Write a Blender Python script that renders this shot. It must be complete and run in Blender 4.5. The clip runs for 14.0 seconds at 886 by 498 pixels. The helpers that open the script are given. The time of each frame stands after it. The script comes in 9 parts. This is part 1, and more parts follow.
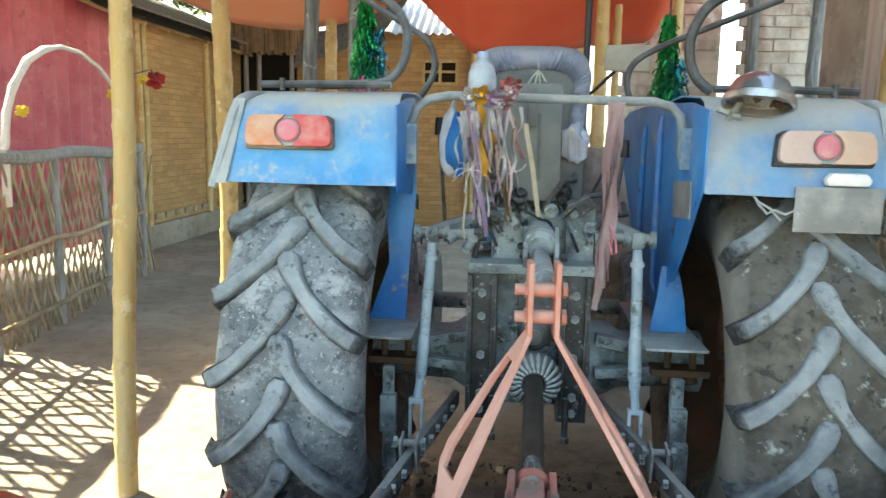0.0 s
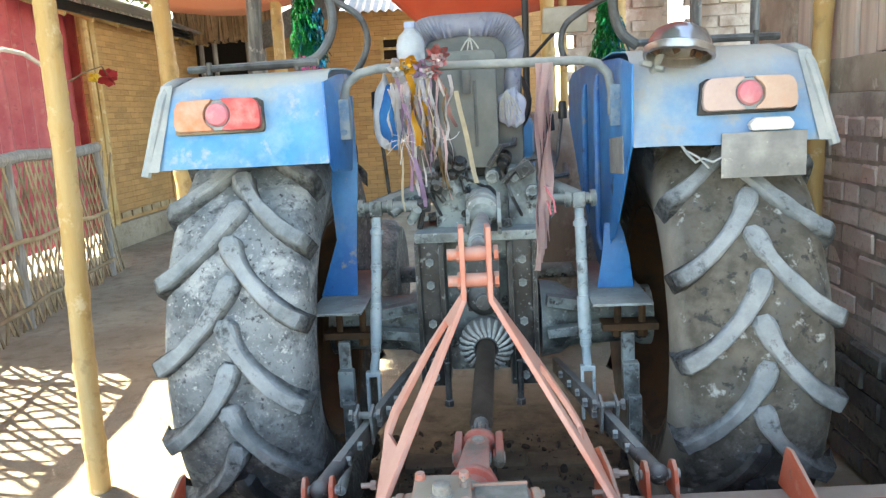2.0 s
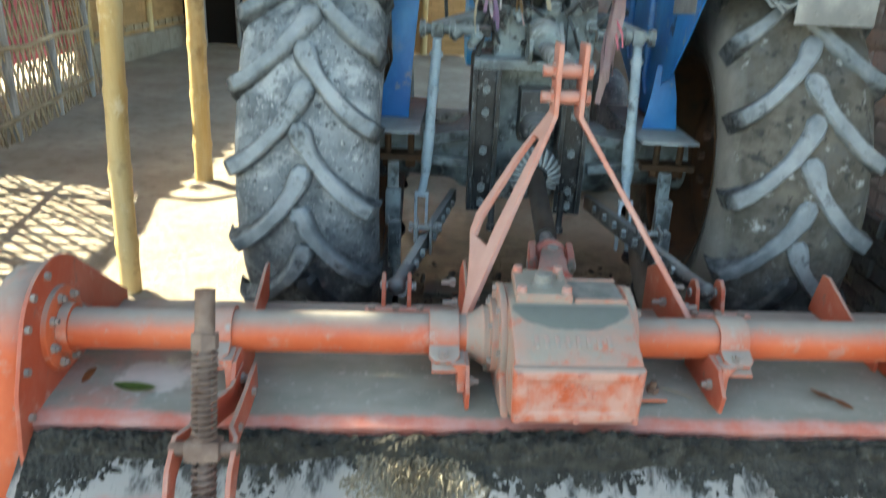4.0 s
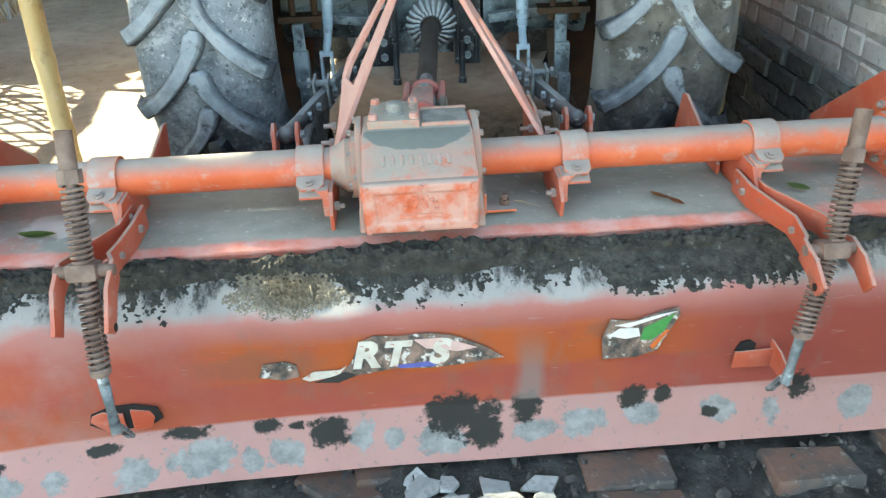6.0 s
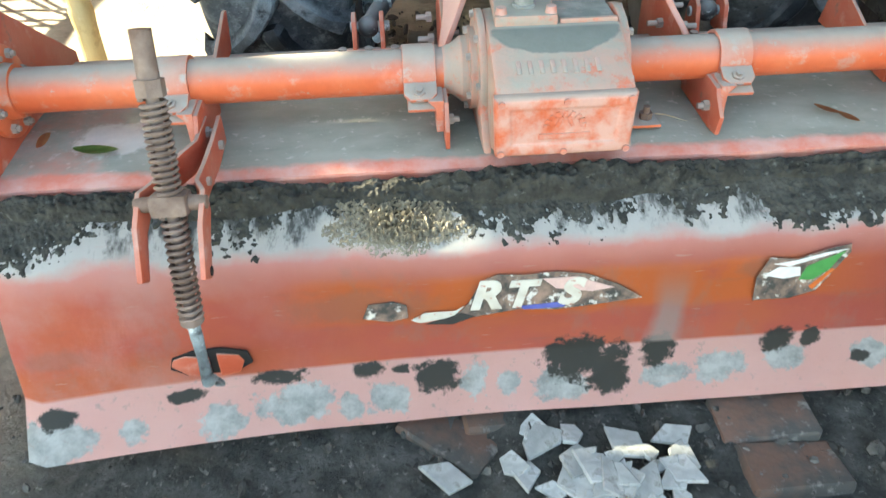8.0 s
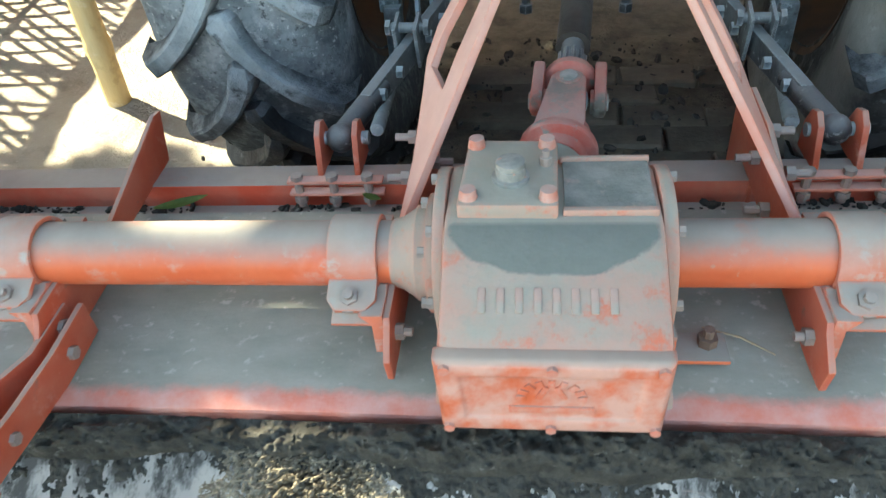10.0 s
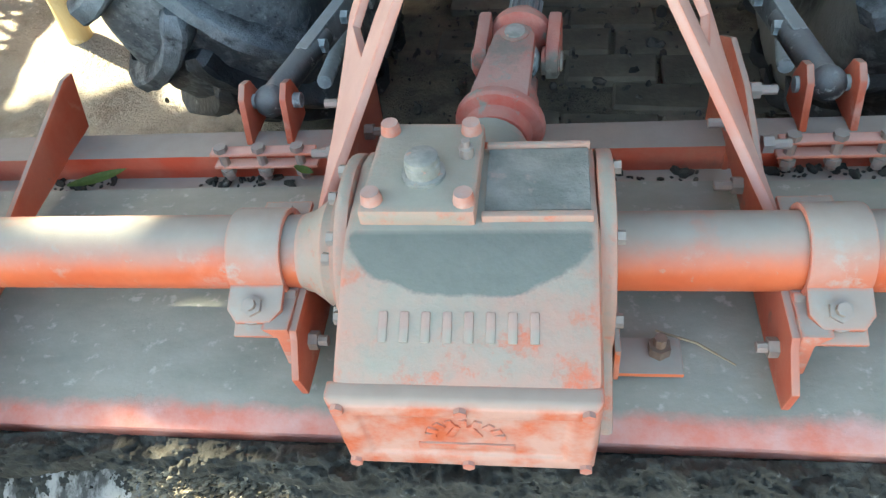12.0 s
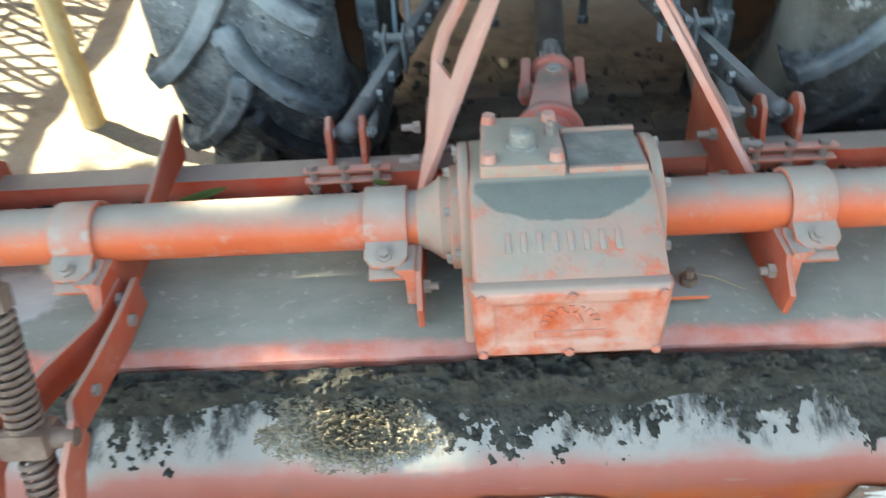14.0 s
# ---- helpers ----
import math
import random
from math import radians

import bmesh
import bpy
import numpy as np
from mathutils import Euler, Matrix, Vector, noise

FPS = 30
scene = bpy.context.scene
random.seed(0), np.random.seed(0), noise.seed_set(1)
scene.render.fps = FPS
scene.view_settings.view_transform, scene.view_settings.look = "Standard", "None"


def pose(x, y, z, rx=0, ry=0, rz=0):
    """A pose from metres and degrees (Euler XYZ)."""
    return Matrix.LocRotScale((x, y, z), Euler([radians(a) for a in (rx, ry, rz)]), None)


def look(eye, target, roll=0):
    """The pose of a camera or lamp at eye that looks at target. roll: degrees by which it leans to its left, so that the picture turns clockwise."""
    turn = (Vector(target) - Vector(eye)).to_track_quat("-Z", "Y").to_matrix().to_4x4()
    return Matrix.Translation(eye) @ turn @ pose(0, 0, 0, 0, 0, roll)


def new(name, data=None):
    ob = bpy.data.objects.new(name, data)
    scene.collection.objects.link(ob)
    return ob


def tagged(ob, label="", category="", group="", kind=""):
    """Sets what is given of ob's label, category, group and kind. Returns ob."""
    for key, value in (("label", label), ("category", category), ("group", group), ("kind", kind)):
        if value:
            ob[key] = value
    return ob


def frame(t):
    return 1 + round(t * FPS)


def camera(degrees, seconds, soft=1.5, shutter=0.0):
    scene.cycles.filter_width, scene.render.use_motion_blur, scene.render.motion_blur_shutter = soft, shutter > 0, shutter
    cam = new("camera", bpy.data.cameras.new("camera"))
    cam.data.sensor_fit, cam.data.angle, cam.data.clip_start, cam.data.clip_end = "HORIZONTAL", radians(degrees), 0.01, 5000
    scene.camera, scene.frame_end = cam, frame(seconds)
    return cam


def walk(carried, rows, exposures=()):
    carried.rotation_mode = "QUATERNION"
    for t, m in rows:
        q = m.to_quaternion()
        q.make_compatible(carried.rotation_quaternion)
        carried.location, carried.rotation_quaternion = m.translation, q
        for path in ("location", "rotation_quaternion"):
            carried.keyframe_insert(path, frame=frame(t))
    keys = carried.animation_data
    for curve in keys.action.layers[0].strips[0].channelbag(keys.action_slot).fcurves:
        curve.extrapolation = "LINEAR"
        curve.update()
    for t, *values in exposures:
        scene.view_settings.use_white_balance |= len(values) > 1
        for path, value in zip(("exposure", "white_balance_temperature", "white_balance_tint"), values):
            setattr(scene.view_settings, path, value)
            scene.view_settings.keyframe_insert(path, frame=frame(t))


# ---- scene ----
cam = camera(60.9, 14.0, soft=1.3, shutter=0.35)
PATH = [
    (0, (0.052, 0.005, 1.389), (-0.14, 1.973, 1.091), 1.1),
    (0.5, (0.112, -0.009, 1.393), (-0.007, 1.967, 1.106), -1.6),
    (1, (0.14, -0.012, 1.396), (0.034, 1.954, 1.049), -2.0),
    (1.5, (0.145, -0.005, 1.376), (-0.008, 1.95, 0.981), -2.9),
    (2, (0.158, -0.004, 1.373), (0.017, 1.958, 1.014), -3.1),
    (2.5, (0.16, -0.003, 1.371), (0.075, 1.966, 1.028), -2.8),
    (3, (0.083, -0.035, 1.368), (0.106, 1.941, 1.058), -0.6),
    (3.5, (-0.041, -0.09, 1.346), (-0.063, 1.87, 0.945), 0.5),
    (4, (-0.133, -0.127, 1.287), (-0.151, 1.742, 0.576), 2.4),
    (4.2, (-0.14, -0.121, 1.273), (-0.133, 1.7, 0.445), 1.4),
    (6.3, (0.172, -0.323, 1.236), (0.169, 1.422, 0.258), -3.0),
    (6.5, (0.159, -0.317, 1.238), (0.226, 1.437, 0.28), -2.9),
    (7, (0.139, -0.282, 1.223), (0.085, 1.415, 0.168), -2.0),
    (7.5, (-0.009, -0.176, 1.209), (-0.071, 1.432, 0.022), -0.1),
    (8, (-0.092, -0.071, 1.194), (-0.106, 1.5, -0.045), -1.6),
    (8.5, (-0.03, 0.124, 1.225), (-0.154, 1.776, 0.106), -4.6),
    (9, (0.043, 0.28, 1.214), (-0.187, 1.866, 0.019), -4.4),
    (9.2, (0.056, 0.335, 1.206), (-0.206, 1.889, -0.026), -4.9),
    (11.3, (0.184, 0.697, 1.186), (-0.192, 2.052, -0.236), -7.8),
    (11.5, (0.187, 0.699, 1.183), (-0.194, 2.017, -0.273), -9.0),
    (12, (0.195, 0.693, 1.178), (-0.173, 2.012, -0.28), -9.0),
    (12.5, (0.171, 0.669, 1.182), (-0.083, 2.036, -0.255), -6.2),
    (13, (0.075, 0.604, 1.202), (-0.094, 2.082, -0.134), -6.6),
    (13.5, (0.0, 0.511, 1.198), (0.028, 1.943, -0.197), -4.0),
    (14, (0.029, 0.357, 1.219), (-0.145, 1.918, -0.019), -4.4),
]
walk(cam, [(t, look(eye, target, roll)) for t, eye, target, roll in PATH], [(0.0, 2.72, 7900, 0), (1.5, 3.02, 8100, 4), (3.0, 3.1, 8100, 6), (3.6, 2.9, 7900, 3), (4.2, 2.5, 7600, -2), (6.5, 3.2, 7600, -2), (7.5, 3.3, 8000, -2), (9.0, 2.75, 7600, -2), (11.5, 3.12, 7600, -2), (12.5, 3.1, 7600, -2), (13.4, 3.12, 7900, -2), (14.0, 2.92, 7700, -2)])

# ---- world and light ----
world = bpy.data.worlds.new("sky")
scene.world = world
world.use_nodes = True
_bg = world.node_tree.nodes["Background"]
_sky = world.node_tree.nodes.new("ShaderNodeTexSky")
_sky.sky_type, _sky.sun_disc = "NISHITA", False
SUN_FROM = Vector((-0.69, 0.25, 0.68)).normalized()
_sky.sun_elevation = math.asin(SUN_FROM.z)
_sky.sun_rotation = math.atan2(SUN_FROM.x, SUN_FROM.y)
_sky.air_density, _sky.dust_density = 1.0, 1.7
world.node_tree.links.new(_sky.outputs[0], _bg.inputs[0])
_bg.inputs[1].default_value = 0.15
sun_data = bpy.data.lights.new("sun", "SUN")
sun_data.energy, sun_data.angle, sun_data.color = 5.0, radians(0.6), (1.0, 0.93, 0.82)
sun = new("sun", sun_data)
sun.matrix_world = look(SUN_FROM * 30, (0, 0, 0))


# ---- materials ----
def node_setup(name):
    m = bpy.data.materials.new(name)
    m.use_nodes = True
    nt = m.node_tree
    b = nt.nodes["Principled BSDF"]
    return m, nt, b


class Nodes:
    """A few short calls for building a node tree."""

    def __init__(self, nt):
        self.nt = nt
        self.co = nt.nodes.new("ShaderNodeTexCoord").outputs["Object"]

    def make(self, kind, ins=(), **attrs):
        n = self.nt.nodes.new(kind)
        for key, value in attrs.items():
            if key == "operation":
                n.operation = value
            elif key == "blend_type":
                n.blend_type = value
            elif key == "data_type":
                n.data_type = value
            elif key == "feature":
                n.feature = value
            elif key == "wave_type":
                n.wave_type = value
            elif key == "bands_direction":
                n.bands_direction = value
        for key, value in dict(ins).items():
            self.put(n.inputs[key], value)
        return n

    def put(self, socket, value):
        if isinstance(value, bpy.types.NodeSocket):
            self.nt.links.new(value, socket)
        else:
            if isinstance(value, tuple) and len(value) == 3 and socket.type == "RGBA":
                value = (*value, 1)
            socket.default_value = value

    def noise(self, scale, detail=6, rough=0.6, stretch=None, at=None):
        co = at or self.co
        if stretch:
            co = self.make("ShaderNodeMapping", {"Vector": co, "Scale": stretch}).outputs[0]
        return self.make("ShaderNodeTexNoise", {"Vector": co, "Scale": scale, "Detail": detail, "Roughness": rough}).outputs["Fac"]

    def step(self, value, lo, hi):
        n = self.make("ShaderNodeMapRange", {0: value, 1: lo, 2: hi, 3: 0.0, 4: 1.0})
        return n.outputs[0]

    def math(self, op, a, b=0.0):
        return self.make("ShaderNodeMath", {0: a, 1: b}, operation=op).outputs[0]

    def mix(self, fac, a, b, how="MIX"):
        n = self.make("ShaderNodeMix", data_type="RGBA", blend_type=how)
        self.put(n.inputs[0], fac)
        self.put(n.inputs[6], a)
        self.put(n.inputs[7], b)
        return n.outputs[2]

    def up(self, lo, hi):
        """How far the surface faces upwards, from 0 at lo to 1 at hi."""
        g = self.nt.nodes.new("ShaderNodeNewGeometry")
        z = self.make("ShaderNodeSeparateXYZ", {0: g.outputs["Normal"]}).outputs[2]
        return self.step(z, lo, hi)

    def bump(self, height, strength, distance=0.01):
        return self.make("ShaderNodeBump", {"Height": height, "Strength": strength, "Distance": distance}).outputs[0]


def surface(name, colour, second=None, scale=8.0, spread=(0.4, 0.65), rough=0.7, metal=0.0, grain=(120.0, 0.15),
            dust=None, dust_up=(0.0, 0.9), dust_amount=1.0, dust_scale=6.0, dust_edge=(0.42, 0.78), patches=(), random=0.0, stretch=None, spec=0.4, island=0.0):
    """Colour with a second colour in soft patches, dust lying on what faces up, further patches and a fine bump."""
    m, nt, b = node_setup(name)
    n = Nodes(nt)
    col = n.mix(0.0, colour, colour)
    if second:
        col = n.mix(n.step(n.noise(scale, stretch=stretch), *spread), col, second)
    fine = n.noise(grain[0], 4, stretch=stretch)
    col = n.mix(n.step(fine, 0.25, 0.8), col, tuple(c * 0.78 for c in (second or colour)), "MIX") if not second else n.mix(0.25, col, n.mix(fine, (0.6, 0.6, 0.6), (1.3, 1.3, 1.3)), "MULTIPLY")
    for pcol, pscale, lo, hi in patches:
        col = n.mix(n.step(n.noise(pscale, 8, 0.65), lo, hi), col, pcol)
    rgh = rough
    if dust:
        lay = n.math("MULTIPLY", n.up(*dust_up), n.step(n.math("ADD", n.noise(dust_scale, 7, 0.65), n.math("MULTIPLY", n.up(*dust_up), 0.35)), *dust_edge))
        lay = n.math("MULTIPLY", lay, dust_amount)
        col = n.mix(lay, col, n.mix(n.noise(40.0), tuple(c * 0.85 for c in dust), tuple(min(1, c * 1.12) for c in dust)))
        rgh = n.math("ADD", n.math("MULTIPLY", lay, 0.9 - rough), rough)
    if random:
        oi = nt.nodes.new("ShaderNodeObjectInfo")
        k = n.make("ShaderNodeMapRange", {0: oi.outputs["Random"], 1: 0.0, 2: 1.0, 3: 1 - random, 4: 1 + random}).outputs[0]
        col = n.mix(1.0, col, n.make("ShaderNodeCombineColor", {0: k, 1: k, 2: k}).outputs[0], "MULTIPLY")
    if island:
        g = nt.nodes.new("ShaderNodeNewGeometry")
        k = n.make("ShaderNodeMapRange", {0: g.outputs["Random Per Island"], 1: 0.0, 2: 1.0, 3: 1 - island, 4: 1 + island}).outputs[0]
        col = n.mix(1.0, col, n.make("ShaderNodeCombineColor", {0: k, 1: k, 2: k}).outputs[0], "MULTIPLY")
    n.put(b.inputs["Base Color"], col)
    n.put(b.inputs["Roughness"], rgh)
    b.inputs["Metallic"].default_value = metal
    b.inputs["Specular IOR Level"].default_value = spec
    n.put(b.inputs["Normal"], n.bump(n.math("ADD", fine, n.math("MULTIPLY", n.noise(grain[0] / 6), 1.5)), grain[1], 0.004))
    return m


DUST = (0.33, 0.315, 0.28)
PINK = (0.56, 0.27, 0.22)
ROT_RED = surface("rotavator_paint", (0.56, 0.105, 0.04), (0.61, 0.15, 0.065), 5.0, rough=0.42, grain=(90, 0.06), dust=(0.265, 0.265, 0.235), dust_up=(0.15, 0.95), dust_amount=0.94, dust_scale=11.0, dust_edge=(0.42, 0.78),
                  patches=((PINK, 3.0, 0.56, 0.75), ((0.50, 0.23, 0.17), 26.0, 0.56, 0.68), ((0.34, 0.27, 0.23), 48.0, 0.62, 0.72)))
ROT_DARK = surface("bracket_paint", (0.44, 0.08, 0.038), (0.46, 0.135, 0.085), 9.0, rough=0.5, grain=(110, 0.1), dust=(0.30, 0.27, 0.23), dust_up=(0.2, 1.0), dust_amount=0.85, patches=(((0.50, 0.25, 0.20), 14.0, 0.58, 0.70), ((0.17, 0.12, 0.10), 22.0, 0.62, 0.72)))
ROT_DUSTY = surface("dusty_paint", (0.55, 0.13, 0.06), (0.56, 0.26, 0.20), 7.0, rough=0.65, grain=(150, 0.12), dust=(0.22, 0.25, 0.215), dust_up=(0.0, 0.80), dust_amount=0.93, dust_scale=8.0, dust_edge=(0.42, 0.86))


def gear_material():
    """Dusty rose cast iron, rubbed red on its edges, grey-green dust lying thick on the flats and in the scoop of the slope."""
    m, nt, b = node_setup("gear_case_paint")
    n = Nodes(nt)
    s = n.make("ShaderNodeSeparateXYZ", {0: n.co})
    rough_noise = n.math("SUBTRACT", n.noise(16.0, 8, 0.7), 0.5)
    col = n.mix(n.step(n.noise(10.0, 7, 0.65), 0.36, 0.62), (0.43, 0.225, 0.172), (0.33, 0.268, 0.222))
    col = n.mix(n.step(n.noise(22.0, 7, 0.7), 0.54, 0.64), col, (0.50, 0.145, 0.085))
    col = n.mix(n.math("MULTIPLY", n.step(n.noise(75.0, 5, 0.7), 0.54, 0.66), 0.5), col, (0.26, 0.235, 0.20))
    lie = n.math("ADD", n.math("MULTIPLY", n.up(0.70, 1.0), 0.50), n.math("ADD", n.math("MULTIPLY", n.step(s.outputs[2], 0.680, 0.706), 0.22), n.math("MULTIPLY", rough_noise, 1.7)))
    dust = n.mix(n.noise(18.0, 7, 0.7), (0.20, 0.218, 0.18), (0.32, 0.312, 0.265))
    col = n.mix(n.math("MULTIPLY", n.step(lie, 0.12, 0.62), 0.92), col, dust)
    # the scoop below the top edge, full of darker dust
    off = n.make("ShaderNodeVectorMath", {0: n.co, 1: (-0.006, -0.012, 0.0)}, operation="SUBTRACT").outputs[0]
    off = n.make("ShaderNodeVectorMath", {0: off, 1: (8.7, 19.0, 0.0)}, operation="MULTIPLY").outputs[0]
    far = n.make("ShaderNodeVectorMath", {0: off}, operation="LENGTH").outputs["Value"]
    scoop = n.math("MULTIPLY", n.math("SUBTRACT", 1.0, n.step(n.math("ADD", far, n.math("MULTIPLY", rough_noise, 0.40)), 0.90, 0.96)), n.math("MULTIPLY", n.step(s.outputs[2], 0.655, 0.66), n.math("SUBTRACT", 1.0, n.step(s.outputs[1], -0.008, -0.002))))
    col = n.mix(scoop, col, n.mix(n.noise(30.0, 7, 0.7), (0.112, 0.126, 0.112), (0.18, 0.196, 0.175)))
    n.put(b.inputs["Base Color"], col)
    b.inputs["Roughness"].default_value = 0.78
    b.inputs["Specular IOR Level"].default_value = 0.3
    n.put(b.inputs["Normal"], n.bump(n.math("ADD", n.noise(30.0, 8, 0.7), n.math("MULTIPLY", n.noise(140.0, 4), 0.4)), 0.22, 0.007))
    return m


GEAR = gear_material()
CASTROSE = surface("dusty_rose", (0.37, 0.25, 0.21), (0.29, 0.265, 0.225), 40.0, rough=0.8, grain=(160, 0.2))
DUSTBED = surface("settled_dust", (0.15, 0.163, 0.145), (0.24, 0.25, 0.225), 22.0, rough=0.95, grain=(140, 0.4), patches=(((0.36, 0.28, 0.24), 18.0, 0.60, 0.70),))
CAPGREY = surface("dusty_plug", (0.19, 0.195, 0.178), (0.29, 0.285, 0.26), 40.0, rough=0.8, grain=(160, 0.3), patches=(((0.40, 0.22, 0.17), 60.0, 0.60, 0.68),))
MAST = surface("mast_paint", (0.54, 0.17, 0.11), (0.56, 0.29, 0.23), 6.0, rough=0.55, grain=(120, 0.08), dust=(0.52, 0.34, 0.29), dust_up=(-0.3, 0.6), dust_amount=0.8)
LINKGREY = surface("link_paint", (0.26, 0.36, 0.43), (0.44, 0.55, 0.61), 12.0, rough=0.6, grain=(140, 0.15), dust=(0.38, 0.45, 0.48), dust_up=(-0.3, 0.9), dust_amount=0.6, patches=(((0.06, 0.065, 0.07), 22.0, 0.56, 0.66),))
LINKDARK = surface("oily_link", (0.05, 0.055, 0.06), (0.16, 0.175, 0.18), 11.0, (0.38, 0.66), rough=0.55, metal=0.1, grain=(150, 0.25), dust=(0.27, 0.285, 0.28), dust_up=(-0.3, 0.8), dust_amount=0.8, patches=(((0.34, 0.37, 0.37), 46.0, 0.59, 0.67),))
STEEL = surface("dusty_steel", (0.058, 0.072, 0.080), (0.31, 0.385, 0.405), 9.0, (0.40, 0.60), rough=0.62, metal=0.15, grain=(140, 0.2), dust=(0.36, 0.405, 0.40), dust_up=(-0.4, 0.8), dust_amount=0.75, patches=(((0.020, 0.024, 0.027), 20.0, 0.55, 0.62), ((0.52, 0.60, 0.62), 42.0, 0.60, 0.67)))
DARK = surface("greasy_iron", (0.025, 0.027, 0.03), (0.09, 0.10, 0.105), 14.0, (0.45, 0.75), rough=0.5, metal=0.2, grain=(160, 0.3), dust=(0.22, 0.23, 0.23), dust_up=(0.0, 0.9), dust_amount=0.7, patches=(((0.26, 0.28, 0.28), 55.0, 0.60, 0.68),))
ROD = surface("rusty_rod", (0.14, 0.09, 0.068), (0.24, 0.175, 0.14), 20.0, rough=0.75, metal=0.1, grain=(220, 0.25))
BOLT = surface("dusty_bolt", (0.28, 0.25, 0.23), (0.42, 0.30, 0.26), 30.0, rough=0.6, metal=0.3, grain=(200, 0.15), dust=DUST, dust_amount=0.5)
BLUE = surface("blue_paint", (0.012, 0.215, 0.54), (0.035, 0.33, 0.66), 4.0, rough=0.42, grain=(80, 0.03), dust=(0.42, 0.43, 0.40), dust_up=(-0.10, 0.85), dust_amount=0.95, dust_scale=3.5, dust_edge=(0.40, 0.76),
               patches=(((0.22, 0.40, 0.54), 5.0, 0.50, 0.70), ((0.42, 0.44, 0.42), 14.0, 0.58, 0.70), ((0.42, 0.39, 0.31), 2.6, 0.58, 0.72)))
# the fender blue, darkened in colour for shade on the inner panels
BLUESHADE = surface("deep_blue_paint", (0.010, 0.145, 0.46), (0.028, 0.25, 0.60), 5.0, rough=0.42, grain=(80, 0.04), dust=(0.30, 0.34, 0.36), dust_up=(-0.2, 0.9), dust_amount=0.8, patches=(((0.16, 0.28, 0.42), 6.0, 0.58, 0.72), ((0.28, 0.30, 0.28), 18.0, 0.61, 0.70), ((0.008, 0.035, 0.11), 11.0, 0.62, 0.70)))
GREYTRIM = surface("dusty_trim", (0.27, 0.32, 0.34), (0.40, 0.43, 0.43), 10.0, rough=0.6, grain=(120, 0.1))
def low_rubber(name, colour, gloss):
    """Tread low on the wheel: black, with a dull shine and grey splashes."""
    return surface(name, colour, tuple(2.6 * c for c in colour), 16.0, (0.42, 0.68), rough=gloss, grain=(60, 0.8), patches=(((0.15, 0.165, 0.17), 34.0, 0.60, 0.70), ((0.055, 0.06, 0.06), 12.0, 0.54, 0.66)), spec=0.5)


LUGLOW = low_rubber("wet_lug", (0.014, 0.016, 0.018), 0.5)
RUBBER = surface("tyre_rubber", (0.115, 0.135, 0.147), (0.245, 0.275, 0.29), 9.0, (0.34, 0.62), rough=0.8, grain=(50, 0.9), patches=(((0.36, 0.39, 0.40), 11.0, 0.52, 0.62), ((0.075, 0.088, 0.098), 14.0, 0.54, 0.68), ((0.050, 0.058, 0.066), 60.0, 0.57, 0.66), ((0.45, 0.47, 0.47), 80.0, 0.58, 0.66)))


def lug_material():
    """Tread bars: tops worn pale and dusty, flanks with dried splashes, painted darker for groove shade."""
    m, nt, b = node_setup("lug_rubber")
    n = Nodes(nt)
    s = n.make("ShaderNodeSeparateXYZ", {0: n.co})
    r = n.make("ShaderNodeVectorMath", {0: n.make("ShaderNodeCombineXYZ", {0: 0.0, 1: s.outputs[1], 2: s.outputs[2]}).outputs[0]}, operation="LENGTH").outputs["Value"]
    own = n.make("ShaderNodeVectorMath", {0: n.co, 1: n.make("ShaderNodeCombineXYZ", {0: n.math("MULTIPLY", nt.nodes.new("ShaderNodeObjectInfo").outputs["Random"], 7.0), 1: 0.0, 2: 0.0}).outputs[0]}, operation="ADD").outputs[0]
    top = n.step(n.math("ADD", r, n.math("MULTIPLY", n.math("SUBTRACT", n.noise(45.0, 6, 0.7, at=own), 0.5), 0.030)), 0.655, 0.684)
    # dark flank tone carries the shade of the grooves between bars
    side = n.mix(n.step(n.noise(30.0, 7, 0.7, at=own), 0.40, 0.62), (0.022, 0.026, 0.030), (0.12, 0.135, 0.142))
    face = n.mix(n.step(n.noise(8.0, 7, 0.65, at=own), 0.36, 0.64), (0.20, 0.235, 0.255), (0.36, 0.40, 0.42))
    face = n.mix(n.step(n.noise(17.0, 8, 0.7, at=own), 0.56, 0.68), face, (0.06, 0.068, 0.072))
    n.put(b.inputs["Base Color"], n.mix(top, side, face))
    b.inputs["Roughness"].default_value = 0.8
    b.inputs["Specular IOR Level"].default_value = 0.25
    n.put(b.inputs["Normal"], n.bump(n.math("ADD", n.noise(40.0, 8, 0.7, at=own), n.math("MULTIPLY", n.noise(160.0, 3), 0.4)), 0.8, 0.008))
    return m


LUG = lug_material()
MUDDY = surface("dried_field_mud", (0.085, 0.081, 0.068), (0.165, 0.153, 0.128), 18.0, rough=0.95, grain=(45, 1.0), patches=(((0.085, 0.092, 0.092), 9.0, 0.52, 0.68), ((0.045, 0.046, 0.045), 28.0, 0.57, 0.64), ((0.37, 0.39, 0.385), 22.0, 0.60, 0.68)))
RIM = surface("rusty_rim", (0.13, 0.068, 0.032), (0.06, 0.042, 0.030), 10.0, rough=0.7, grain=(120, 0.2))
BLACKMUD = surface("wet_black_soil", (0.028, 0.028, 0.024), (0.065, 0.063, 0.053), 30.0, rough=0.95, grain=(170, 0.9), patches=(((0.15, 0.155, 0.14), 55.0, 0.60, 0.70),))
PALEMUD = surface("dry_clod", (0.19, 0.165, 0.122), (0.34, 0.305, 0.235), 60.0, rough=0.95, grain=(200, 0.8))
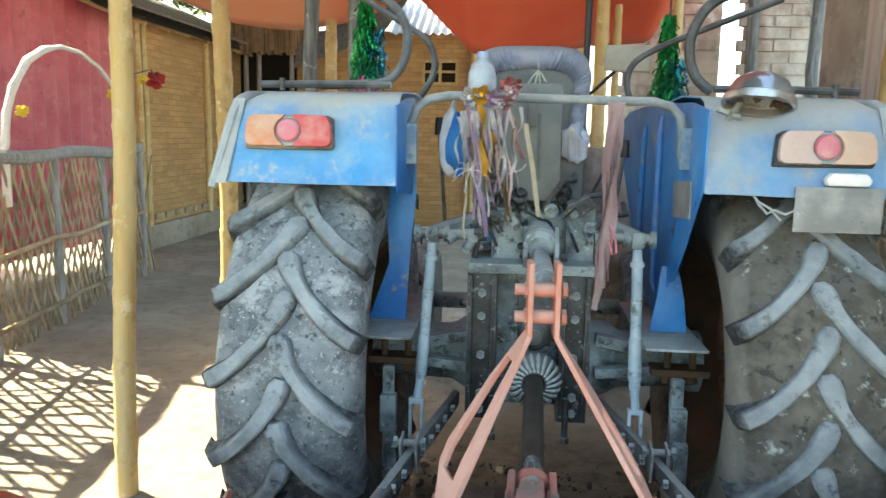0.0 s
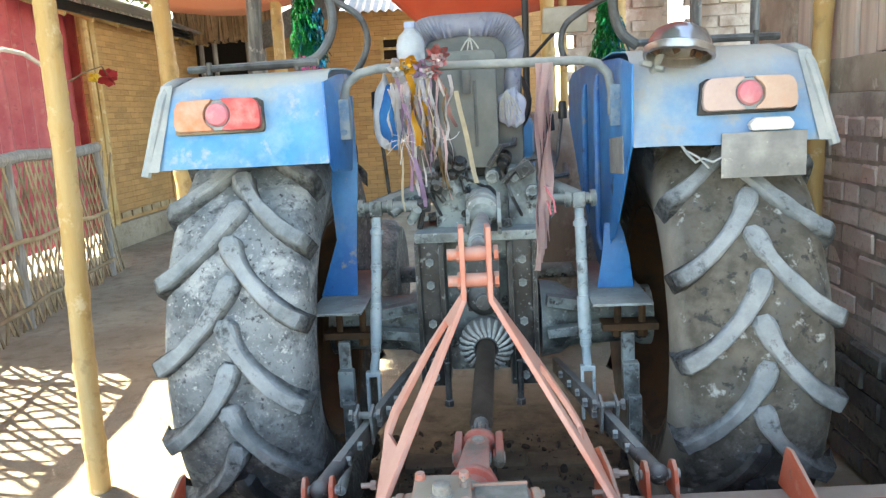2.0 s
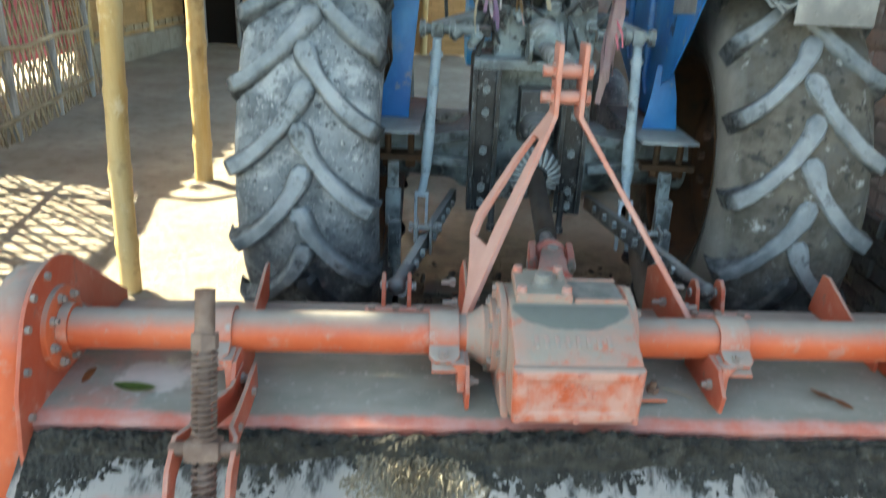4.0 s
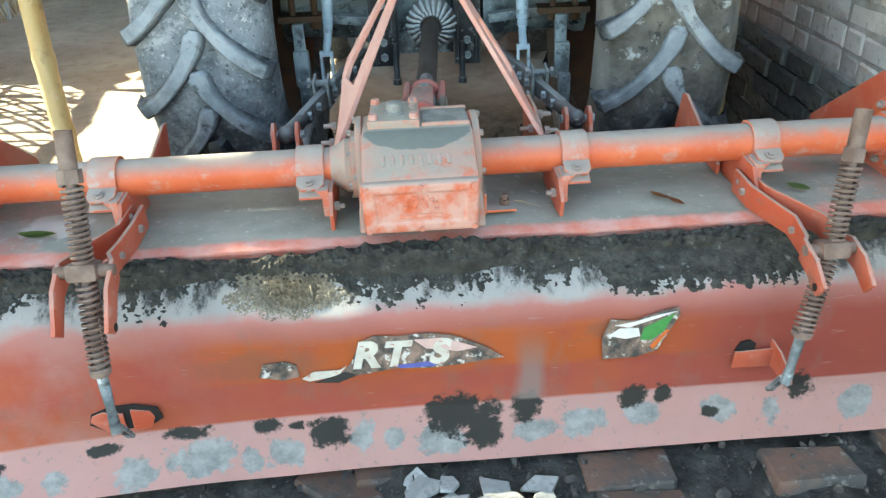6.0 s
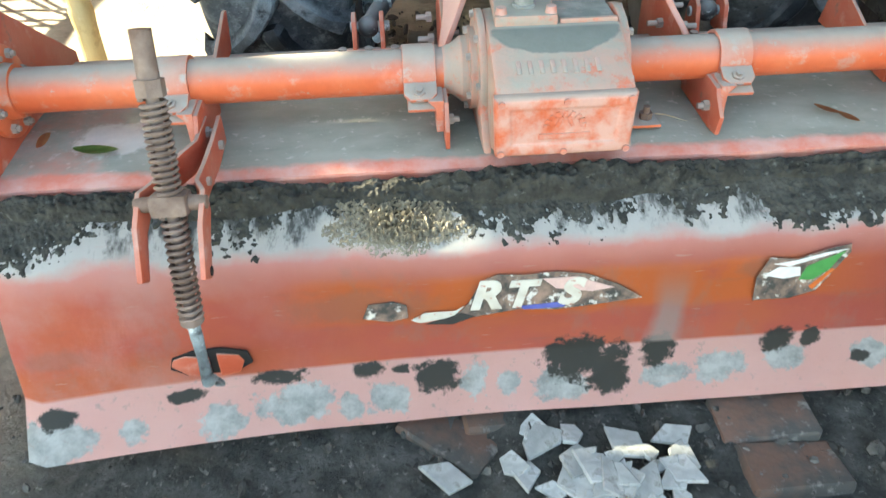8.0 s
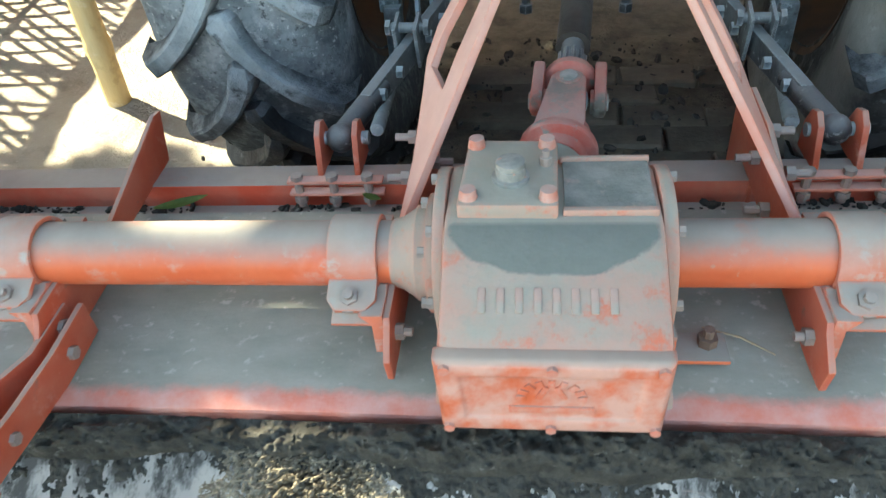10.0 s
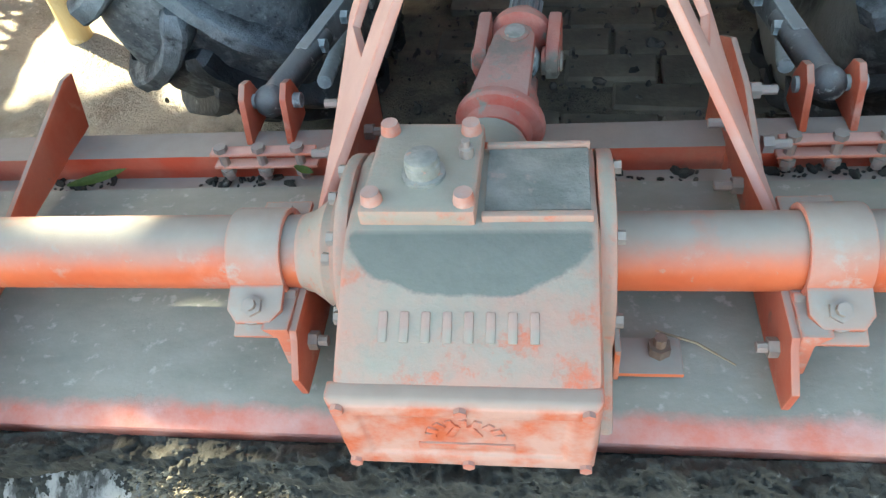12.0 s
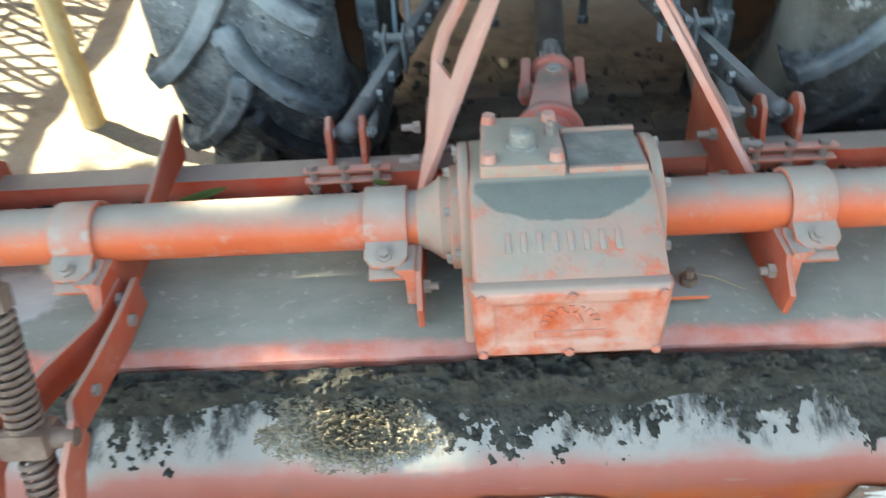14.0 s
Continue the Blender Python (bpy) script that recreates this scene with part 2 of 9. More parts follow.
SEATGREY = surface("grey_vinyl", (0.11, 0.12, 0.118), (0.20, 0.21, 0.20), 6.0, rough=0.6, grain=(150, 0.1), dust=DUST, dust_amount=0.5)
CHROME = surface("dull_chrome", (0.44, 0.47, 0.52), (0.30, 0.32, 0.35), 15.0, rough=0.22, metal=0.8, grain=(60, 0.02))
BLACKTUBE = surface("black_tube", (0.03, 0.032, 0.034), (0.10, 0.11, 0.115), 12.0, rough=0.35, grain=(150, 0.05), dust=(0.25, 0.27, 0.28), dust_amount=0.7)
BAMBOO = surface("bamboo", (0.46, 0.31, 0.12), (0.54, 0.42, 0.22), 3.0, rough=0.55, grain=(60, 0.15), stretch=(4, 4, 0.5), random=0.12, patches=(((0.30, 0.20, 0.09), 9.0, 0.54, 0.68), ((0.60, 0.50, 0.31), 15.0, 0.58, 0.68)))
THATCH = surface("dry_thatch", (0.24, 0.17, 0.11), (0.36, 0.27, 0.18), 6.0, rough=0.95, grain=(50, 0.6), island=0.3)
POLEWOOD = surface("dark_pole", (0.095, 0.105, 0.11), (0.22, 0.235, 0.24), 9.0, rough=0.85, grain=(50, 0.6), stretch=(5, 5, 0.6), patches=(((0.34, 0.35, 0.34), 20.0, 0.60, 0.70),))
GREYWOOD = surface("weathered_wood", (0.20, 0.20, 0.20), (0.33, 0.33, 0.33), 9.0, rough=0.9, grain=(50, 0.5), stretch=(5, 5, 0.6))
SPLIT = surface("split_bamboo", (0.24, 0.18, 0.11), (0.38, 0.31, 0.21), 4.0, rough=0.8, grain=(80, 0.3), random=0.3)
PLASTER = surface("old_plaster", (0.31, 0.275, 0.225), (0.44, 0.405, 0.35), 4.0, rough=0.9, grain=(60, 0.4), patches=(((0.22, 0.20, 0.17), 5.0, 0.56, 0.70), ((0.52, 0.49, 0.44), 11.0, 0.60, 0.70)))
MORTAR = surface("mortar", (0.27, 0.25, 0.225), (0.44, 0.415, 0.38), 9.0, rough=0.95, grain=(60, 0.6))
BRICK = surface("washed_brick", (0.47, 0.40, 0.35), (0.56, 0.525, 0.48), 7.0, (0.25, 0.55), rough=0.9, grain=(55, 0.9), random=0.22, patches=(((0.43, 0.31, 0.26), 3.0, 0.56, 0.70), ((0.66, 0.635, 0.59), 9.0, 0.54, 0.68), ((0.24, 0.21, 0.18), 18.0, 0.58, 0.68)))
PALEBRICK = surface("beige_brick", (0.20, 0.148, 0.118), (0.255, 0.205, 0.168), 5.0, (0.3, 0.6), rough=0.9, grain=(60, 0.5), stretch=(2.2, 1, 0.8), patches=(((0.20, 0.12, 0.09), 3.0, 0.52, 0.70), ((0.42, 0.385, 0.34), 4.0, 0.58, 0.66), ((0.12, 0.095, 0.078), 9.0, 0.60, 0.70)), island=0.16)
WETBRICK = surface("damp_brick", (0.105, 0.11, 0.10), (0.20, 0.20, 0.185), 7.0, rough=0.85, grain=(60, 0.9), random=0.35, patches=(((0.36, 0.36, 0.34), 8.0, 0.56, 0.68), ((0.10, 0.115, 0.065), 6.0, 0.52, 0.66), ((0.030, 0.033, 0.030), 9.0, 0.54, 0.62)))


def weathered(m):
    """Lime runs and damp grime that spread over many bricks, in the wall's own measure."""
    nt = m.node_tree
    b = nt.nodes["Principled BSDF"]
    n = Nodes(nt)
    old = b.inputs["Base Color"].links[0].from_socket
    at = nt.nodes.new("ShaderNodeNewGeometry").outputs["Position"]
    runs = n.step(n.noise(2.2, 7, 0.65, (1, 1.6, 0.7), at=at), 0.50, 0.66)
    col = n.mix(n.math("MULTIPLY", runs, 0.65), old, (0.60, 0.57, 0.52))
    fine = n.step(n.noise(24.0, 8, 0.75, at=at), 0.54, 0.66)
    col = n.mix(n.math("MULTIPLY", fine, 0.55), col, (0.22, 0.19, 0.165))
    n.put(b.inputs["Base Color"], col)


weathered(BRICK)
weathered(MORTAR)
weathered(PALEBRICK)
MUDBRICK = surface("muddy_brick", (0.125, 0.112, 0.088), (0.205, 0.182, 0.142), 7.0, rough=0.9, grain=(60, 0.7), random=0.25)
OLDBRICK = surface("floor_brick", (0.135, 0.080, 0.058), (0.095, 0.080, 0.066), 6.0, rough=0.9, grain=(60, 0.6), random=0.3, patches=(((0.06, 0.06, 0.055), 9.0, 0.42, 0.58), ((0.20, 0.19, 0.17), 24.0, 0.58, 0.68)))
WOODPALE = surface("pale_board", (0.60, 0.54, 0.49), (0.47, 0.41, 0.365), 5.0, rough=0.8, grain=(60, 0.2), stretch=(6, 6, 0.5), random=0.1)
REDSHEET = surface("red_sheet", (0.44, 0.070, 0.100), (0.52, 0.125, 0.150), 3.0, rough=0.5, grain=(40, 0.1), patches=(((0.50, 0.20, 0.20), 8.0, 0.58, 0.72), ((0.20, 0.05, 0.06), 14.0, 0.60, 0.72)))
TIN = surface("tin_roof", (0.46, 0.45, 0.45), (0.36, 0.355, 0.36), 3.0, rough=0.45, metal=0.2, grain=(40, 0.1))
STONE = surface("broken_tile", (0.25, 0.265, 0.255), (0.38, 0.395, 0.38), 14.0, rough=0.8, grain=(90, 0.3), random=0.22, patches=(((0.14, 0.14, 0.12), 30.0, 0.56, 0.68),))
LEAFGREEN = surface("fallen_leaf", (0.085, 0.145, 0.032), (0.155, 0.21, 0.062), 30.0, rough=0.5)
LEAFBROWN = surface("dry_leaf", (0.20, 0.07, 0.03), (0.28, 0.13, 0.05), 30.0, rough=0.7)
FOLIAGE = surface("foliage", (0.05, 0.10, 0.02), (0.08, 0.14, 0.03), 5.0, rough=0.6)
BARK = surface("bark", (0.12, 0.09, 0.06), (0.2, 0.16, 0.11), 8.0, rough=0.95, grain=(40, 0.8))


def woven_material():
    """Woven split-bamboo matting: flat strips over and under each other."""
    m, nt, b = node_setup("woven_mat")
    n = Nodes(nt)
    uvw = n.make("ShaderNodeMapping", {"Vector": n.co, "Rotation": (0, 0, 0)}).outputs[0]
    sx = n.make("ShaderNodeSeparateXYZ", {0: uvw})
    flat = n.make("ShaderNodeCombineXYZ", {0: n.math("ADD", sx.outputs[0], sx.outputs[1]), 1: sx.outputs[2], 2: 0.0}).outputs[0]
    br = n.make("ShaderNodeTexBrick", {"Vector": flat, "Color1": (0.50, 0.30, 0.13), "Color2": (0.35, 0.20, 0.083), "Mortar": (0.235, 0.135, 0.056), "Scale": 1.0,
                                       "Mortar Size": 0.006, "Mortar Smooth": 1.0, "Brick Width": 0.21, "Row Height": 0.068})
    streak = n.noise(5.0, 7, 0.7, (1, 1, 9))
    col = n.mix(n.math("MULTIPLY", n.step(streak, 0.42, 0.72), 0.7), br.outputs[0], (0.55, 0.34, 0.155))
    col = n.mix(n.math("MULTIPLY", n.step(n.noise(9.0, 7, 0.7, (1, 1, 7)), 0.58, 0.68), 0.55), col, (0.25, 0.145, 0.065))
    col = n.mix(n.math("MULTIPLY", n.step(n.noise(3.0, 5, 0.6, (4, 4, 0.3)), 0.62, 0.72), 0.4), col, (0.22, 0.13, 0.06))
    col = n.mix(n.math("MULTIPLY", n.step(n.noise(1.2, 5), 0.45, 0.7), 0.6), col, (0.33, 0.205, 0.095))
    n.put(b.inputs["Base Color"], col)
    b.inputs["Roughness"].default_value = 0.8
    n.put(b.inputs["Normal"], n.bump(n.math("ADD", br.outputs["Fac"], n.noise(60.0)), 0.6, 0.01))
    return m


def ground_material():
    """Trodden earth, pale and dusty, darker and damper in patches, with shade painted in under the tractor."""
    m, nt, b = node_setup("trodden_earth")
    n = Nodes(nt)
    col = n.mix(n.step(n.noise(1.6, 8, 0.6), 0.38, 0.66), (0.30, 0.26, 0.205), (0.42, 0.375, 0.305))
    col = n.mix(n.step(n.noise(9.0, 8, 0.7), 0.5, 0.75), col, (0.20, 0.17, 0.13))
    col = n.mix(n.step(n.noise(70.0, 4), 0.62, 0.72), col, (0.45, 0.41, 0.34))
    # brown soil under the tractor, darkened for its shade; damp soil about the machine's tines
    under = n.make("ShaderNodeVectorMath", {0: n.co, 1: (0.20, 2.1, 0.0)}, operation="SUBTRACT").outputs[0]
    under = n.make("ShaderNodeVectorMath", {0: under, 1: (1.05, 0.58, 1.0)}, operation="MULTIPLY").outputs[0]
    under_shade = n.math("SUBTRACT", 1.0, n.step(n.math("ADD", n.make("ShaderNodeVectorMath", {0: under}, operation="LENGTH").outputs["Value"], n.math("MULTIPLY", n.noise(3.0, 6), 0.5)), 0.95, 1.35))
    col = n.mix(n.math("MULTIPLY", under_shade, 0.92), col, n.mix(n.step(n.noise(9.0, 8, 0.7), 0.33, 0.66), (0.055, 0.050, 0.038), (0.23, 0.20, 0.15)))
    near = n.make("ShaderNodeVectorMath", {0: n.co, 1: (0.25, 0.55, 0.0)}, operation="SUBTRACT").outputs[0]
    near = n.make("ShaderNodeVectorMath", {0: near, 1: (0.75, 1.0, 1.0)}, operation="MULTIPLY").outputs[0]
    far = n.make("ShaderNodeVectorMath", {0: near}, operation="LENGTH").outputs["Value"]
    damp = n.math("SUBTRACT", 1.0, n.step(n.math("ADD", far, n.math("MULTIPLY", n.noise(4.0, 6), 0.8)), 1.15, 1.75))
    dark = n.mix(n.step(n.noise(14.0, 8, 0.7), 0.4, 0.68), (0.024, 0.027, 0.024), (0.095, 0.10, 0.092))
    dark = n.mix(n.step(n.noise(55.0, 6, 0.7), 0.60, 0.70), dark, (0.24, 0.235, 0.215))
    dark = n.mix(n.step(n.noise(26.0, 6, 0.7), 0.58, 0.66), dark, (0.02, 0.021, 0.02))
    col = n.mix(damp, col, dark)
    n.put(b.inputs["Base Color"], col)
    b.inputs["Roughness"].default_value = 0.95
    n.put(b.inputs["Normal"], n.bump(n.math("ADD", n.noise(18.0, 10, 0.75), n.math("MULTIPLY", n.noise(90.0, 4), 0.4)), 0.9, 0.035))
    return m


def darken_low(m, height, spread, amount=0.85):
    """Near-black colour with grey flecks on the lower part of a wheel, with a ragged upper line."""
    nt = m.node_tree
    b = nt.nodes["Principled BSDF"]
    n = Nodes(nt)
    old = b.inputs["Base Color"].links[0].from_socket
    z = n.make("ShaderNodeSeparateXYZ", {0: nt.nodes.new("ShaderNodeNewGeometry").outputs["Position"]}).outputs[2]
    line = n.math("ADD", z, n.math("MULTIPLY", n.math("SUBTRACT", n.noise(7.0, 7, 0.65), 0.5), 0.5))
    low_part = n.math("SUBTRACT", 1.0, n.step(line, height - spread, height + spread))
    n.put(b.inputs["Base Color"], n.mix(n.math("MULTIPLY", low_part, amount), old, n.mix(n.step(n.noise(24.0, 6, 0.7), 0.50, 0.66), (0.020, 0.022, 0.025), (0.14, 0.155, 0.16))))


def worn_edges(m, radius, colour, amount):
    """Paint rubbed bare along the edges."""
    nt = m.node_tree
    b = nt.nodes["Principled BSDF"]
    n = Nodes(nt)
    old = b.inputs["Base Color"].links[0].from_socket
    g = nt.nodes.new("ShaderNodeNewGeometry")
    bev = nt.nodes.new("ShaderNodeBevel")
    bev.samples = 4
    bev.inputs["Radius"].default_value = radius
    turn = n.make("ShaderNodeVectorMath", {0: bev.outputs[0], 1: g.outputs["Normal"]}, operation="DOT_PRODUCT").outputs["Value"]
    edge = n.math("MULTIPLY", n.math("SUBTRACT", 1.0, n.step(turn, 0.86, 0.985)), n.step(n.noise(26.0, 7, 0.7), 0.36, 0.56))
    n.put(b.inputs["Base Color"], n.mix(n.math("MULTIPLY", edge, amount), old, colour))


def deck_material():
    """Flat steel under grey-green dust, swept pink along its rear edge, with drifts and scratches."""
    m, nt, b = node_setup("deck_dust")
    n = Nodes(nt)
    s = n.make("ShaderNodeSeparateXYZ", {0: n.co})
    wob = n.math("MULTIPLY", n.math("SUBTRACT", n.noise(9.0, 7, 0.65), 0.5), 0.05)
    paint = n.mix(n.step(n.noise(12.0, 7, 0.65), 0.40, 0.62), (0.54, 0.17, 0.12), (0.52, 0.30, 0.26))
    dust = n.mix(n.step(n.noise(5.0, 8, 0.65, (1, 2, 1)), 0.32, 0.68), (0.175, 0.185, 0.155), (0.285, 0.28, 0.24))
    dust = n.mix(n.step(n.noise(60.0, 5, 0.6), 0.60, 0.70), dust, (0.36, 0.34, 0.30))
    y = n.math("ADD", s.outputs[1], wob)
    lie = n.math("ADD", n.step(y, -0.088, -0.050), n.math("MULTIPLY", n.math("SUBTRACT", n.noise(7.0, 8, 0.7), 0.5), 1.2))
    end = n.step(n.math("ADD", n.math("ABSOLUTE", n.math("SUBTRACT", s.outputs[0], 0.04)), wob), 0.72, 0.86)
    lie = n.math("SUBTRACT", lie, n.math("MULTIPLY", end, 0.35))
    col = n.mix(n.step(lie, 0.30, 0.75), paint, dust)
    # pale ragged blot near the deck's left end
    off = n.make("ShaderNodeVectorMath", {0: n.make("ShaderNodeVectorMath", {0: n.co, 1: (-0.79, 0.045, 0.0)}, operation="SUBTRACT").outputs[0], 1: (10.0, 13.0, 0.0)}, operation="MULTIPLY").outputs[0]
    pale_blot = n.math("ADD", n.math("SUBTRACT", 1.0, n.make("ShaderNodeVectorMath", {0: off}, operation="LENGTH").outputs["Value"]), n.math("MULTIPLY", n.math("SUBTRACT", n.noise(16.0, 8, 0.7), 0.5), 2.0))
    col = n.mix(n.math("MULTIPLY", n.step(pale_blot, 0.2, 0.5), 0.85), col, n.mix(n.noise(40.0, 5), (0.44, 0.42, 0.38), (0.62, 0.58, 0.53)))
    n.put(b.inputs["Base Color"], col)
    b.inputs["Roughness"].default_value = 0.72
    n.put(b.inputs["Normal"], n.bump(n.math("ADD", n.noise(35.0, 8, 0.7), n.math("MULTIPLY", n.noise(180.0, 3), 0.3)), 0.2, 0.006))
    return m


def plain(name, colour, rough=0.5, metal=0.0, spec=0.5, clear=0.0, sheen=0.0):
    """A small thing of one plain colour, with a slight unevenness."""
    m, nt, b = node_setup(name)
    n = Nodes(nt)
    n.put(b.inputs["Base Color"], n.mix(n.step(n.noise(40.0), 0.3, 0.75), colour, tuple(c * 0.72 for c in colour)))
    b.inputs["Roughness"].default_value, b.inputs["Metallic"].default_value = rough, metal
    b.inputs["Specular IOR Level"].default_value = spec
    if clear:
        b.inputs["Transmission Weight"].default_value = clear
        b.inputs["IOR"].default_value = 1.45
    return m


def tarp_material():
    """Thin orange plastic sheet: daylight comes through it."""
    m, nt, b = node_setup("orange_tarpaulin")
    n = Nodes(nt)
    col = n.mix(n.step(n.noise(2.5, 5), 0.4, 0.65), (0.56, 0.085, 0.04), (0.60, 0.115, 0.06))
    side = n.step(n.make("ShaderNodeSeparateXYZ", {0: n.co}).outputs[0], -1.25, -0.75)
    col = n.mix(side, n.mix(n.noise(3.0, 4), (0.62, 0.30, 0.19), (0.56, 0.22, 0.13)), col)
    n.put(b.inputs["Base Color"], col)
    b.inputs["Roughness"].default_value = 0.5
    tr = n.make("ShaderNodeBsdfTranslucent", {"Color": (0.72, 0.13, 0.06)})
    mixed = n.make("ShaderNodeMixShader", {0: 0.07})
    nt.links.new(b.outputs[0], mixed.inputs[1])
    nt.links.new(tr.outputs[0], mixed.inputs[2])
    nt.links.new(mixed.outputs[0], nt.nodes["Material Output"].inputs[0])
    return m


DECK = deck_material()
darken_low(RUBBER, 0.60, 0.20, 0.80)
darken_low(MUDDY, 0.50, 0.14, 0.75)
darken_low(LUG, 0.52, 0.16, 0.75)


def dusty_sidewall(m, x0, x1):
    """Dry dust on the smooth sidewalls of a tyre."""
    nt = m.node_tree
    b = nt.nodes["Principled BSDF"]
    n = Nodes(nt)
    old = b.inputs["Base Color"].links[0].from_socket
    side = n.math("ABSOLUTE", n.make("ShaderNodeSeparateXYZ", {0: n.co}).outputs[0])
    side = n.step(n.math("ADD", side, n.math("MULTIPLY", n.math("SUBTRACT", n.noise(9.0, 7, 0.65), 0.5), 0.05)), x0, x1)
    n.put(b.inputs["Base Color"], n.mix(n.math("MULTIPLY", side, 0.85), old, n.mix(n.noise(14.0, 7, 0.65), (0.19, 0.185, 0.165), (0.33, 0.32, 0.29))))


dusty_sidewall(MUDDY, 0.165, 0.195)
worn_edges(GEAR, 0.012, (0.53, 0.25, 0.185), 0.85)
worn_edges(STEEL, 0.007, (0.42, 0.46, 0.47), 0.8)
worn_edges(DARK, 0.005, (0.30, 0.325, 0.33), 0.7)
worn_edges(LINKDARK, 0.006, (0.36, 0.40, 0.41), 0.75)
worn_edges(LINKGREY, 0.005, (0.55, 0.60, 0.62), 0.8)
WOVEN, GROUND, TARP = woven_material(), ground_material(), tarp_material()
AMBER = surface("amber_lens", (0.58, 0.20, 0.08), (0.56, 0.34, 0.24), 18.0, rough=0.4, grain=(120, 0.05))
REDLENS = surface("red_lens", (0.56, 0.075, 0.07), (0.56, 0.26, 0.23), 18.0, (0.45, 0.7), rough=0.4, grain=(120, 0.05))
PINKLENS = surface("pink_lens", (0.60, 0.19, 0.23), (0.56, 0.33, 0.34), 25.0, (0.45, 0.7), rough=0.4, grain=(120, 0.05))
PALELENS = surface("faded_lens", (0.56, 0.44, 0.40), (0.50, 0.37, 0.33), 9.0, rough=0.45, grain=(120, 0.05), patches=(((0.45, 0.25, 0.20), 30.0, 0.62, 0.70),))
PEACHLENS = surface("peach_lens", (0.55, 0.36, 0.265), (0.53, 0.42, 0.35), 9.0, rough=0.45, grain=(120, 0.05))
WHITELENS = plain("white_lens", (0.85, 0.85, 0.83), 0.3)
BLACK = plain("black_plastic", (0.02, 0.02, 0.022), 0.5)
# near-black colour standing in for the shade inside openings
INSIDE = plain("dark_inside", (0.012, 0.010, 0.009), 0.9)
WHITEPAINT = plain("white_print", (0.78, 0.78, 0.74), 0.6)
GREENPRINT = plain("green_print", (0.06, 0.28, 0.07), 0.55)
ORANGEPRINT = plain("orange_paint", (0.72, 0.17, 0.04), 0.45)
BLUEPRINT = plain("blue_print", (0.10, 0.12, 0.40), 0.5)
GREYPLATE = surface("blank_plate", (0.22, 0.23, 0.23), (0.36, 0.37, 0.36), 12.0, rough=0.55, grain=(120, 0.1), patches=(((0.5, 0.5, 0.46), 30.0, 0.62, 0.7),))


# ---- mesh helpers ----
def box(bm, size, at=(0, 0, 0), turn=(0, 0, 0)):
    """A block of that size about a place, turned by degrees."""
    return bmesh.ops.create_cube(bm, size=1, matrix=pose(*at, *turn) @ Matrix.Diagonal((*size, 1)))["verts"]


def rod(bm, a, b, r, r2=None, sides=14):
    """A round bar from a to b."""
    a, b = Vector(a), Vector(b)
    turn = (b - a).to_track_quat("Z", "Y").to_matrix().to_4x4()
    m = Matrix.Translation((a + b) / 2) @ turn
    bmesh.ops.create_cone(bm, cap_ends=True, segments=sides, radius1=r, radius2=r if r2 is None else r2, depth=(b - a).length, matrix=m)


def pipe(bm, points, r, sides=8, closed=False):
    """A bent round bar through points; r may be one radius or one a point."""
    pts = [Vector(p) for p in points]
    rings = []
    side = None
    for i, p in enumerate(pts):
        way = (pts[min(i + 1, len(pts) - 1)] - pts[max(i - 1, 0)]).normalized()
        if side is None:
            side = way.orthogonal().normalized()
        side = (side - way * side.dot(way)).normalized()
        other = way.cross(side)
        rad = r[i] if isinstance(r, (list, tuple)) else r
        rings.append([bm.verts.new(p + rad * (math.cos(2 * math.pi * k / sides) * side + math.sin(2 * math.pi * k / sides) * other)) for k in range(sides)])
    for u, v in zip(rings, rings[1:]):
        for k in range(sides):
            bm.faces.new((u[k], u[(k + 1) % sides], v[(k + 1) % sides], v[k]))
    bm.faces.new(rings[0][::-1])
    bm.faces.new(rings[-1])


def slab(bm, outline, thick, m=Matrix.Identity(4)):
    """A flat plate: an outline in the local xy plane, thick along z about 0, laid by m."""
    lo = [bm.verts.new(m @ Vector((x, y, -thick / 2))) for x, y in outline]
    hi = [bm.verts.new(m @ Vector((x, y, thick / 2))) for x, y in outline]
    bm.faces.new(lo[::-1])
    bm.faces.new(hi)
    for i in range(len(lo)):
        j = (i + 1) % len(lo)
        bm.faces.new((lo[i], lo[j], hi[j], hi[i]))


SIDEWAYS = Matrix(((0, 0, 1, 0), (1, 0, 0, 0), (0, 1, 0, 0), (0, 0, 0, 1)))   # outline (y, z), thick along x


def side_plate(bm, x, outline, thick):
    """An upright plate across x: its outline in y and z."""
    slab(bm, outline, thick, Matrix.Translation((x, 0, 0)) @ SIDEWAYS)


def lathe(bm, profile, m=Matrix.Identity(4), sides=24):
    """Turns a profile of (radius, height) about z."""
    rings = []
    for r, h in profile:
        rings.append([bm.verts.new(m @ Vector((r * math.cos(2 * math.pi * k / sides), r * math.sin(2 * math.pi * k / sides), h))) for k in range(sides)])
    for u, v in zip(rings, rings[1:]):
        for k in range(sides):
            bm.faces.new((u[k], u[(k + 1) % sides], v[(k + 1) % sides], v[k]))
    bm.faces.new(rings[0][::-1])
    bm.faces.new(rings[-1])


def soften(bm, width, angle=30.0, segments=2):
    """Rounds all edges sharper than the angle."""
    bmesh.ops.recalc_face_normals(bm, faces=bm.faces)
    sharp = [e for e in bm.edges if len(e.link_faces) == 2 and e.calc_face_angle(0) > radians(angle)]
    bmesh.ops.bevel(bm, geom=sharp, offset=width, segments=segments, profile=0.6, affect="EDGES", clamp_overlap=True)


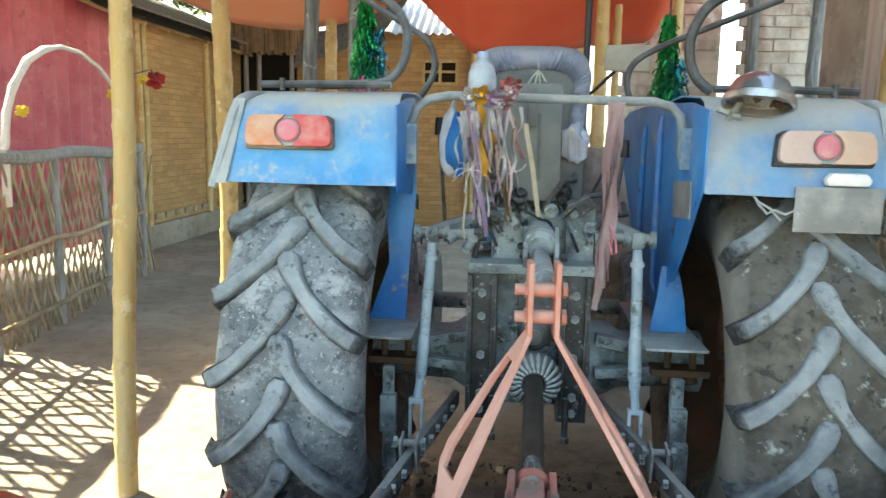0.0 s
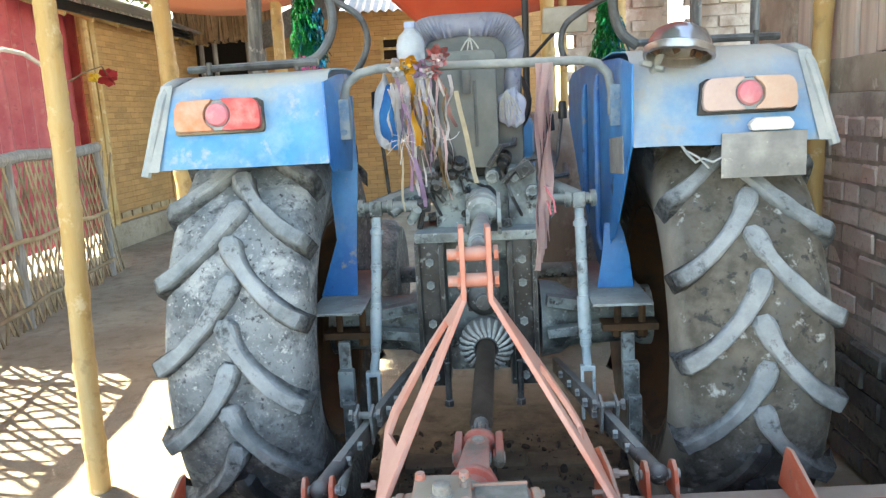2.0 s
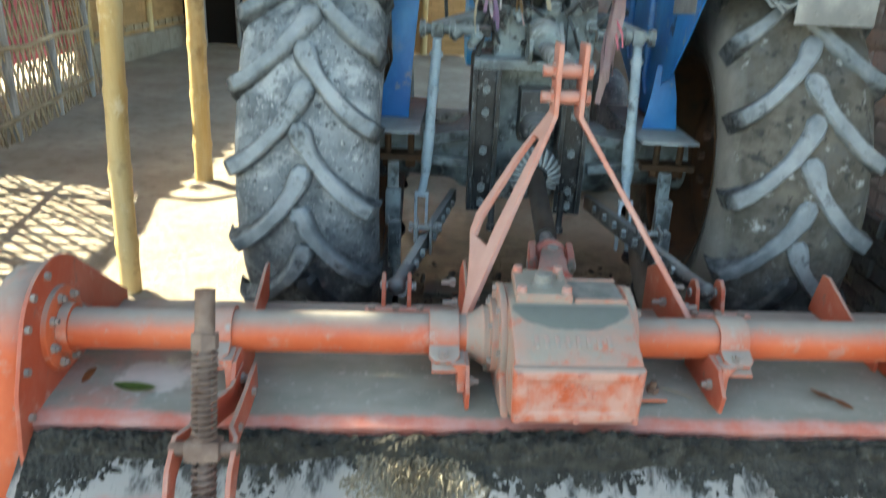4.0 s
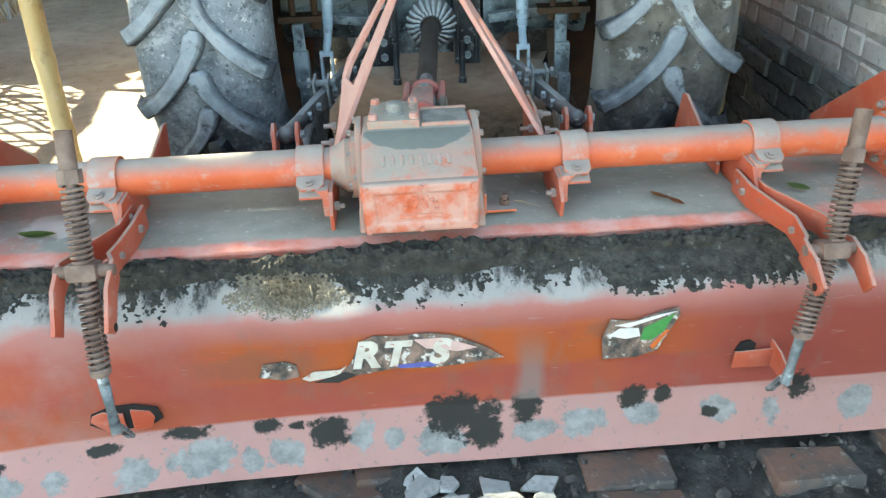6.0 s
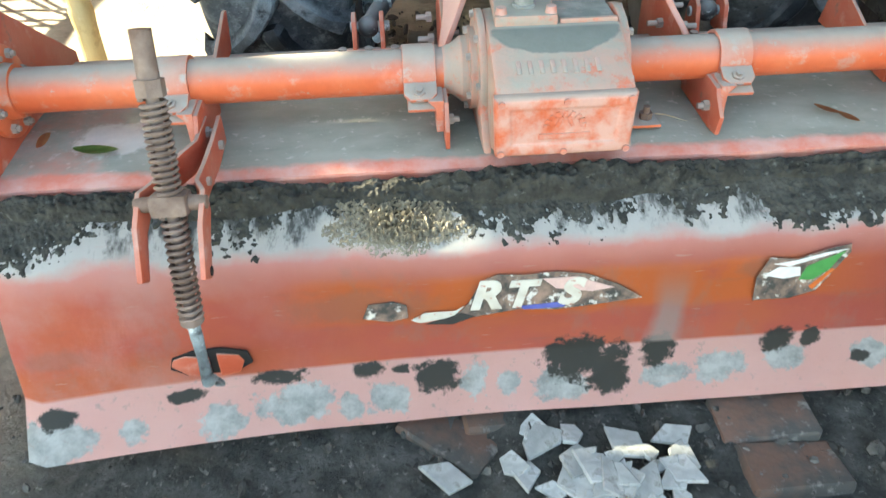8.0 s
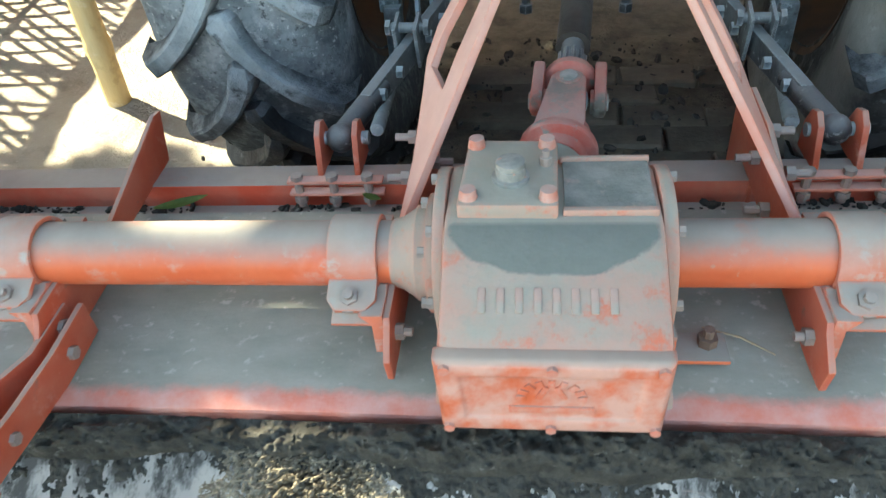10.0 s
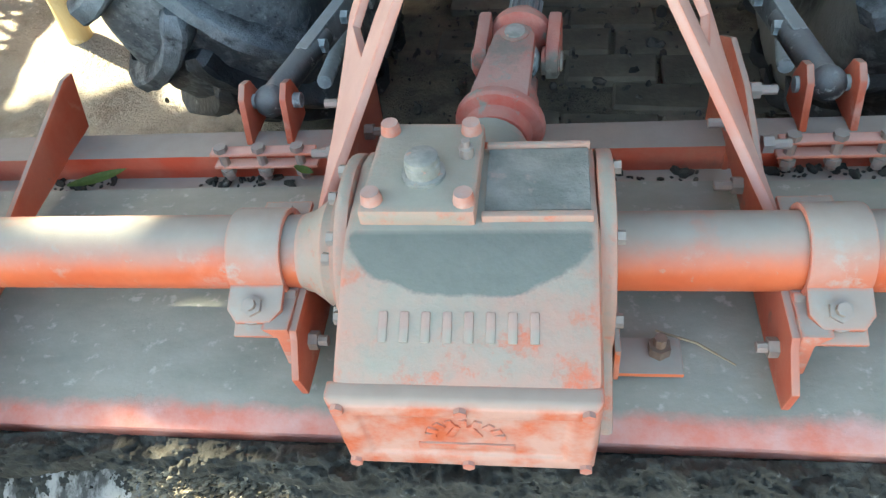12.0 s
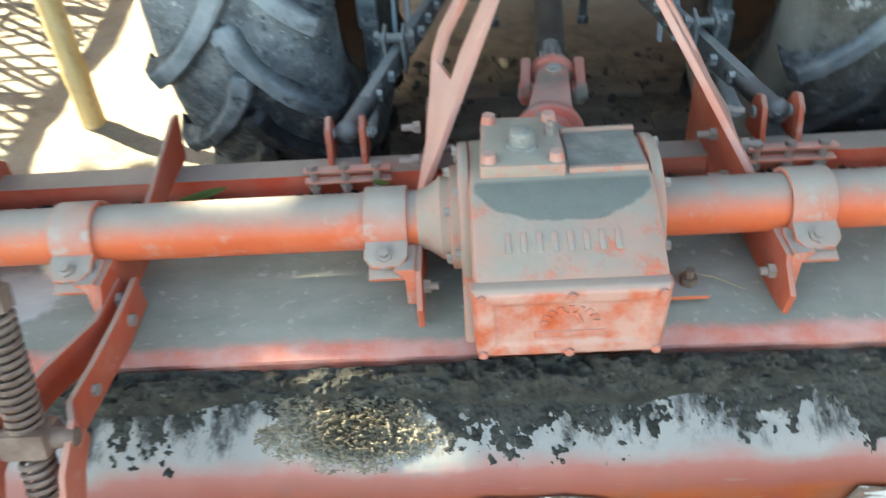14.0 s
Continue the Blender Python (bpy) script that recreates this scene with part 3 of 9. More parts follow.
def finish(name, bm, material, smooth=35.0):
    bmesh.ops.recalc_face_normals(bm, faces=bm.faces)
    me = bpy.data.meshes.new(name)
    bm.to_mesh(me)
    bm.free()
    me.materials.append(material)
    if smooth:
        me.polygons.foreach_set("use_smooth", [True] * len(me.polygons))
        me.set_sharp_from_angle(angle=radians(smooth))
    return me


BOLTS, BOLT_MESHES = [], {}


def part(name, bm, material, parent=None, label="", bevel=0.0, smooth=35.0):
    """One mesh object under a thing or a part. Bolts noted by nut() become objects of their own."""
    while BOLTS:
        at, way, r, h, shank = BOLTS.pop()
        key = (round(r, 4), round(h, 4), round(shank, 4), material.name)
        if key not in BOLT_MESHES:
            b = bmesh.new()
            rod(b, (0, 0, 0), (0, 0, h), r, sides=6)
            if shank:
                rod(b, (0, 0, h), (0, 0, h + shank), r * 0.55, sides=8)
            BOLT_MESHES[key] = finish("bolt", b, material, 30)
        o = new("bolt", BOLT_MESHES[key])
        o.parent = parent
        o.matrix_basis = Matrix.Translation(at) @ way.to_track_quat("Z", "Y").to_matrix().to_4x4()
    if not bm.verts:
        bm.free()
        return None
    if bevel:
        soften(bm, bevel)
    ob = new(name, finish(name, bm, material, smooth))
    if parent:
        ob.parent = parent
    if label:
        ob["label"] = label
    return ob


def thing(name, bm, material, label, category, kind="", group="", bevel=0.0, at=None, smooth=35.0):
    ob = part(name, bm, material, None, "", bevel, smooth)
    if at:
        ob.matrix_world = at
    return tagged(ob, label, category, group, kind)


def holder(name, at, label, category, group="", kind=""):
    """An Empty at a thing's base, for its parts."""
    ob = new(name)
    ob.empty_display_size = 0.1
    ob.matrix_world = at
    return tagged(ob, label, category, group, kind)


def again(ob, parent, m):
    """The same mesh once more under a parent, placed by m."""
    o = new(ob.name.split(".")[0], ob.data)
    o.parent = parent
    o.matrix_basis = m
    if "label" in ob:
        o["label"] = ob["label"]
    return o


def nut(bm, at, axis=(0, 0, 1), r=0.011, h=0.010, shank=0.0):
    """Notes a hexagon bolt head, with a bit of shank standing out, for the next part()."""
    BOLTS.append((Vector(at), Vector(axis), r, h, shank))


# ---- the ground and the walls ----
def make_ground():
    """One sheet of earth, fine and uneven near the machine, reaching far out."""
    bm = bmesh.new()
    def lines(lo, hi, a, b, n):
        fine = np.linspace(a, b, n)
        left = a - np.geomspace(0.3, a - lo, 10)[::-1]
        right = b + np.geomspace(0.3, hi - b, 10)
        return np.concatenate([left, fine, right])
    xs, ys = lines(-400, 400, -3.5, 2.2, 150), lines(-400, 400, -0.5, 6.0, 150)
    grid = []
    for y in ys:
        row = []
        for x in xs:
            near = math.exp(-((x - 0.2) ** 2 + (y - 0.7) ** 2) / 2.5)
            z = 0.022 * noise.noise((x * 1.7, y * 1.7, 0)) + (0.010 + 0.018 * near) * noise.noise((x * 9, y * 9, 3)) + 0.010 * near * noise.noise((x * 28, y * 28, 5))
            z += 0.05 * math.exp(-((x + 1.37) ** 2 + (y - 2.55) ** 2) / 0.018) + 0.03 * math.exp(-((x + 1.6) ** 2 + (y - 4.2) ** 2) / 0.02)
            row.append(bm.verts.new((x, y, z - 0.012)))
        grid.append(row)
    for a, b in zip(grid, grid[1:]):
        for i in range(len(xs) - 1):
            bm.faces.new((a[i], a[i + 1], b[i + 1], b[i]))
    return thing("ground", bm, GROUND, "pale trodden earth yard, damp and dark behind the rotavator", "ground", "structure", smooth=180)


make_ground()


def brick_mesh(name, size, material, seed):
    """One worn brick, its corners knocked about."""
    bm = bmesh.new()
    box(bm, size)
    soften(bm, min(size) * 0.10, segments=1)
    rnd = random.Random(seed)
    for v in bm.verts:
        v.co += Vector([rnd.uniform(-1, 1) * min(size) * 0.05 for _ in range(3)])
    return finish(name, bm, material, 30)


# brick wall beside the yard, running away from the camera
WALL_X = 1.47
bm = bmesh.new()
box(bm, (0.24, 3.225, 1.36), (WALL_X + 0.0985, 2.2125, 0.68))
box(bm, (0.24, 1.96, 1.6), (WALL_X + 0.0985, 1.58, 2.16))
wall_right = thing("wall_east", bm, MORTAR, "old brick wall, dusty and grey, damp and black at its foot", "wall", "structure")
bm = bmesh.new()
box(bm, (0.235, 1.263, 0.127), (WALL_X + 0.103, 3.1935, 1.4265))
box(bm, (0.235, 0.435, 1.54), (WALL_X + 0.103, 3.6075, 2.26))
box(bm, (0.235, 0.826, 0.5), (WALL_X + 0.103, 2.976, 2.78))
plaster = thing("wall_east_upper", bm, PLASTER, "stained grey plaster round the window", "wall", "structure", bevel=0.01)

# shutter boards in the opening of the plastered wall
window_e = holder("window_1", pose(WALL_X + 0.004, 2.976, 1.495), "window opening shuttered with pale upright boards", "window", kind="structure")
bm = bmesh.new()
box(bm, (0.022, 0.118, 1.02))
board = part("board", bm, WOODPALE, window_e, bevel=0.004)
board.matrix_basis = pose(0, -0.335, 0.51)
for i in range(1, 6):
    again(board, window_e, pose(random.uniform(-0.006, 0.006), -0.335 + 0.134 * i, 0.51 + random.uniform(-0.03, 0), random.uniform(-0.6, 0.6), 0, 0))
bm = bmesh.new()
box(bm, (0.02, 0.81, 1.02), (0.07, 0, 0.51))
part("shutter_back", bm, INSIDE, window_e)


def build_brick_wall():
    rnd = random.Random(4)
    dry = [brick_mesh("brick", (0.07, 0.229, 0.069), BRICK, s) for s in range(5)]
    half = [brick_mesh("brick", (0.07, 0.109, 0.069), BRICK, 20 + s) for s in range(4)]
    low_part = [brick_mesh("brick", (0.08, 0.228, 0.074), WETBRICK, 10 + s) for s in range(5)]
    for row in range(27):
        z = 0.04 + row * 0.080
        low = z < 0.52
        for k in range(15):
            y = 1.05 + k * 0.24 + (0.12 if row % 2 else 0) + rnd.uniform(-0.01, 0.01)
            if y > 3.72 or (z > 1.30 and y > 2.46):
                continue
            out = 0.007 + rnd.uniform(-0.003, 0.003) + (rnd.uniform(-0.004, 0.016) if low else 0)
            split = not low and rnd.random() < 0.4
            for dy in ((-0.058, 0.058) if split else (0,)):
                o = new("brick", rnd.choice(low_part if low else half if split else dry))
                o.parent = wall_right
                o.matrix_basis = pose(WALL_X + 0.015 - out + rnd.uniform(-0.003, 0.003), y + dy, z + rnd.uniform(-0.004, 0.004), rnd.uniform(-1.2, 1.2), rnd.uniform(-1, 1), rnd.uniform(-0.8, 0.8))


def far_bricks(x0, x1, y):
    """A length of brick wall beyond the yard, too far to pick apart singly."""
    bm = bmesh.new()
    rnd = random.Random(int(x0 * 50))
    box(bm, (x1 - x0 - 0.06, 0.20, 3.4), ((x0 + x1) / 2, y + 0.107, 1.7))
    for row in range(42):
        x = x0 + (0.06 if row % 2 else 0.17)
        while x < x1 - 0.1:
            wide = 0.222 + rnd.uniform(-0.012, 0.012)
            box(bm, (wide, 0.05, 0.070), (min(x, x1 - rnd.uniform(0.07, 0.13)), y + rnd.uniform(0.012, 0.024), 0.05 + row * 0.08 + rnd.uniform(-0.006, 0.006)), (0, rnd.uniform(-1.5, 1.5), 0))
            x += 0.236
    return bm


house_e = holder("brick_house", pose(0, 0, 0), "old grey brick house behind the tractor, with gaps of daylight", "house", kind="structure")
part("wall", far_bricks(0.76, 1.46, 5.6), PALEBRICK, house_e, "dusty brown bricks streaked with lime, with a broken edge")
part("wall", far_bricks(1.60, 3.2, 5.6), PALEBRICK, house_e, "dusty brown bricks streaked with lime")
# added wall in place of dark clutter, covers the bright gap's foot
bm = bmesh.new()
box(bm, (1.0, 0.14, 1.34), (0.70, 4.45, 0.67))
part("low_wall", bm, PALEBRICK, house_e, "added low wall covering the bright gap and post feet", bevel=0.02)


# bamboo-mat house on the other side of the lane
mat_house = holder("bamboo_house", pose(0, 0, 0), "house walled with woven brown bamboo matting under thatch and tin", "house", kind="structure")
bm = bmesh.new()
box(bm, (0.05, 3.58, 2.35), (-4.30, 10.06, 1.45))
part("wall", bm, WOVEN, mat_house, "woven bamboo matting, yellow-brown")
bm = bmesh.new()
box(bm, (0.14, 3.66, 0.30), (-4.27, 10.05, 0.13))
part("plinth", bm, GROUND, mat_house, "mud plinth", bevel=0.03)
bm = bmesh.new()
for k in range(13):
    box(bm, (0.02, 0.22, 0.07), (-4.255, 8.45 + k * 0.27, 0.36), (random.uniform(-2, 2), 0, 0))
part("foot_lattice", bm, SPLIT, mat_house)
for y in (8.30, 8.44, 10.2):
    bm = bmesh.new()
    pipe(bm, [(-4.25, y, 0.0), (-4.25, y + 0.02, 1.3), (-4.26, y, 2.65)], 0.05, 10)
    part("post", bm, BAMBOO, mat_house)
bm = bmesh.new()
slope = Vector((-1.7, 0, 0.72))
for k in range(3):
    a = Vector((-4.02 + 0.02 * k, 7.3, 2.56 + 0.035 * k))
    vs = [bm.verts.new(p) for p in (a, a + Vector((0, 4.9, -0.02)), a + Vector((0, 4.9, 0)) + slope, a + slope)]
    bm.faces.new(vs)
bmesh.ops.solidify(bm, geom=bm.faces[:], thickness=0.02)
part("eave", bm, GREYWOOD, mat_house, "ragged dark thatch eave")
for k in range(9):
    bm = bmesh.new()
    pipe(bm, [(-4.0, 7.5 + 0.55 * k, 2.52), (-4.6, 7.5 + 0.55 * k, 2.76)], 0.022, 7)
    part("rafter", bm, BAMBOO, mat_house)


def corrugated(bm, length, width, pitch, height, m, thick=0.004):
    """Wavy sheet: waves along x, straight along y."""
    n = int(length / pitch * 8)
    rows = []
    for side in (0, 1):
        for y in (-width / 2, width / 2):
            rows.append([bm.verts.new(m @ Vector((i / n * length - length / 2, y, height * math.sin(i / 8 * 2 * math.pi) + side * thick))) for i in range(n + 1)])
    for i in range(n):
        bm.faces.new((rows[0][i], rows[0][i + 1], rows[1][i + 1], rows[1][i]))
        bm.faces.new((rows[2][i], rows[3][i], rows[3][i + 1], rows[2][i + 1]))
        bm.faces.new((rows[0][i], rows[2][i], rows[2][i + 1], rows[0][i + 1]))
        bm.faces.new((rows[1][i], rows[1][i + 1], rows[3][i + 1], rows[3][i]))


bm = bmesh.new()
corrugated(bm, 5.0, 1.9, 0.09, 0.014, Matrix.Translation((-4.80, 9.8, 3.02)) @ Matrix(((0, -0.92, 0.39, 0), (1, 0, 0, 0), (0, 0.39, 0.92, 0), (0, 0, 0, 1))))
part("roof", bm, TIN, mat_house, "pale corrugated tin")

# red sheet-metal wall of the neighbouring shed
bm = bmesh.new()
corrugated(bm, 4.0, 2.55, 0.20, 0.030, pose(-4.5, 6.85, 1.45) @ Matrix(((0, 0, 1, 0), (1, 0, 0, 0), (0, 1, 0, 0), (0, 0, 0, 1))))
thing("red_shed_wall", bm, REDSHEET, "dark red corrugated sheet wall of a shed", "shed", "structure")

# house across the end of the lane
end_house = holder("end_house", pose(0, 0, 0), "bamboo-mat house at the end of the lane with a small barred window and tin roof", "house", kind="structure")
bm = bmesh.new()
WX, WZ = -1.15, 2.32
for size, at in (((1.9, 0.06, 2.9), (WX - 1.22, 11.4, 1.45)), ((1.88, 0.06, 2.9), (WX + 1.21, 11.4, 1.45)), ((0.54, 0.06, 2.14), (WX, 11.4, 1.07)), ((0.54, 0.06, 0.42), (WX, 11.4, 2.69))):
    box(bm, size, at)
part("wall", bm, WOVEN, end_house, "woven bamboo matting")
win = bmesh.new()
for dx in (-0.25, 0, 0.25):
    box(win, (0.04, 0.05, 0.36), (WX + dx, 11.37, WZ - 0.01))
for dz in (-0.17, 0, 0.15):
    box(win, (0.54, 0.045, 0.035), (WX, 11.37, WZ + dz))
part("window", win, BAMBOO, end_house, "small window with wooden cross bars")
bm = bmesh.new()
box(bm, (0.9, 0.04, 0.7), (WX, 11.7, WZ))
part("window_inside", bm, INSIDE, end_house)
bm = bmesh.new()
corrugated(bm, 2.6, 1.3, 0.12, 0.02, pose(-0.55, 11.6, 3.12, 28, 0, 0))
part("roof", bm, TIN, end_house, "white corrugated tin")
bm = bmesh.new()
rod(bm, (WX + 0.5, 11.3, 0), (WX + 0.5, 11.3, 2.95), 0.05)
part("post", bm, BAMBOO, end_house)
# flat near-black sheet in place of the shade within the doorway
bm = bmesh.new()
box(bm, (1.5, 0.06, 2.75), (-3.6, 11.6, 1.37))
part("doorway", bm, INSIDE, end_house, "doorway, a near-black sheet for its inner shade")
bm = bmesh.new()
rnd = random.Random(9)
for k in range(90):
    x = -4.3 + 1.4 * k / 89
    box(bm, (0.03, 0.10, 0.62), (x, 11.0 + rnd.uniform(-0.03, 0.03), 2.86 + rnd.uniform(-0.05, 0.03)), (0, rnd.uniform(-6, 6), 0))
part("thatch_edge", bm, THATCH, end_house, "frayed beige thatch edge")
for x in (-4.05, -3.85, -3.35, -3.12):
    bm = bmesh.new()
    rod(bm, (x, 11.2, 0), (x, 11.2, 2.65), 0.035)
    part("post", bm, GREYWOOD, end_house)
# dark thatched slope between the two houses
bm = bmesh.new()
vs = [bm.verts.new(p) for p in ((-3.08, 10.4, 2.26), (-1.85, 10.4, 2.72), (-1.42, 10.6, 3.34), (-3.08, 10.6, 2.64))]
bm.faces.new(vs)
bmesh.ops.solidify(bm, geom=bm.faces[:], thickness=0.10)
part("thatch", bm, GREYWOOD, end_house, "dark sagging thatch slope")
bm = bmesh.new()
box(bm, (6.4, 0.2, 3.2), (-2.5, 14.0, 1.6))
# low stretch added to hide the lower end of the daylight gap
box(bm, (4.0, 0.2, 1.25), (2.7, 14.0, 0.62))
box(bm, (0.2, 9.0, 3.0), (-6.6, 3.0, 1.5))
box(bm, (9.0, 0.2, 1.1), (-2.0, -5.0, 0.55))
box(bm, (0.2, 6.0, 1.2), (2.6, -2.1, 0.6))
thing("wall_far", bm, PLASTER, "plain mud walls that close the yard", "wall", "structure")


# ---- bamboo posts, fence, arch ----
def bamboo_post(points, r, label, at=None):
    """A bamboo pole with swollen knots, one mesh."""
    bm = bmesh.new()
    pts, rads = [], []
    P = [Vector(p) for p in points]
    total = sum((b - a).length for a, b in zip(P, P[1:]))
    step, knot, s = 0.02, 0.29, 0.0
    def along(d):
        for a, b in zip(P, P[1:]):
            l = (b - a).length
            if d <= l or b is P[-1]:
                return a.lerp(b, min(1, d / l))
            d -= l
    d = 0.0
    while d < total:
        k = (d % knot)
        k = min(k, knot - k)
        pts.append(along(d))
        rads.append(r * (1 - 0.12 * d / total) * (1.0 + 0.13 * math.exp(-(k / 0.012) ** 2)))
        d += 0.012 if k < 0.04 else 0.06
    pipe(bm, pts, rads, 14)
    return thing("bamboo_post", bm, BAMBOO, label, "post", group="bamboo posts", smooth=60)


bamboo_post([(-1.375, 2.55, -0.05), (-1.36, 2.54, 0.5), (-1.31, 2.52, 1.3), (-1.285, 2.5, 2.6)], 0.040, "yellow bamboo post standing in the sunlit earth")
bamboo_post([(-1.62, 4.2, -0.05), (-1.60, 4.2, 1.0), (-1.65, 4.2, 2.9)], 0.052, "thick yellow bamboo post behind the fender")
bamboo_post([(1.385, 3.0, -0.05), (1.395, 3.0, 1.1), (1.412, 3.0, 1.75), (1.43, 3.0, 2.9)], 0.037, "bamboo post against the brick wall")
bamboo_post([(-1.20, 5.0, -0.05), (-1.20, 5.0, 2.9)], 0.04, "yellow bamboo post among grey poles")
bamboo_post([(0.51, 4.6, -0.05), (0.51, 4.6, 2.9)], 0.042, "sunlit yellow bamboo post behind the seat")
bamboo_post([(0.60, 4.7, -0.05), (0.615, 4.7, 2.9)], 0.024, "slender yellow bamboo post beside a thicker one")
bamboo_post([(0.93, 4.6, -0.05), (0.935, 4.6, 2.9)], 0.032, "bamboo post behind the hanging tinsel")
for x, y, r in ((-1.16, 4.4, 0.045), (-0.92, 4.4, 0.038), (1.345, 4.6, 0.036), (1.715, 4.6, 0.037)):
    bm = bmesh.new()
    rnd = random.Random(int(x * 100))
    pipe(bm, [(x + rnd.uniform(-0.02, 0.02), y, z) for z in (-0.05, 0.6, 1.2, 1.8, 2.3, 2.9)], [r, r * 0.95, r * 1.05, r * 0.9, r, r * 0.9], 9)
    thing("wooden_pole", bm, POLEWOOD, "weathered grey wooden pole holding up the awning", "pole", group="grey poles")

FA, FB = Vector((-2.72, 2.3, 0)), Vector((-3.52, 6.85, 0))
fence_dir = (FB - FA).normalized()
fence = holder("bamboo_fence", Matrix.Translation(FA) @ Matrix.Rotation(math.atan2(fence_dir.y, fence_dir.x), 4, "Z"), "woven split-bamboo lattice fence with a pole along its top", "fence")
FL = (FB - FA).length
bm = bmesh.new()
pipe(bm, [(FL * i / 12, 0.02 * math.sin(i), 1.205 + 0.015 * math.sin(i * 1.7)) for i in range(13)], 0.045, 10)
part("rail", bm, GREYWOOD, fence, "weathered top pole")
bm = bmesh.new()
pipe(bm, [(FL * i / 12, -0.03, 0.62 + 0.015 * math.sin(i * 2.1)) for i in range(13)], 0.018, 8)
part("rail", bm, SPLIT, fence)
bm = bmesh.new()
pipe(bm, [(FL * i / 12, -0.03, 0.16 + 0.012 * math.sin(i * 2.6)) for i in range(13)], 0.018, 8)
part("rail", bm, SPLIT, fence)
bm = bmesh.new()
pipe(bm, [(0, 0, -0.02), (0, 0.01, 0.6), (0, 0, 1.20)], 0.034, 10)
fpost = part("post", bm, GREYWOOD, fence)
for i in range(1, 6):
    again(fpost, fence, pose(FL * i / 5, 0, 0, 0, random.uniform(-2, 2), 40 * i))
bm = bmesh.new()
box(bm, (0.026, 0.007, 1.28))
for v in bm.verts:
    v.co.x += 0.004 * math.sin(v.co.z * 9)
slat = part("slat", bm, SPLIT, fence)
slat.matrix_basis = pose(0.1, 0.008, 0.58, 0, 24, 0)
k = 0.1
while k < FL:
    k += 0.105
    again(slat, fence, pose(k + random.uniform(-0.02, 0.02), 0.008, 0.58, random.uniform(-1, 1), 24 + random.uniform(-5, 5), 0))
    again(slat, fence, pose(k + random.uniform(-0.02, 0.02), -0.008, 0.58, random.uniform(-1, 1), -24 + random.uniform(-5, 5), 0))

# a decorated bamboo hoop over the fence
hoop_at = Matrix.Translation(FA) @ Matrix.Rotation(math.atan2(fence_dir.y, fence_dir.x), 4, "Z")
arch = holder("garden_arch", hoop_at @ pose(2.1, 0, 1.10), "bent bamboo hoop wrapped in white paper with paper flowers", "arch")
bm = bmesh.new()
hoop = [Vector(p) for p in ((0.0, 0, -0.20), (0.0, 0, 0.15), (0.05, 0, 0.37), (0.15, 0, 0.53), (0.37, 0, 0.72), (0.62, 0, 0.815), (0.90, 0, 0.865), (1.25, 0, 0.86), (1.62, 0, 0.78), (1.90, 0, 0.66))]
wrapped = [p.lerp(q, k / 4) for p, q in zip(hoop, hoop[1:]) for k in range(4)] + hoop[-1:]
pipe(bm, wrapped, [0.017 + 0.007 * noise.noise((i * 0.7, 0, 2)) + (0.010 if i < 22 else 0) for i in range(len(wrapped))], 8)
part("hoop", bm, plain("white_paper", (0.74, 0.68, 0.64), 0.8), arch)
YELLOW, REDFLOWER = plain("yellow_paper", (0.75, 0.55, 0.06), 0.7), plain("red_paper", (0.42, 0.03, 0.04), 0.7)


def flower(at, r, mat, name):
    bm = bmesh.new()
    for k in range(9):
        a = 2.4 * k
        slab(bm, [(0, -0.25 * r), (0.8 * r, -0.45 * r), (1.1 * r, 0), (0.8 * r, 0.45 * r), (0, 0.25 * r)], 0.004, pose(*at, 50 * math.sin(a), -60 + 14 * k, math.degrees(a)))
    part(name, bm, mat, arch)


flower((1.90, 0, 0.58), 0.05, YELLOW, "flower")
flower((2.72, 0, 0.76), 0.05, YELLOW, "flower")
flower((3.15, 0, 0.78), 0.10, REDFLOWER, "flower")
flower((0.26, 0, 0.39), 0.045, YELLOW, "flower")
bm = bmesh.new()
pipe(bm, [(1.88, 0, 0.66), (2.2, 0.0, 0.72), (2.6, 0.05, 0.80), (3.0, 0, 0.88), (3.15, 0, 0.80)], 0.008, 6)
part("twig", bm, BARK, arch)


# ---- orange tarpaulin awning over the tractor ----
HEM_X = (-2.6, -2.29, -2.18, -1.9, -1.65, -1.46, -1.16, -0.98, -0.70, -0.60, -0.44, -0.26, 0.1, 0.47, 0.85, 0.99, 1.6)
HEM_Z = (2.40, 2.25, 2.23, 2.11, 2.08, 2.07, 2.10, 2.12, 2.25, 2.24, 2.08, 1.91, 1.90, 1.98, 2.00, 2.24, 2.55)


def tarp():
    bm = bmesh.new()
    nx, ny = 90, 30
    grid = []
    for j in range(ny + 1):
        v = j / ny
        row = []
        for i in range(nx + 1):
            u = i / nx
            x = -2.6 + 3.9 * u
            y = 5.0 - 2.7 * v
            edge = (1 - v) ** 2
            rim = float(np.interp(x, HEM_X, HEM_Z))
            z = rim * edge + (2.62 + 0.55 * v) * (1 - edge) + 0.012 * math.sin(x * 7 + v * 3) * edge * (1 - edge) + 0.02 * noise.noise((x * 2, y * 2, 0)) * (1 - edge)
            row.append(bm.verts.new((x, y + 0.10 * math.sin(x * 3.1) * edge, z)))
        grid.append(row)
    for a, b in zip(grid, grid[1:]):
        for i in range(nx):
            bm.faces.new((a[i], a[i + 1], b[i + 1], b[i]))
    ob = thing("tarpaulin", bm, TARP, "sagging orange plastic tarpaulin stretched above the tractor", "awning", smooth=180)
    ob.modifiers.new("thickness", "SOLIDIFY").thickness = 0.003
    return ob


tarp()


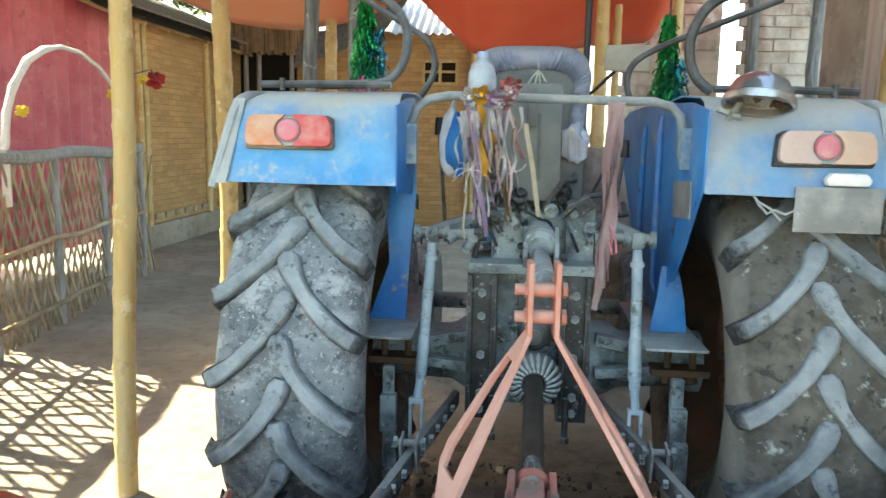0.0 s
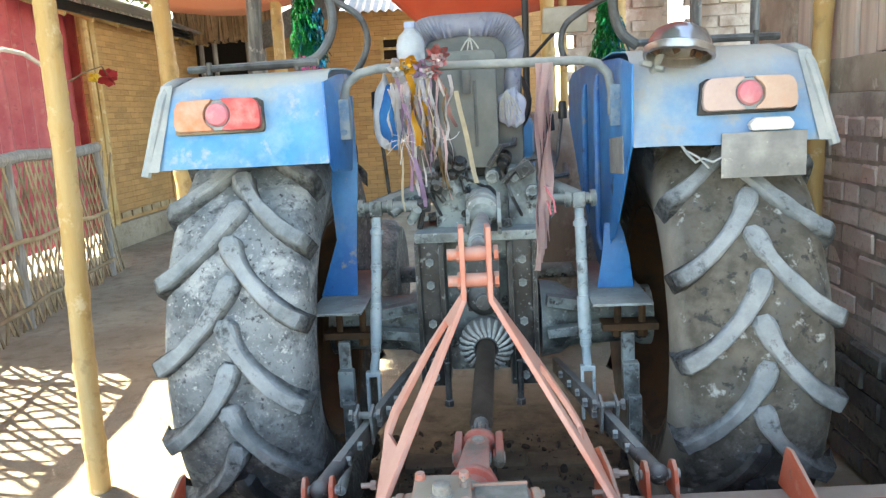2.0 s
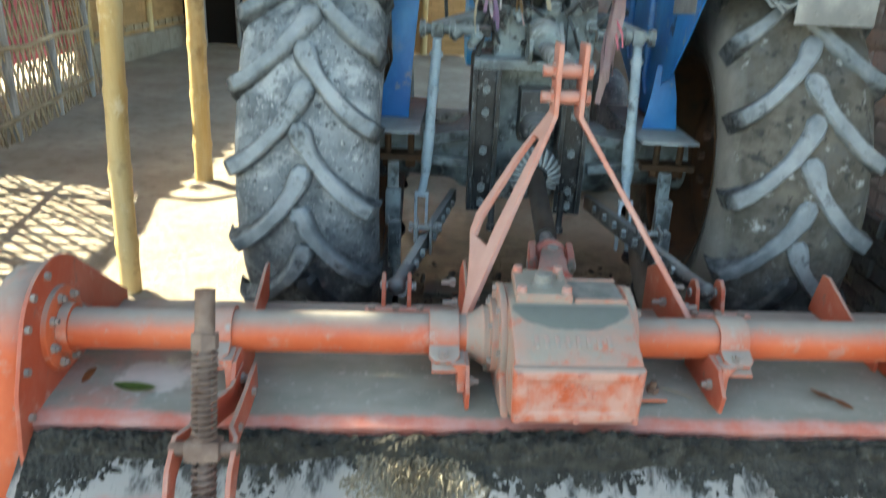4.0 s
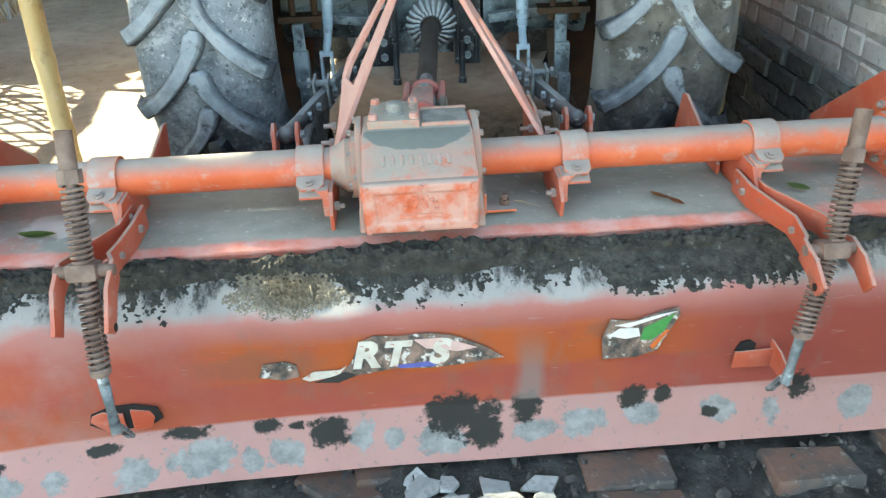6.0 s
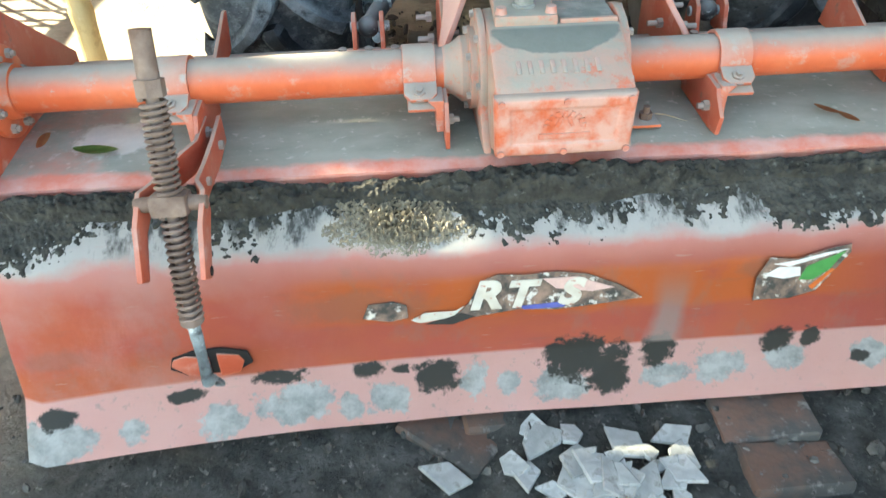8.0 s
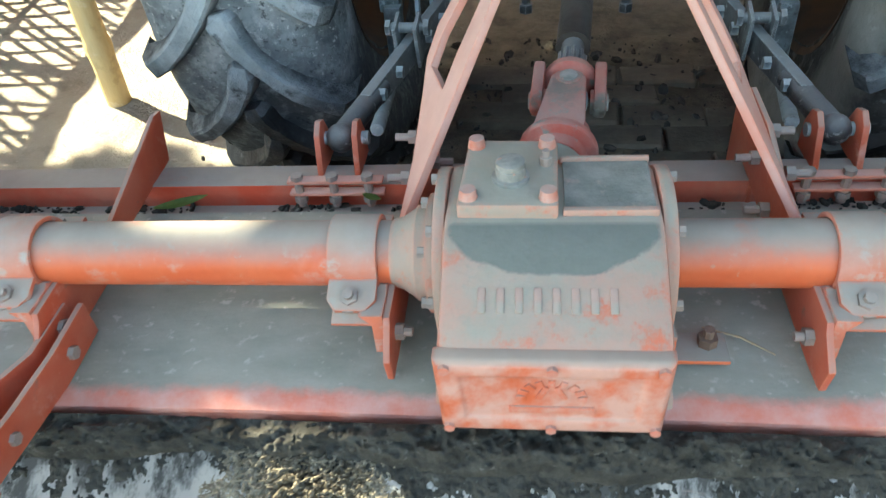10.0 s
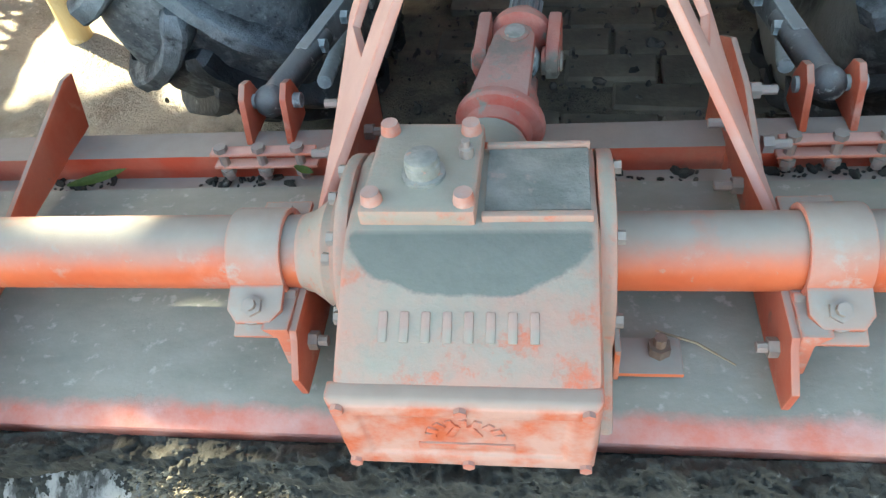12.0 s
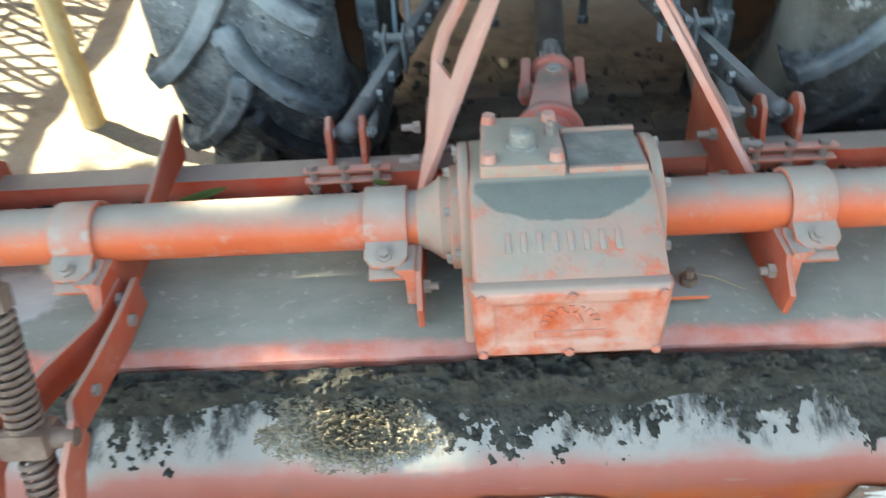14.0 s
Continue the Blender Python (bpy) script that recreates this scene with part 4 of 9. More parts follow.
# ---- the unseen tree that shades the yard, its crown shaped to suit ----
def shade_tree():
    tree = holder("shade_tree", pose(-5.0, 0.6, 0), "unseen broad leafy tree shading the yard", "tree")
    bm = bmesh.new()
    pipe(bm, [(0, 0, -0.1), (0.05, 0.02, 1.0), (0.2, 0.1, 2.1), (0.5, 0.3, 3.0)], [0.22, 0.17, 0.15, 0.12], 12)
    for a, l in ((10, 2.6), (60, 2.4), (-35, 2.5), (110, 1.9), (160, 1.5), (-90, 1.8)):
        c, s = math.cos(radians(a)), math.sin(radians(a))
        pipe(bm, [(0.45, 0.25, 2.8), (0.45 + 0.5 * l * c, 0.25 + 0.5 * l * s, 3.4), (0.45 + l * c, 0.25 + l * s, 3.75)], [0.08, 0.05, 0.02], 8)
    part("trunk", bm, BARK, tree)
    rnd = random.Random(21)
    bm = bmesh.new()
    # openings in the crown through which sun flecks reach the machine
    flecks = [((-0.363, 1.199, 0.640), 0.105, 0.013), ((-0.188, 0.976, 0.430), 0.116, 0.021), ((-0.73, 1.16, 0.505), 0.065, 0.045), ((-0.05, 1.78, 0.03), 0.05, 0.03), ((-0.72, 1.53, 0.53), 0.09, 0.010)]
    outline = ((-0.5, 0), (-0.15, -0.22), (0.3, -0.15), (0.55, 0), (0.3, 0.15), (-0.15, 0.22))
    probes = outline + ((-0.32, -0.11), (0.08, -0.18), (0.08, 0.18), (-0.32, 0.11), (0, 0))

    def sprout(x, y, z, s):
        turn = pose(x, y, z, rnd.uniform(-50, 50), rnd.uniform(-50, 50), rnd.uniform(0, 360))
        for a, b in probes:
            q = turn @ Vector((a * s, b * s, 0))
            for (fx, fy, fz), rx, ry in flecks:
                k = (q.z - fz) / SUN_FROM.z
                if ((q.x - SUN_FROM.x * k - fx) / rx) ** 2 + ((q.y - SUN_FROM.y * k - fy) / ry) ** 2 < 1:
                    return
        bm.faces.new([bm.verts.new(turn @ Vector((a * s, b * s, 0)) + Vector((5.0, -0.6, 0))) for a, b in outline])
    for k in range(104000):
        x, y, z = rnd.uniform(-5.4, 0.5) if k < 72000 else rnd.uniform(-9.2, -5.4), rnd.uniform(0.2, 12.6), rnd.uniform(3.3, 4.4)
        p = Vector((x, y, z))
        # each leaf stays or goes by where its shadow would fall
        base = p - SUN_FROM * (z / SUN_FROM.z)
        fence_x = -2.80 - 0.176 * (base.y - 2.3)
        # outer leaves added only to shade the ground behind the fence
        if k >= 72000 and not (2.2 < base.y < 5.2 and fence_x - 1.0 < base.x < fence_x):
            continue
        if base.y > 2.24 + 0.25 * noise.noise((base.x * 2, 0, 7)) and base.y < 5.6 and fence_x < base.x < (-0.78 if base.y < 3.4 else -0.45):
            continue
        over = p - SUN_FROM * ((z - 2.75) / SUN_FROM.z)
        if (2.9 < over.y < 5.3 and -2.6 < over.x < 0.9) or (y > 10.9 and x > -2.6):
            continue
        sprout(x, y, z, rnd.uniform(0.13, 0.24))
    # small leaves added to block stray sun over the machine
    for _ in range(11000):
        low = Vector((rnd.uniform(-0.95, 0.75), rnd.uniform(0.55, 1.75), 0.5))
        p = low + SUN_FROM * (rnd.uniform(2.9, 3.9) / SUN_FROM.z)
        sprout(p.x, p.y, p.z, rnd.uniform(0.05, 0.09))
    part("crown", bm, FOLIAGE, tree, "dense green leaves")


shade_tree()


# ---- the rotavator ----
ROT = holder("rotavator", pose(0.10, 1.15, 0, 0, 0, 3.5), "orange-red tractor rotavator, dusty, with black soil stuck to its rear flap", "rotavator")
XL, XR = -0.985, 1.070
TY, TZ, TR = 0.060, 0.606, 0.040


def rot_tube():
    bm = bmesh.new()
    rod(bm, (XL + 0.02, TY, TZ), (-0.15, TY, TZ), TR, sides=40)
    part("tube", bm, ROT_RED, ROT, "orange round tube, dusty on top")
    bm = bmesh.new()
    rod(bm, (0.12, TY, TZ), (XR - 0.02, TY, TZ), TR, sides=40)
    part("tube", bm, ROT_RED, ROT, "orange round tube, dusty on top")
    # stub and cone between tube and gearbox
    bm = bmesh.new()
    lathe(bm, [(0.0405, -0.192), (0.042, -0.188), (0.044, -0.180), (0.053, -0.166), (0.058, -0.160), (0.058, -0.148), (0.072, -0.146), (0.072, -0.132)], Matrix.Translation((0, TY, TZ)) @ Matrix(((0, 0, 1, 0), (0, 1, 0, 0), (-1, 0, 0, 0), (0, 0, 0, 1))), 36)
    neck = part("neck", bm, GEAR, ROT)
    bm = bmesh.new()
    for a in range(0, 360, 60):
        c, s = math.cos(radians(a + 20)), math.sin(radians(a + 20))
        nut(bm, (-0.146, TY + 0.065 * c, TZ + 0.068 * s), (-1, 0, 0), 0.007, 0.008)
    part("bolts", bm, BOLT, neck)


def rot_gearbox():
    """The central gear case: a rounded body with side flanges, a rear cover, a top lid with filler cap."""
    gb = bmesh.new()
    prof = [(-0.133, 0.540), (-0.134, 0.634), (-0.128, 0.646), (-0.040, 0.690), (-0.005, 0.703), (0.090, 0.704), (0.125, 0.690), (0.150, 0.655), (0.155, 0.56), (0.11, 0.49), (-0.02, 0.49)]
    rows = []
    for x, cut in ((-0.121, 0.0), (0.109, 0.0)):
        rows.append([gb.verts.new((x, y, z)) for y, z in prof])
    gb.faces.new(rows[0])
    gb.faces.new(rows[1][::-1])
    for i in range(len(prof)):
        j = (i + 1) % len(prof)
        gb.faces.new((rows[0][i], rows[0][j], rows[1][j], rows[1][i]))
    body = part("gear_case", gb, GEAR, ROT, "orange cast gear case under grey dust", bevel=0.013)
    # flanges either side
    def flange(x, t):
        bm = bmesh.new()
        out = [(TY + 0.103 * math.cos(a), TZ + 0.103 * math.sin(a)) for a in np.linspace(-0.9, math.pi + 0.35, 30)]
        out += [(-0.10, 0.52), (0.10, 0.50)]
        side_plate(bm, x, out, t)
        fl = part("flange", bm, GEAR, ROT, bevel=0.004)
        bm = bmesh.new()
        sgn = -1 if x < 0 else 1
        for a in (25, 75, 125, 175):
            c, s = math.cos(radians(a)), math.sin(radians(a))
            nut(bm, (x + sgn * t / 2, TY + 0.094 * c, TZ + 0.094 * s), (sgn, 0, 0), 0.007, 0.007)
        part("bolts", bm, BOLT, fl)
    flange(-0.127, 0.014)
    flange(0.116, 0.016)
    # rear cover: a shallow tapered box with a rim
    bm = bmesh.new()
    def ring(y, x0, x1, z0, z1):
        return [bm.verts.new(p) for p in ((x0, y, z0), (x1, y, z0), (x1 + 0.004, y, z1), (x0 - 0.004, y, z1))]
    loops = [ring(-0.124, -0.120, 0.105, 0.537, 0.645), ring(-0.140, -0.120, 0.104, 0.538, 0.645), ring(-0.146, -0.115, 0.099, 0.543, 0.640),
             ring(-0.146, -0.096, 0.080, 0.558, 0.626), ring(-0.1425, -0.092, 0.076, 0.562, 0.622)]
    for a, b in zip(loops, loops[1:]):
        for i in range(4):
            bm.faces.new((a[i], a[(i + 1) % 4], b[(i + 1) % 4], b[i]))
    bm.faces.new(loops[-1])
    bm.faces.new(loops[0][::-1])
    cover = part("rear_cover", bm, COVER, ROT, "bright orange rear cover with a worn cast emblem", bevel=0.004)
    bm = bmesh.new()
    for x in (-0.112, -0.008, 0.096):
        for z in (0.547, 0.6365):
            nut(bm, (x, -0.145, z), (0, -1, 0), 0.0060, 0.005)
    part("bolts", bm, BOLTRED, cover)
    bm = bmesh.new()
    for k in range(9):
        a = math.pi * k / 8
        box(bm, (0.007, 0.003, 0.010), (-0.008 + 0.030 * math.cos(a), -0.1432, 0.592 + 0.022 * math.sin(a)), (0, 90 - math.degrees(a), 0))
    box(bm, (0.006, 0.003, 0.020), (-0.017, -0.1432, 0.600), (0, 25, 0))
    box(bm, (0.006, 0.003, 0.020), (0.001, -0.1432, 0.600), (0, -25, 0))
    box(bm, (0.085, 0.003, 0.010), (-0.008, -0.1432, 0.574))
    part("emblem", bm, COVER, cover, "worn cast emblem", bevel=0.001)
    # raised plain bars where the maker's name is cast
    slope = math.degrees(math.atan2(0.044, 0.088))
    bm = bmesh.new()
    box(bm, (0.0080, 0.027, 0.0030))
    cast = part("cast_bar", bm, CASTROSE, body, "raised cast bar", bevel=0.0014)
    cast.matrix_basis = pose(-0.012 - 0.065, -0.084, 0.6682, slope, 0, 0)
    for k in range(1, 8):
        again(cast, body, pose(-0.012 + 0.148 * (k - 3.5) / 8, -0.084, 0.6682, slope, 0, 0))
    # top lid with bolts and filler cap
    bm = bmesh.new()
    slab(bm, [(-0.056, -0.062), (0.050, -0.064), (0.052, 0.060), (-0.050, 0.064)], 0.020, pose(-0.050, 0.066, 0.710))
    lid = part("lid", bm, GEAR, ROT, "flat bolted lid grey with dust", bevel=0.004)
    for x, y in ((-0.094, 0.018), (-0.010, 0.016), (-0.090, 0.116), (-0.010, 0.114)):
        bm = bmesh.new()
        rod(bm, (x, y, 0.719), (x, y, 0.731), 0.0105, 0.0085, 12)
        part("bolt", bm, BOLTRED, lid)
    bm = bmesh.new()
    lathe(bm, [(0.0205, 0.719), (0.0205, 0.724), (0.0165, 0.725), (0.0165, 0.735), (0.0155, 0.736), (0.0155, 0.742), (0.011, 0.744)], pose(-0.050, 0.052, 0), 20)
    part("filler_cap", bm, CAPGREY, lid, "dusty grey filler plug")
    bm = bmesh.new()
    lathe(bm, [(0.007, 0.719), (0.007, 0.730), (0.004, 0.731), (0.004, 0.738)], pose(-0.012, 0.078, 0), 10)
    part("breather", bm, BOLT, lid)
    bm = bmesh.new()
    slab(bm, [(-0.047, -0.044), (0.047, -0.044), (0.047, 0.040), (-0.047, 0.040)], 0.004, pose(0.054, 0.062, 0.7045))
    part("top_panel", bm, DUSTBED, body, "recess full of grey dust", bevel=0.001)
    for y, w in ((0.010, 0.008), (0.106, 0.006)):
        bm = bmesh.new()
        box(bm, (0.098, w, 0.009), (0.054, y, 0.706))
        part("panel_rib", bm, GEAR, body, bevel=0.002)
    # input shaft housing towards the tractor
    bm = bmesh.new()
    lathe(bm, [(0.060, 0.0), (0.058, 0.03), (0.045, 0.035), (0.045, 0.06), (0.02, 0.062), (0.02, 0.12)], pose(-0.005, 0.14, 0.625, -90, 0, 0), 24)
    part("input_housing", bm, ROT_DUSTY, ROT, "dusty housing of the input shaft")


def rot_deck():
    bm = bmesh.new()
    prof = [(-0.092, 0.478), (-0.092, 0.492), (-0.075, 0.500), (0.08, 0.508), (0.272, 0.505)]
    rows = []
    for x in np.linspace(XL + 0.01, XR - 0.01, 40):
        w = 0.003 * noise.noise((x * 4, 0, 0))
        rows.append([bm.verts.new((x, y, z + w)) for y, z in prof] + [bm.verts.new((x, y, z + w - 0.006)) for y, z in prof[::-1]])
    n = len(rows[0])
    for a, b in zip(rows, rows[1:]):
        for i in range(n):
            bm.faces.new((a[i], a[(i + 1) % n], b[(i + 1) % n], b[i]))
    part("deck", bm, DECK, ROT, "flat steel deck grey with dust, pink at its edge")
    # front hitch beam: an angle bar over a square bar
    bm = bmesh.new()
    box(bm, (XR - XL - 0.03, 0.056, 0.052), ((XL + XR) / 2, 0.350, 0.494))
    box(bm, (XR - XL - 0.03, 0.060, 0.006), ((XL + XR) / 2, 0.296, 0.478))
    part("front_beam", bm, ROT_BEAM, ROT, "dusty orange beam across the front", bevel=0.004)


def side_shield(x, sgn):
    """An end plate: round over the tube, drawn out to a point in front, running down to the flap behind."""
    arc = [(TY + 0.005 + 0.152 * math.cos(a), TZ - 0.008 + 0.146 * math.sin(a)) for a in np.linspace(0.85, 2.75, 14)]
    out = [(0.40, 0.475), (0.40, 0.535)] + arc + [(-0.120, 0.56), (-0.136, 0.46), (-0.140, 0.30), (-0.10, 0.14), (0.02, 0.09), (0.25, 0.12), (0.36, 0.30)]
    bm = bmesh.new()
    side_plate(bm, x, out, 0.008)
    p = part("side_plate", bm, ROT_DARK, ROT, "orange end plate with a bolted flange", bevel=0.002)
    bm = bmesh.new()
    m = Matrix.Translation((x - sgn * 0.004, TY, TZ)) @ Matrix(((0, 0, -sgn, 0), (0, 1, 0, 0), (sgn, 0, 0, 0), (0, 0, 0, 1)))
    lathe(bm, [(0.082, 0.0), (0.082, 0.010), (0.079, 0.012), (0.05, 0.012), (0.047, 0.030)], m, 32)
    part("flange", bm, ROT_RED, p)
    bm = bmesh.new()
    for a in range(10, 370, 45):
        c, s = math.cos(radians(a)), math.sin(radians(a))
        nut(bm, (x - sgn * 0.014, TY + 0.066 * c, TZ + 0.066 * s), (-sgn, 0, 0), 0.0095, 0.010, 0.006)
    for y, z in ((-0.060, 0.66), (-0.085, 0.59), (-0.025, 0.705), (0.035, 0.722), (-0.095, 0.505)):
        nut(bm, (x - sgn * 0.004, y, z), (-sgn, 0, 0), 0.008, 0.008)
    part("bolts", bm, BOLT, p)


def drive_case():
    """The deep pressed cover over the gear train, outside the end plate."""
    x = XL - 0.026
    bm = bmesh.new()
    side_plate(bm, x, [(TY + 0.005 + 0.140 * math.cos(a), TZ - 0.012 + 0.134 * math.sin(a)) for a in np.linspace(-0.1, 3.3, 22)] + [(-0.128, 0.42), (-0.115, 0.24), (-0.06, 0.15), (0.03, 0.12), (0.13, 0.16), (0.17, 0.28)], 0.066)
    part("drive_case", bm, ROT_RED, ROT, "faded orange pressed gear cover", bevel=0.022)


def clamp(x, sgn):
    """A strap over the tube with ears front and rear, bolted down on a bracket plate that stands on the deck."""
    bm = bmesh.new()
    r0, r1 = TR + 0.001, TR + 0.0075
    arc = np.linspace(radians(-22), radians(205), 18)
    outer = [(TY + r1 * math.cos(a), TZ + r1 * math.sin(a)) for a in arc]
    inner = [(TY + r0 * math.cos(a), TZ + r0 * math.sin(a)) for a in arc]
    side_plate(bm, x, outer + inner[::-1], 0.058)
    slab(bm, [(-0.029, -0.008), (0.029, -0.008), (0.029, 0.022), (0.018, 0.036), (-0.018, 0.036), (-0.029, 0.022)], 0.007, pose(x, TY - r1 - 0.002, TZ - 0.004, -25, 0, 180))
    box(bm, (0.056, 0.05, 0.007), (x, TY + 0.064, TZ - 0.014))
    c = part("clamp", bm, ROT_CLAMP, ROT, "orange strap over the tube", bevel=0.0015)
    bm = bmesh.new()
    nut(bm, (x - 0.002, TY - 0.066, TZ - 0.0115), (0, -0.45, 0.89), 0.0115, 0.008, 0.006)
    rod(bm, (x - 0.002, TY - 0.0655, TZ - 0.013), (x - 0.002, TY - 0.067, TZ - 0.0095), 0.019, sides=20)
    nut(bm, (x, TY + 0.066, TZ - 0.010), (0, 0, 1), 0.0115, 0.010)
    part("bolts", bm, BOLT, c)
    return c


def bracket(x, sgn, tail):
    """The upright plate under a clamp: bent top flange and a foot on the deck."""
    bm = bmesh.new()
    side_plate(bm, x, [(0.13, 0.510), (0.13, 0.575), (0.07, 0.590), (-0.030, 0.586), (-0.035, 0.575), tail, (tail[0] + 0.008, tail[1] - 0.038), (-0.02, 0.506)], 0.008)
    p = part("bracket", bm, ROT_DARK, ROT, bevel=0.0015)
    bm = bmesh.new()
    box(bm, (0.062, 0.050, 0.007), (x - sgn * 0.036, TY - 0.064, TZ - 0.0255), (24, 0, 0))
    slab(bm, [(0, 0), (0.014, 0), (0.014, 0.045), (0.028, 0.060), (0, 0.060)], 0.06, Matrix.Translation((x - sgn * 0.004, -0.002, 0.530)) @ Matrix(((-sgn, 0, 0, 0), (0, 0, 1, 0), (0, 1, 0, 0), (0, 0, 0, 1))))
    part("top_flange", bm, ROT_CLAMP, p, bevel=0.0015)
    bm = bmesh.new()
    nut(bm, (x + sgn * 0.004, -0.010, 0.543), (sgn, 0, 0), 0.0105, 0.010, 0.010)
    part("bolts", bm, BOLT, p)


# rear flap: sloping dusty top, upright red face, lip kicked out at the foot
FLAP = [(-0.088, 0.470), (-0.100, 0.462), (-0.150, 0.425), (-0.183, 0.405), (-0.196, 0.392), (-0.203, 0.372), (-0.206, 0.34), (-0.208, 0.24), (-0.206, 0.150), (-0.209, 0.142), (-0.232, 0.085), (-0.258, 0.030)]


def flap_bow(x, z):
    """How far the foot of the dented flap hangs back and down, towards its two ends."""
    low = min(1.0, max(0.0, (0.375 - z) / 0.30))
    left, right = max(0.0, (-0.10 - x) / 0.88) ** 2, max(0.0, (x - 0.45) / 0.60) ** 1.5
    fold = math.exp(-((z - 0.146) / 0.05) ** 2)
    return -0.080 * left * low, 0.026 * left * max(0.0, (0.12 - z) / 0.09) - 0.028 * right * fold


def flap_noise(x, y, z):
    """The dented steel of the flap about a plain point of its profile."""
    dy, dz = flap_bow(x, z)
    return y + dy + 0.004 * noise.noise((x * 3, z * 5, 1)), z + dz + 0.002 * noise.noise((x * 5, z * 5, 8))


def flap_point(u):
    """A point (y, z) down the flap; u from 0 at the hinge to 1 at the lip."""
    lens = [math.dist(a, b) for a, b in zip(FLAP, FLAP[1:])]
    d = u * sum(lens)
    for (a, b), l in zip(zip(FLAP, FLAP[1:]), lens):
        if d <= l:
            return a[0] + (b[0] - a[0]) * d / l, a[1] + (b[1] - a[1]) * d / l
        d -= l
    return FLAP[-1]


def rot_flap():
    bm = bmesh.new()
    xs = np.linspace(XL, XR, 60)
    rows = []
    for x in xs:
        end = max(0, abs(x - (XL + XR) / 2) - 0.995) / 0.03
        row = []
        for y, z in FLAP:
            yy, zz = flap_noise(x, y, z)
            row.append(bm.verts.new((x, yy + 0.018 * end * (z < 0.4), zz)))
        rows.append(row)
    for a, b in zip(rows, rows[1:]):
        for i in range(len(FLAP) - 1):
            bm.faces.new((a[i], a[i + 1], b[i + 1], b[i]))
    bmesh.ops.solidify(bm, geom=bm.faces[:], thickness=0.006)
    f = part("rear_flap", bm, FLAPMAT, ROT, "dented red rear flap with a pale pink lip and worn stickers", smooth=50)
    # holes with folded tabs where the springs hold on
    def cut(x, z, slot, tabs):
        """A torn slot with its bent tabs, laid on the face of the flap."""
        dy, dz = flap_bow(x, z)
        lay = Matrix.Translation((x, -0.2115 + dy, z + dz)) @ pose(0, 0, 0, 90, 0, 0)
        t = bmesh.new()
        # flat patch laid on the steel, its colour giving the slot's shade
        slab(t, slot, 0.004, lay)
        part("slot", t, INSIDE, f, "torn slot, a near-black patch for its shade")
        for out, tip in tabs:
            t = bmesh.new()
            slab(t, out, 0.004, lay @ pose(0, 0, 0.007, *tip))
            part("tab", t, ROT_DARK, f, "bent scuffed tab", bevel=0.0015)
    cut(-0.640, 0.192, [(-0.078, -0.010), (-0.050, -0.028), (0.040, -0.024), (0.072, -0.004), (0.066, 0.024), (0.020, 0.036), (-0.030, 0.032), (-0.070, 0.016)],
        (([(-0.076, -0.004), (-0.046, -0.030), (-0.004, -0.030), (-0.002, 0.020), (-0.044, 0.024), (-0.068, 0.014)], (4, -5, 0)), ([(0.012, -0.026), (0.048, -0.022), (0.058, 0.002), (0.050, 0.018), (0.012, 0.026)], (-4, 5, 0))))
    cut(0.700, 0.236, [(-0.060, 0.006), (-0.018, 0.004), (-0.016, 0.022), (-0.030, 0.032), (-0.050, 0.028)],
        (([(-0.064, -0.034), (0.020, -0.036), (0.024, 0.012), (-0.062, 0.008)], (2, 0, 0)),))
    t = bmesh.new()
    side_plate(t, 0.722, [(-0.205, 0.200), (-0.205, 0.262), (-0.25, 0.258), (-0.300, 0.236), (-0.308, 0.220), (-0.290, 0.205)], 0.005)
    part("eye_bracket", t, ROT_DARK, f, bevel=0.0015)
    return f


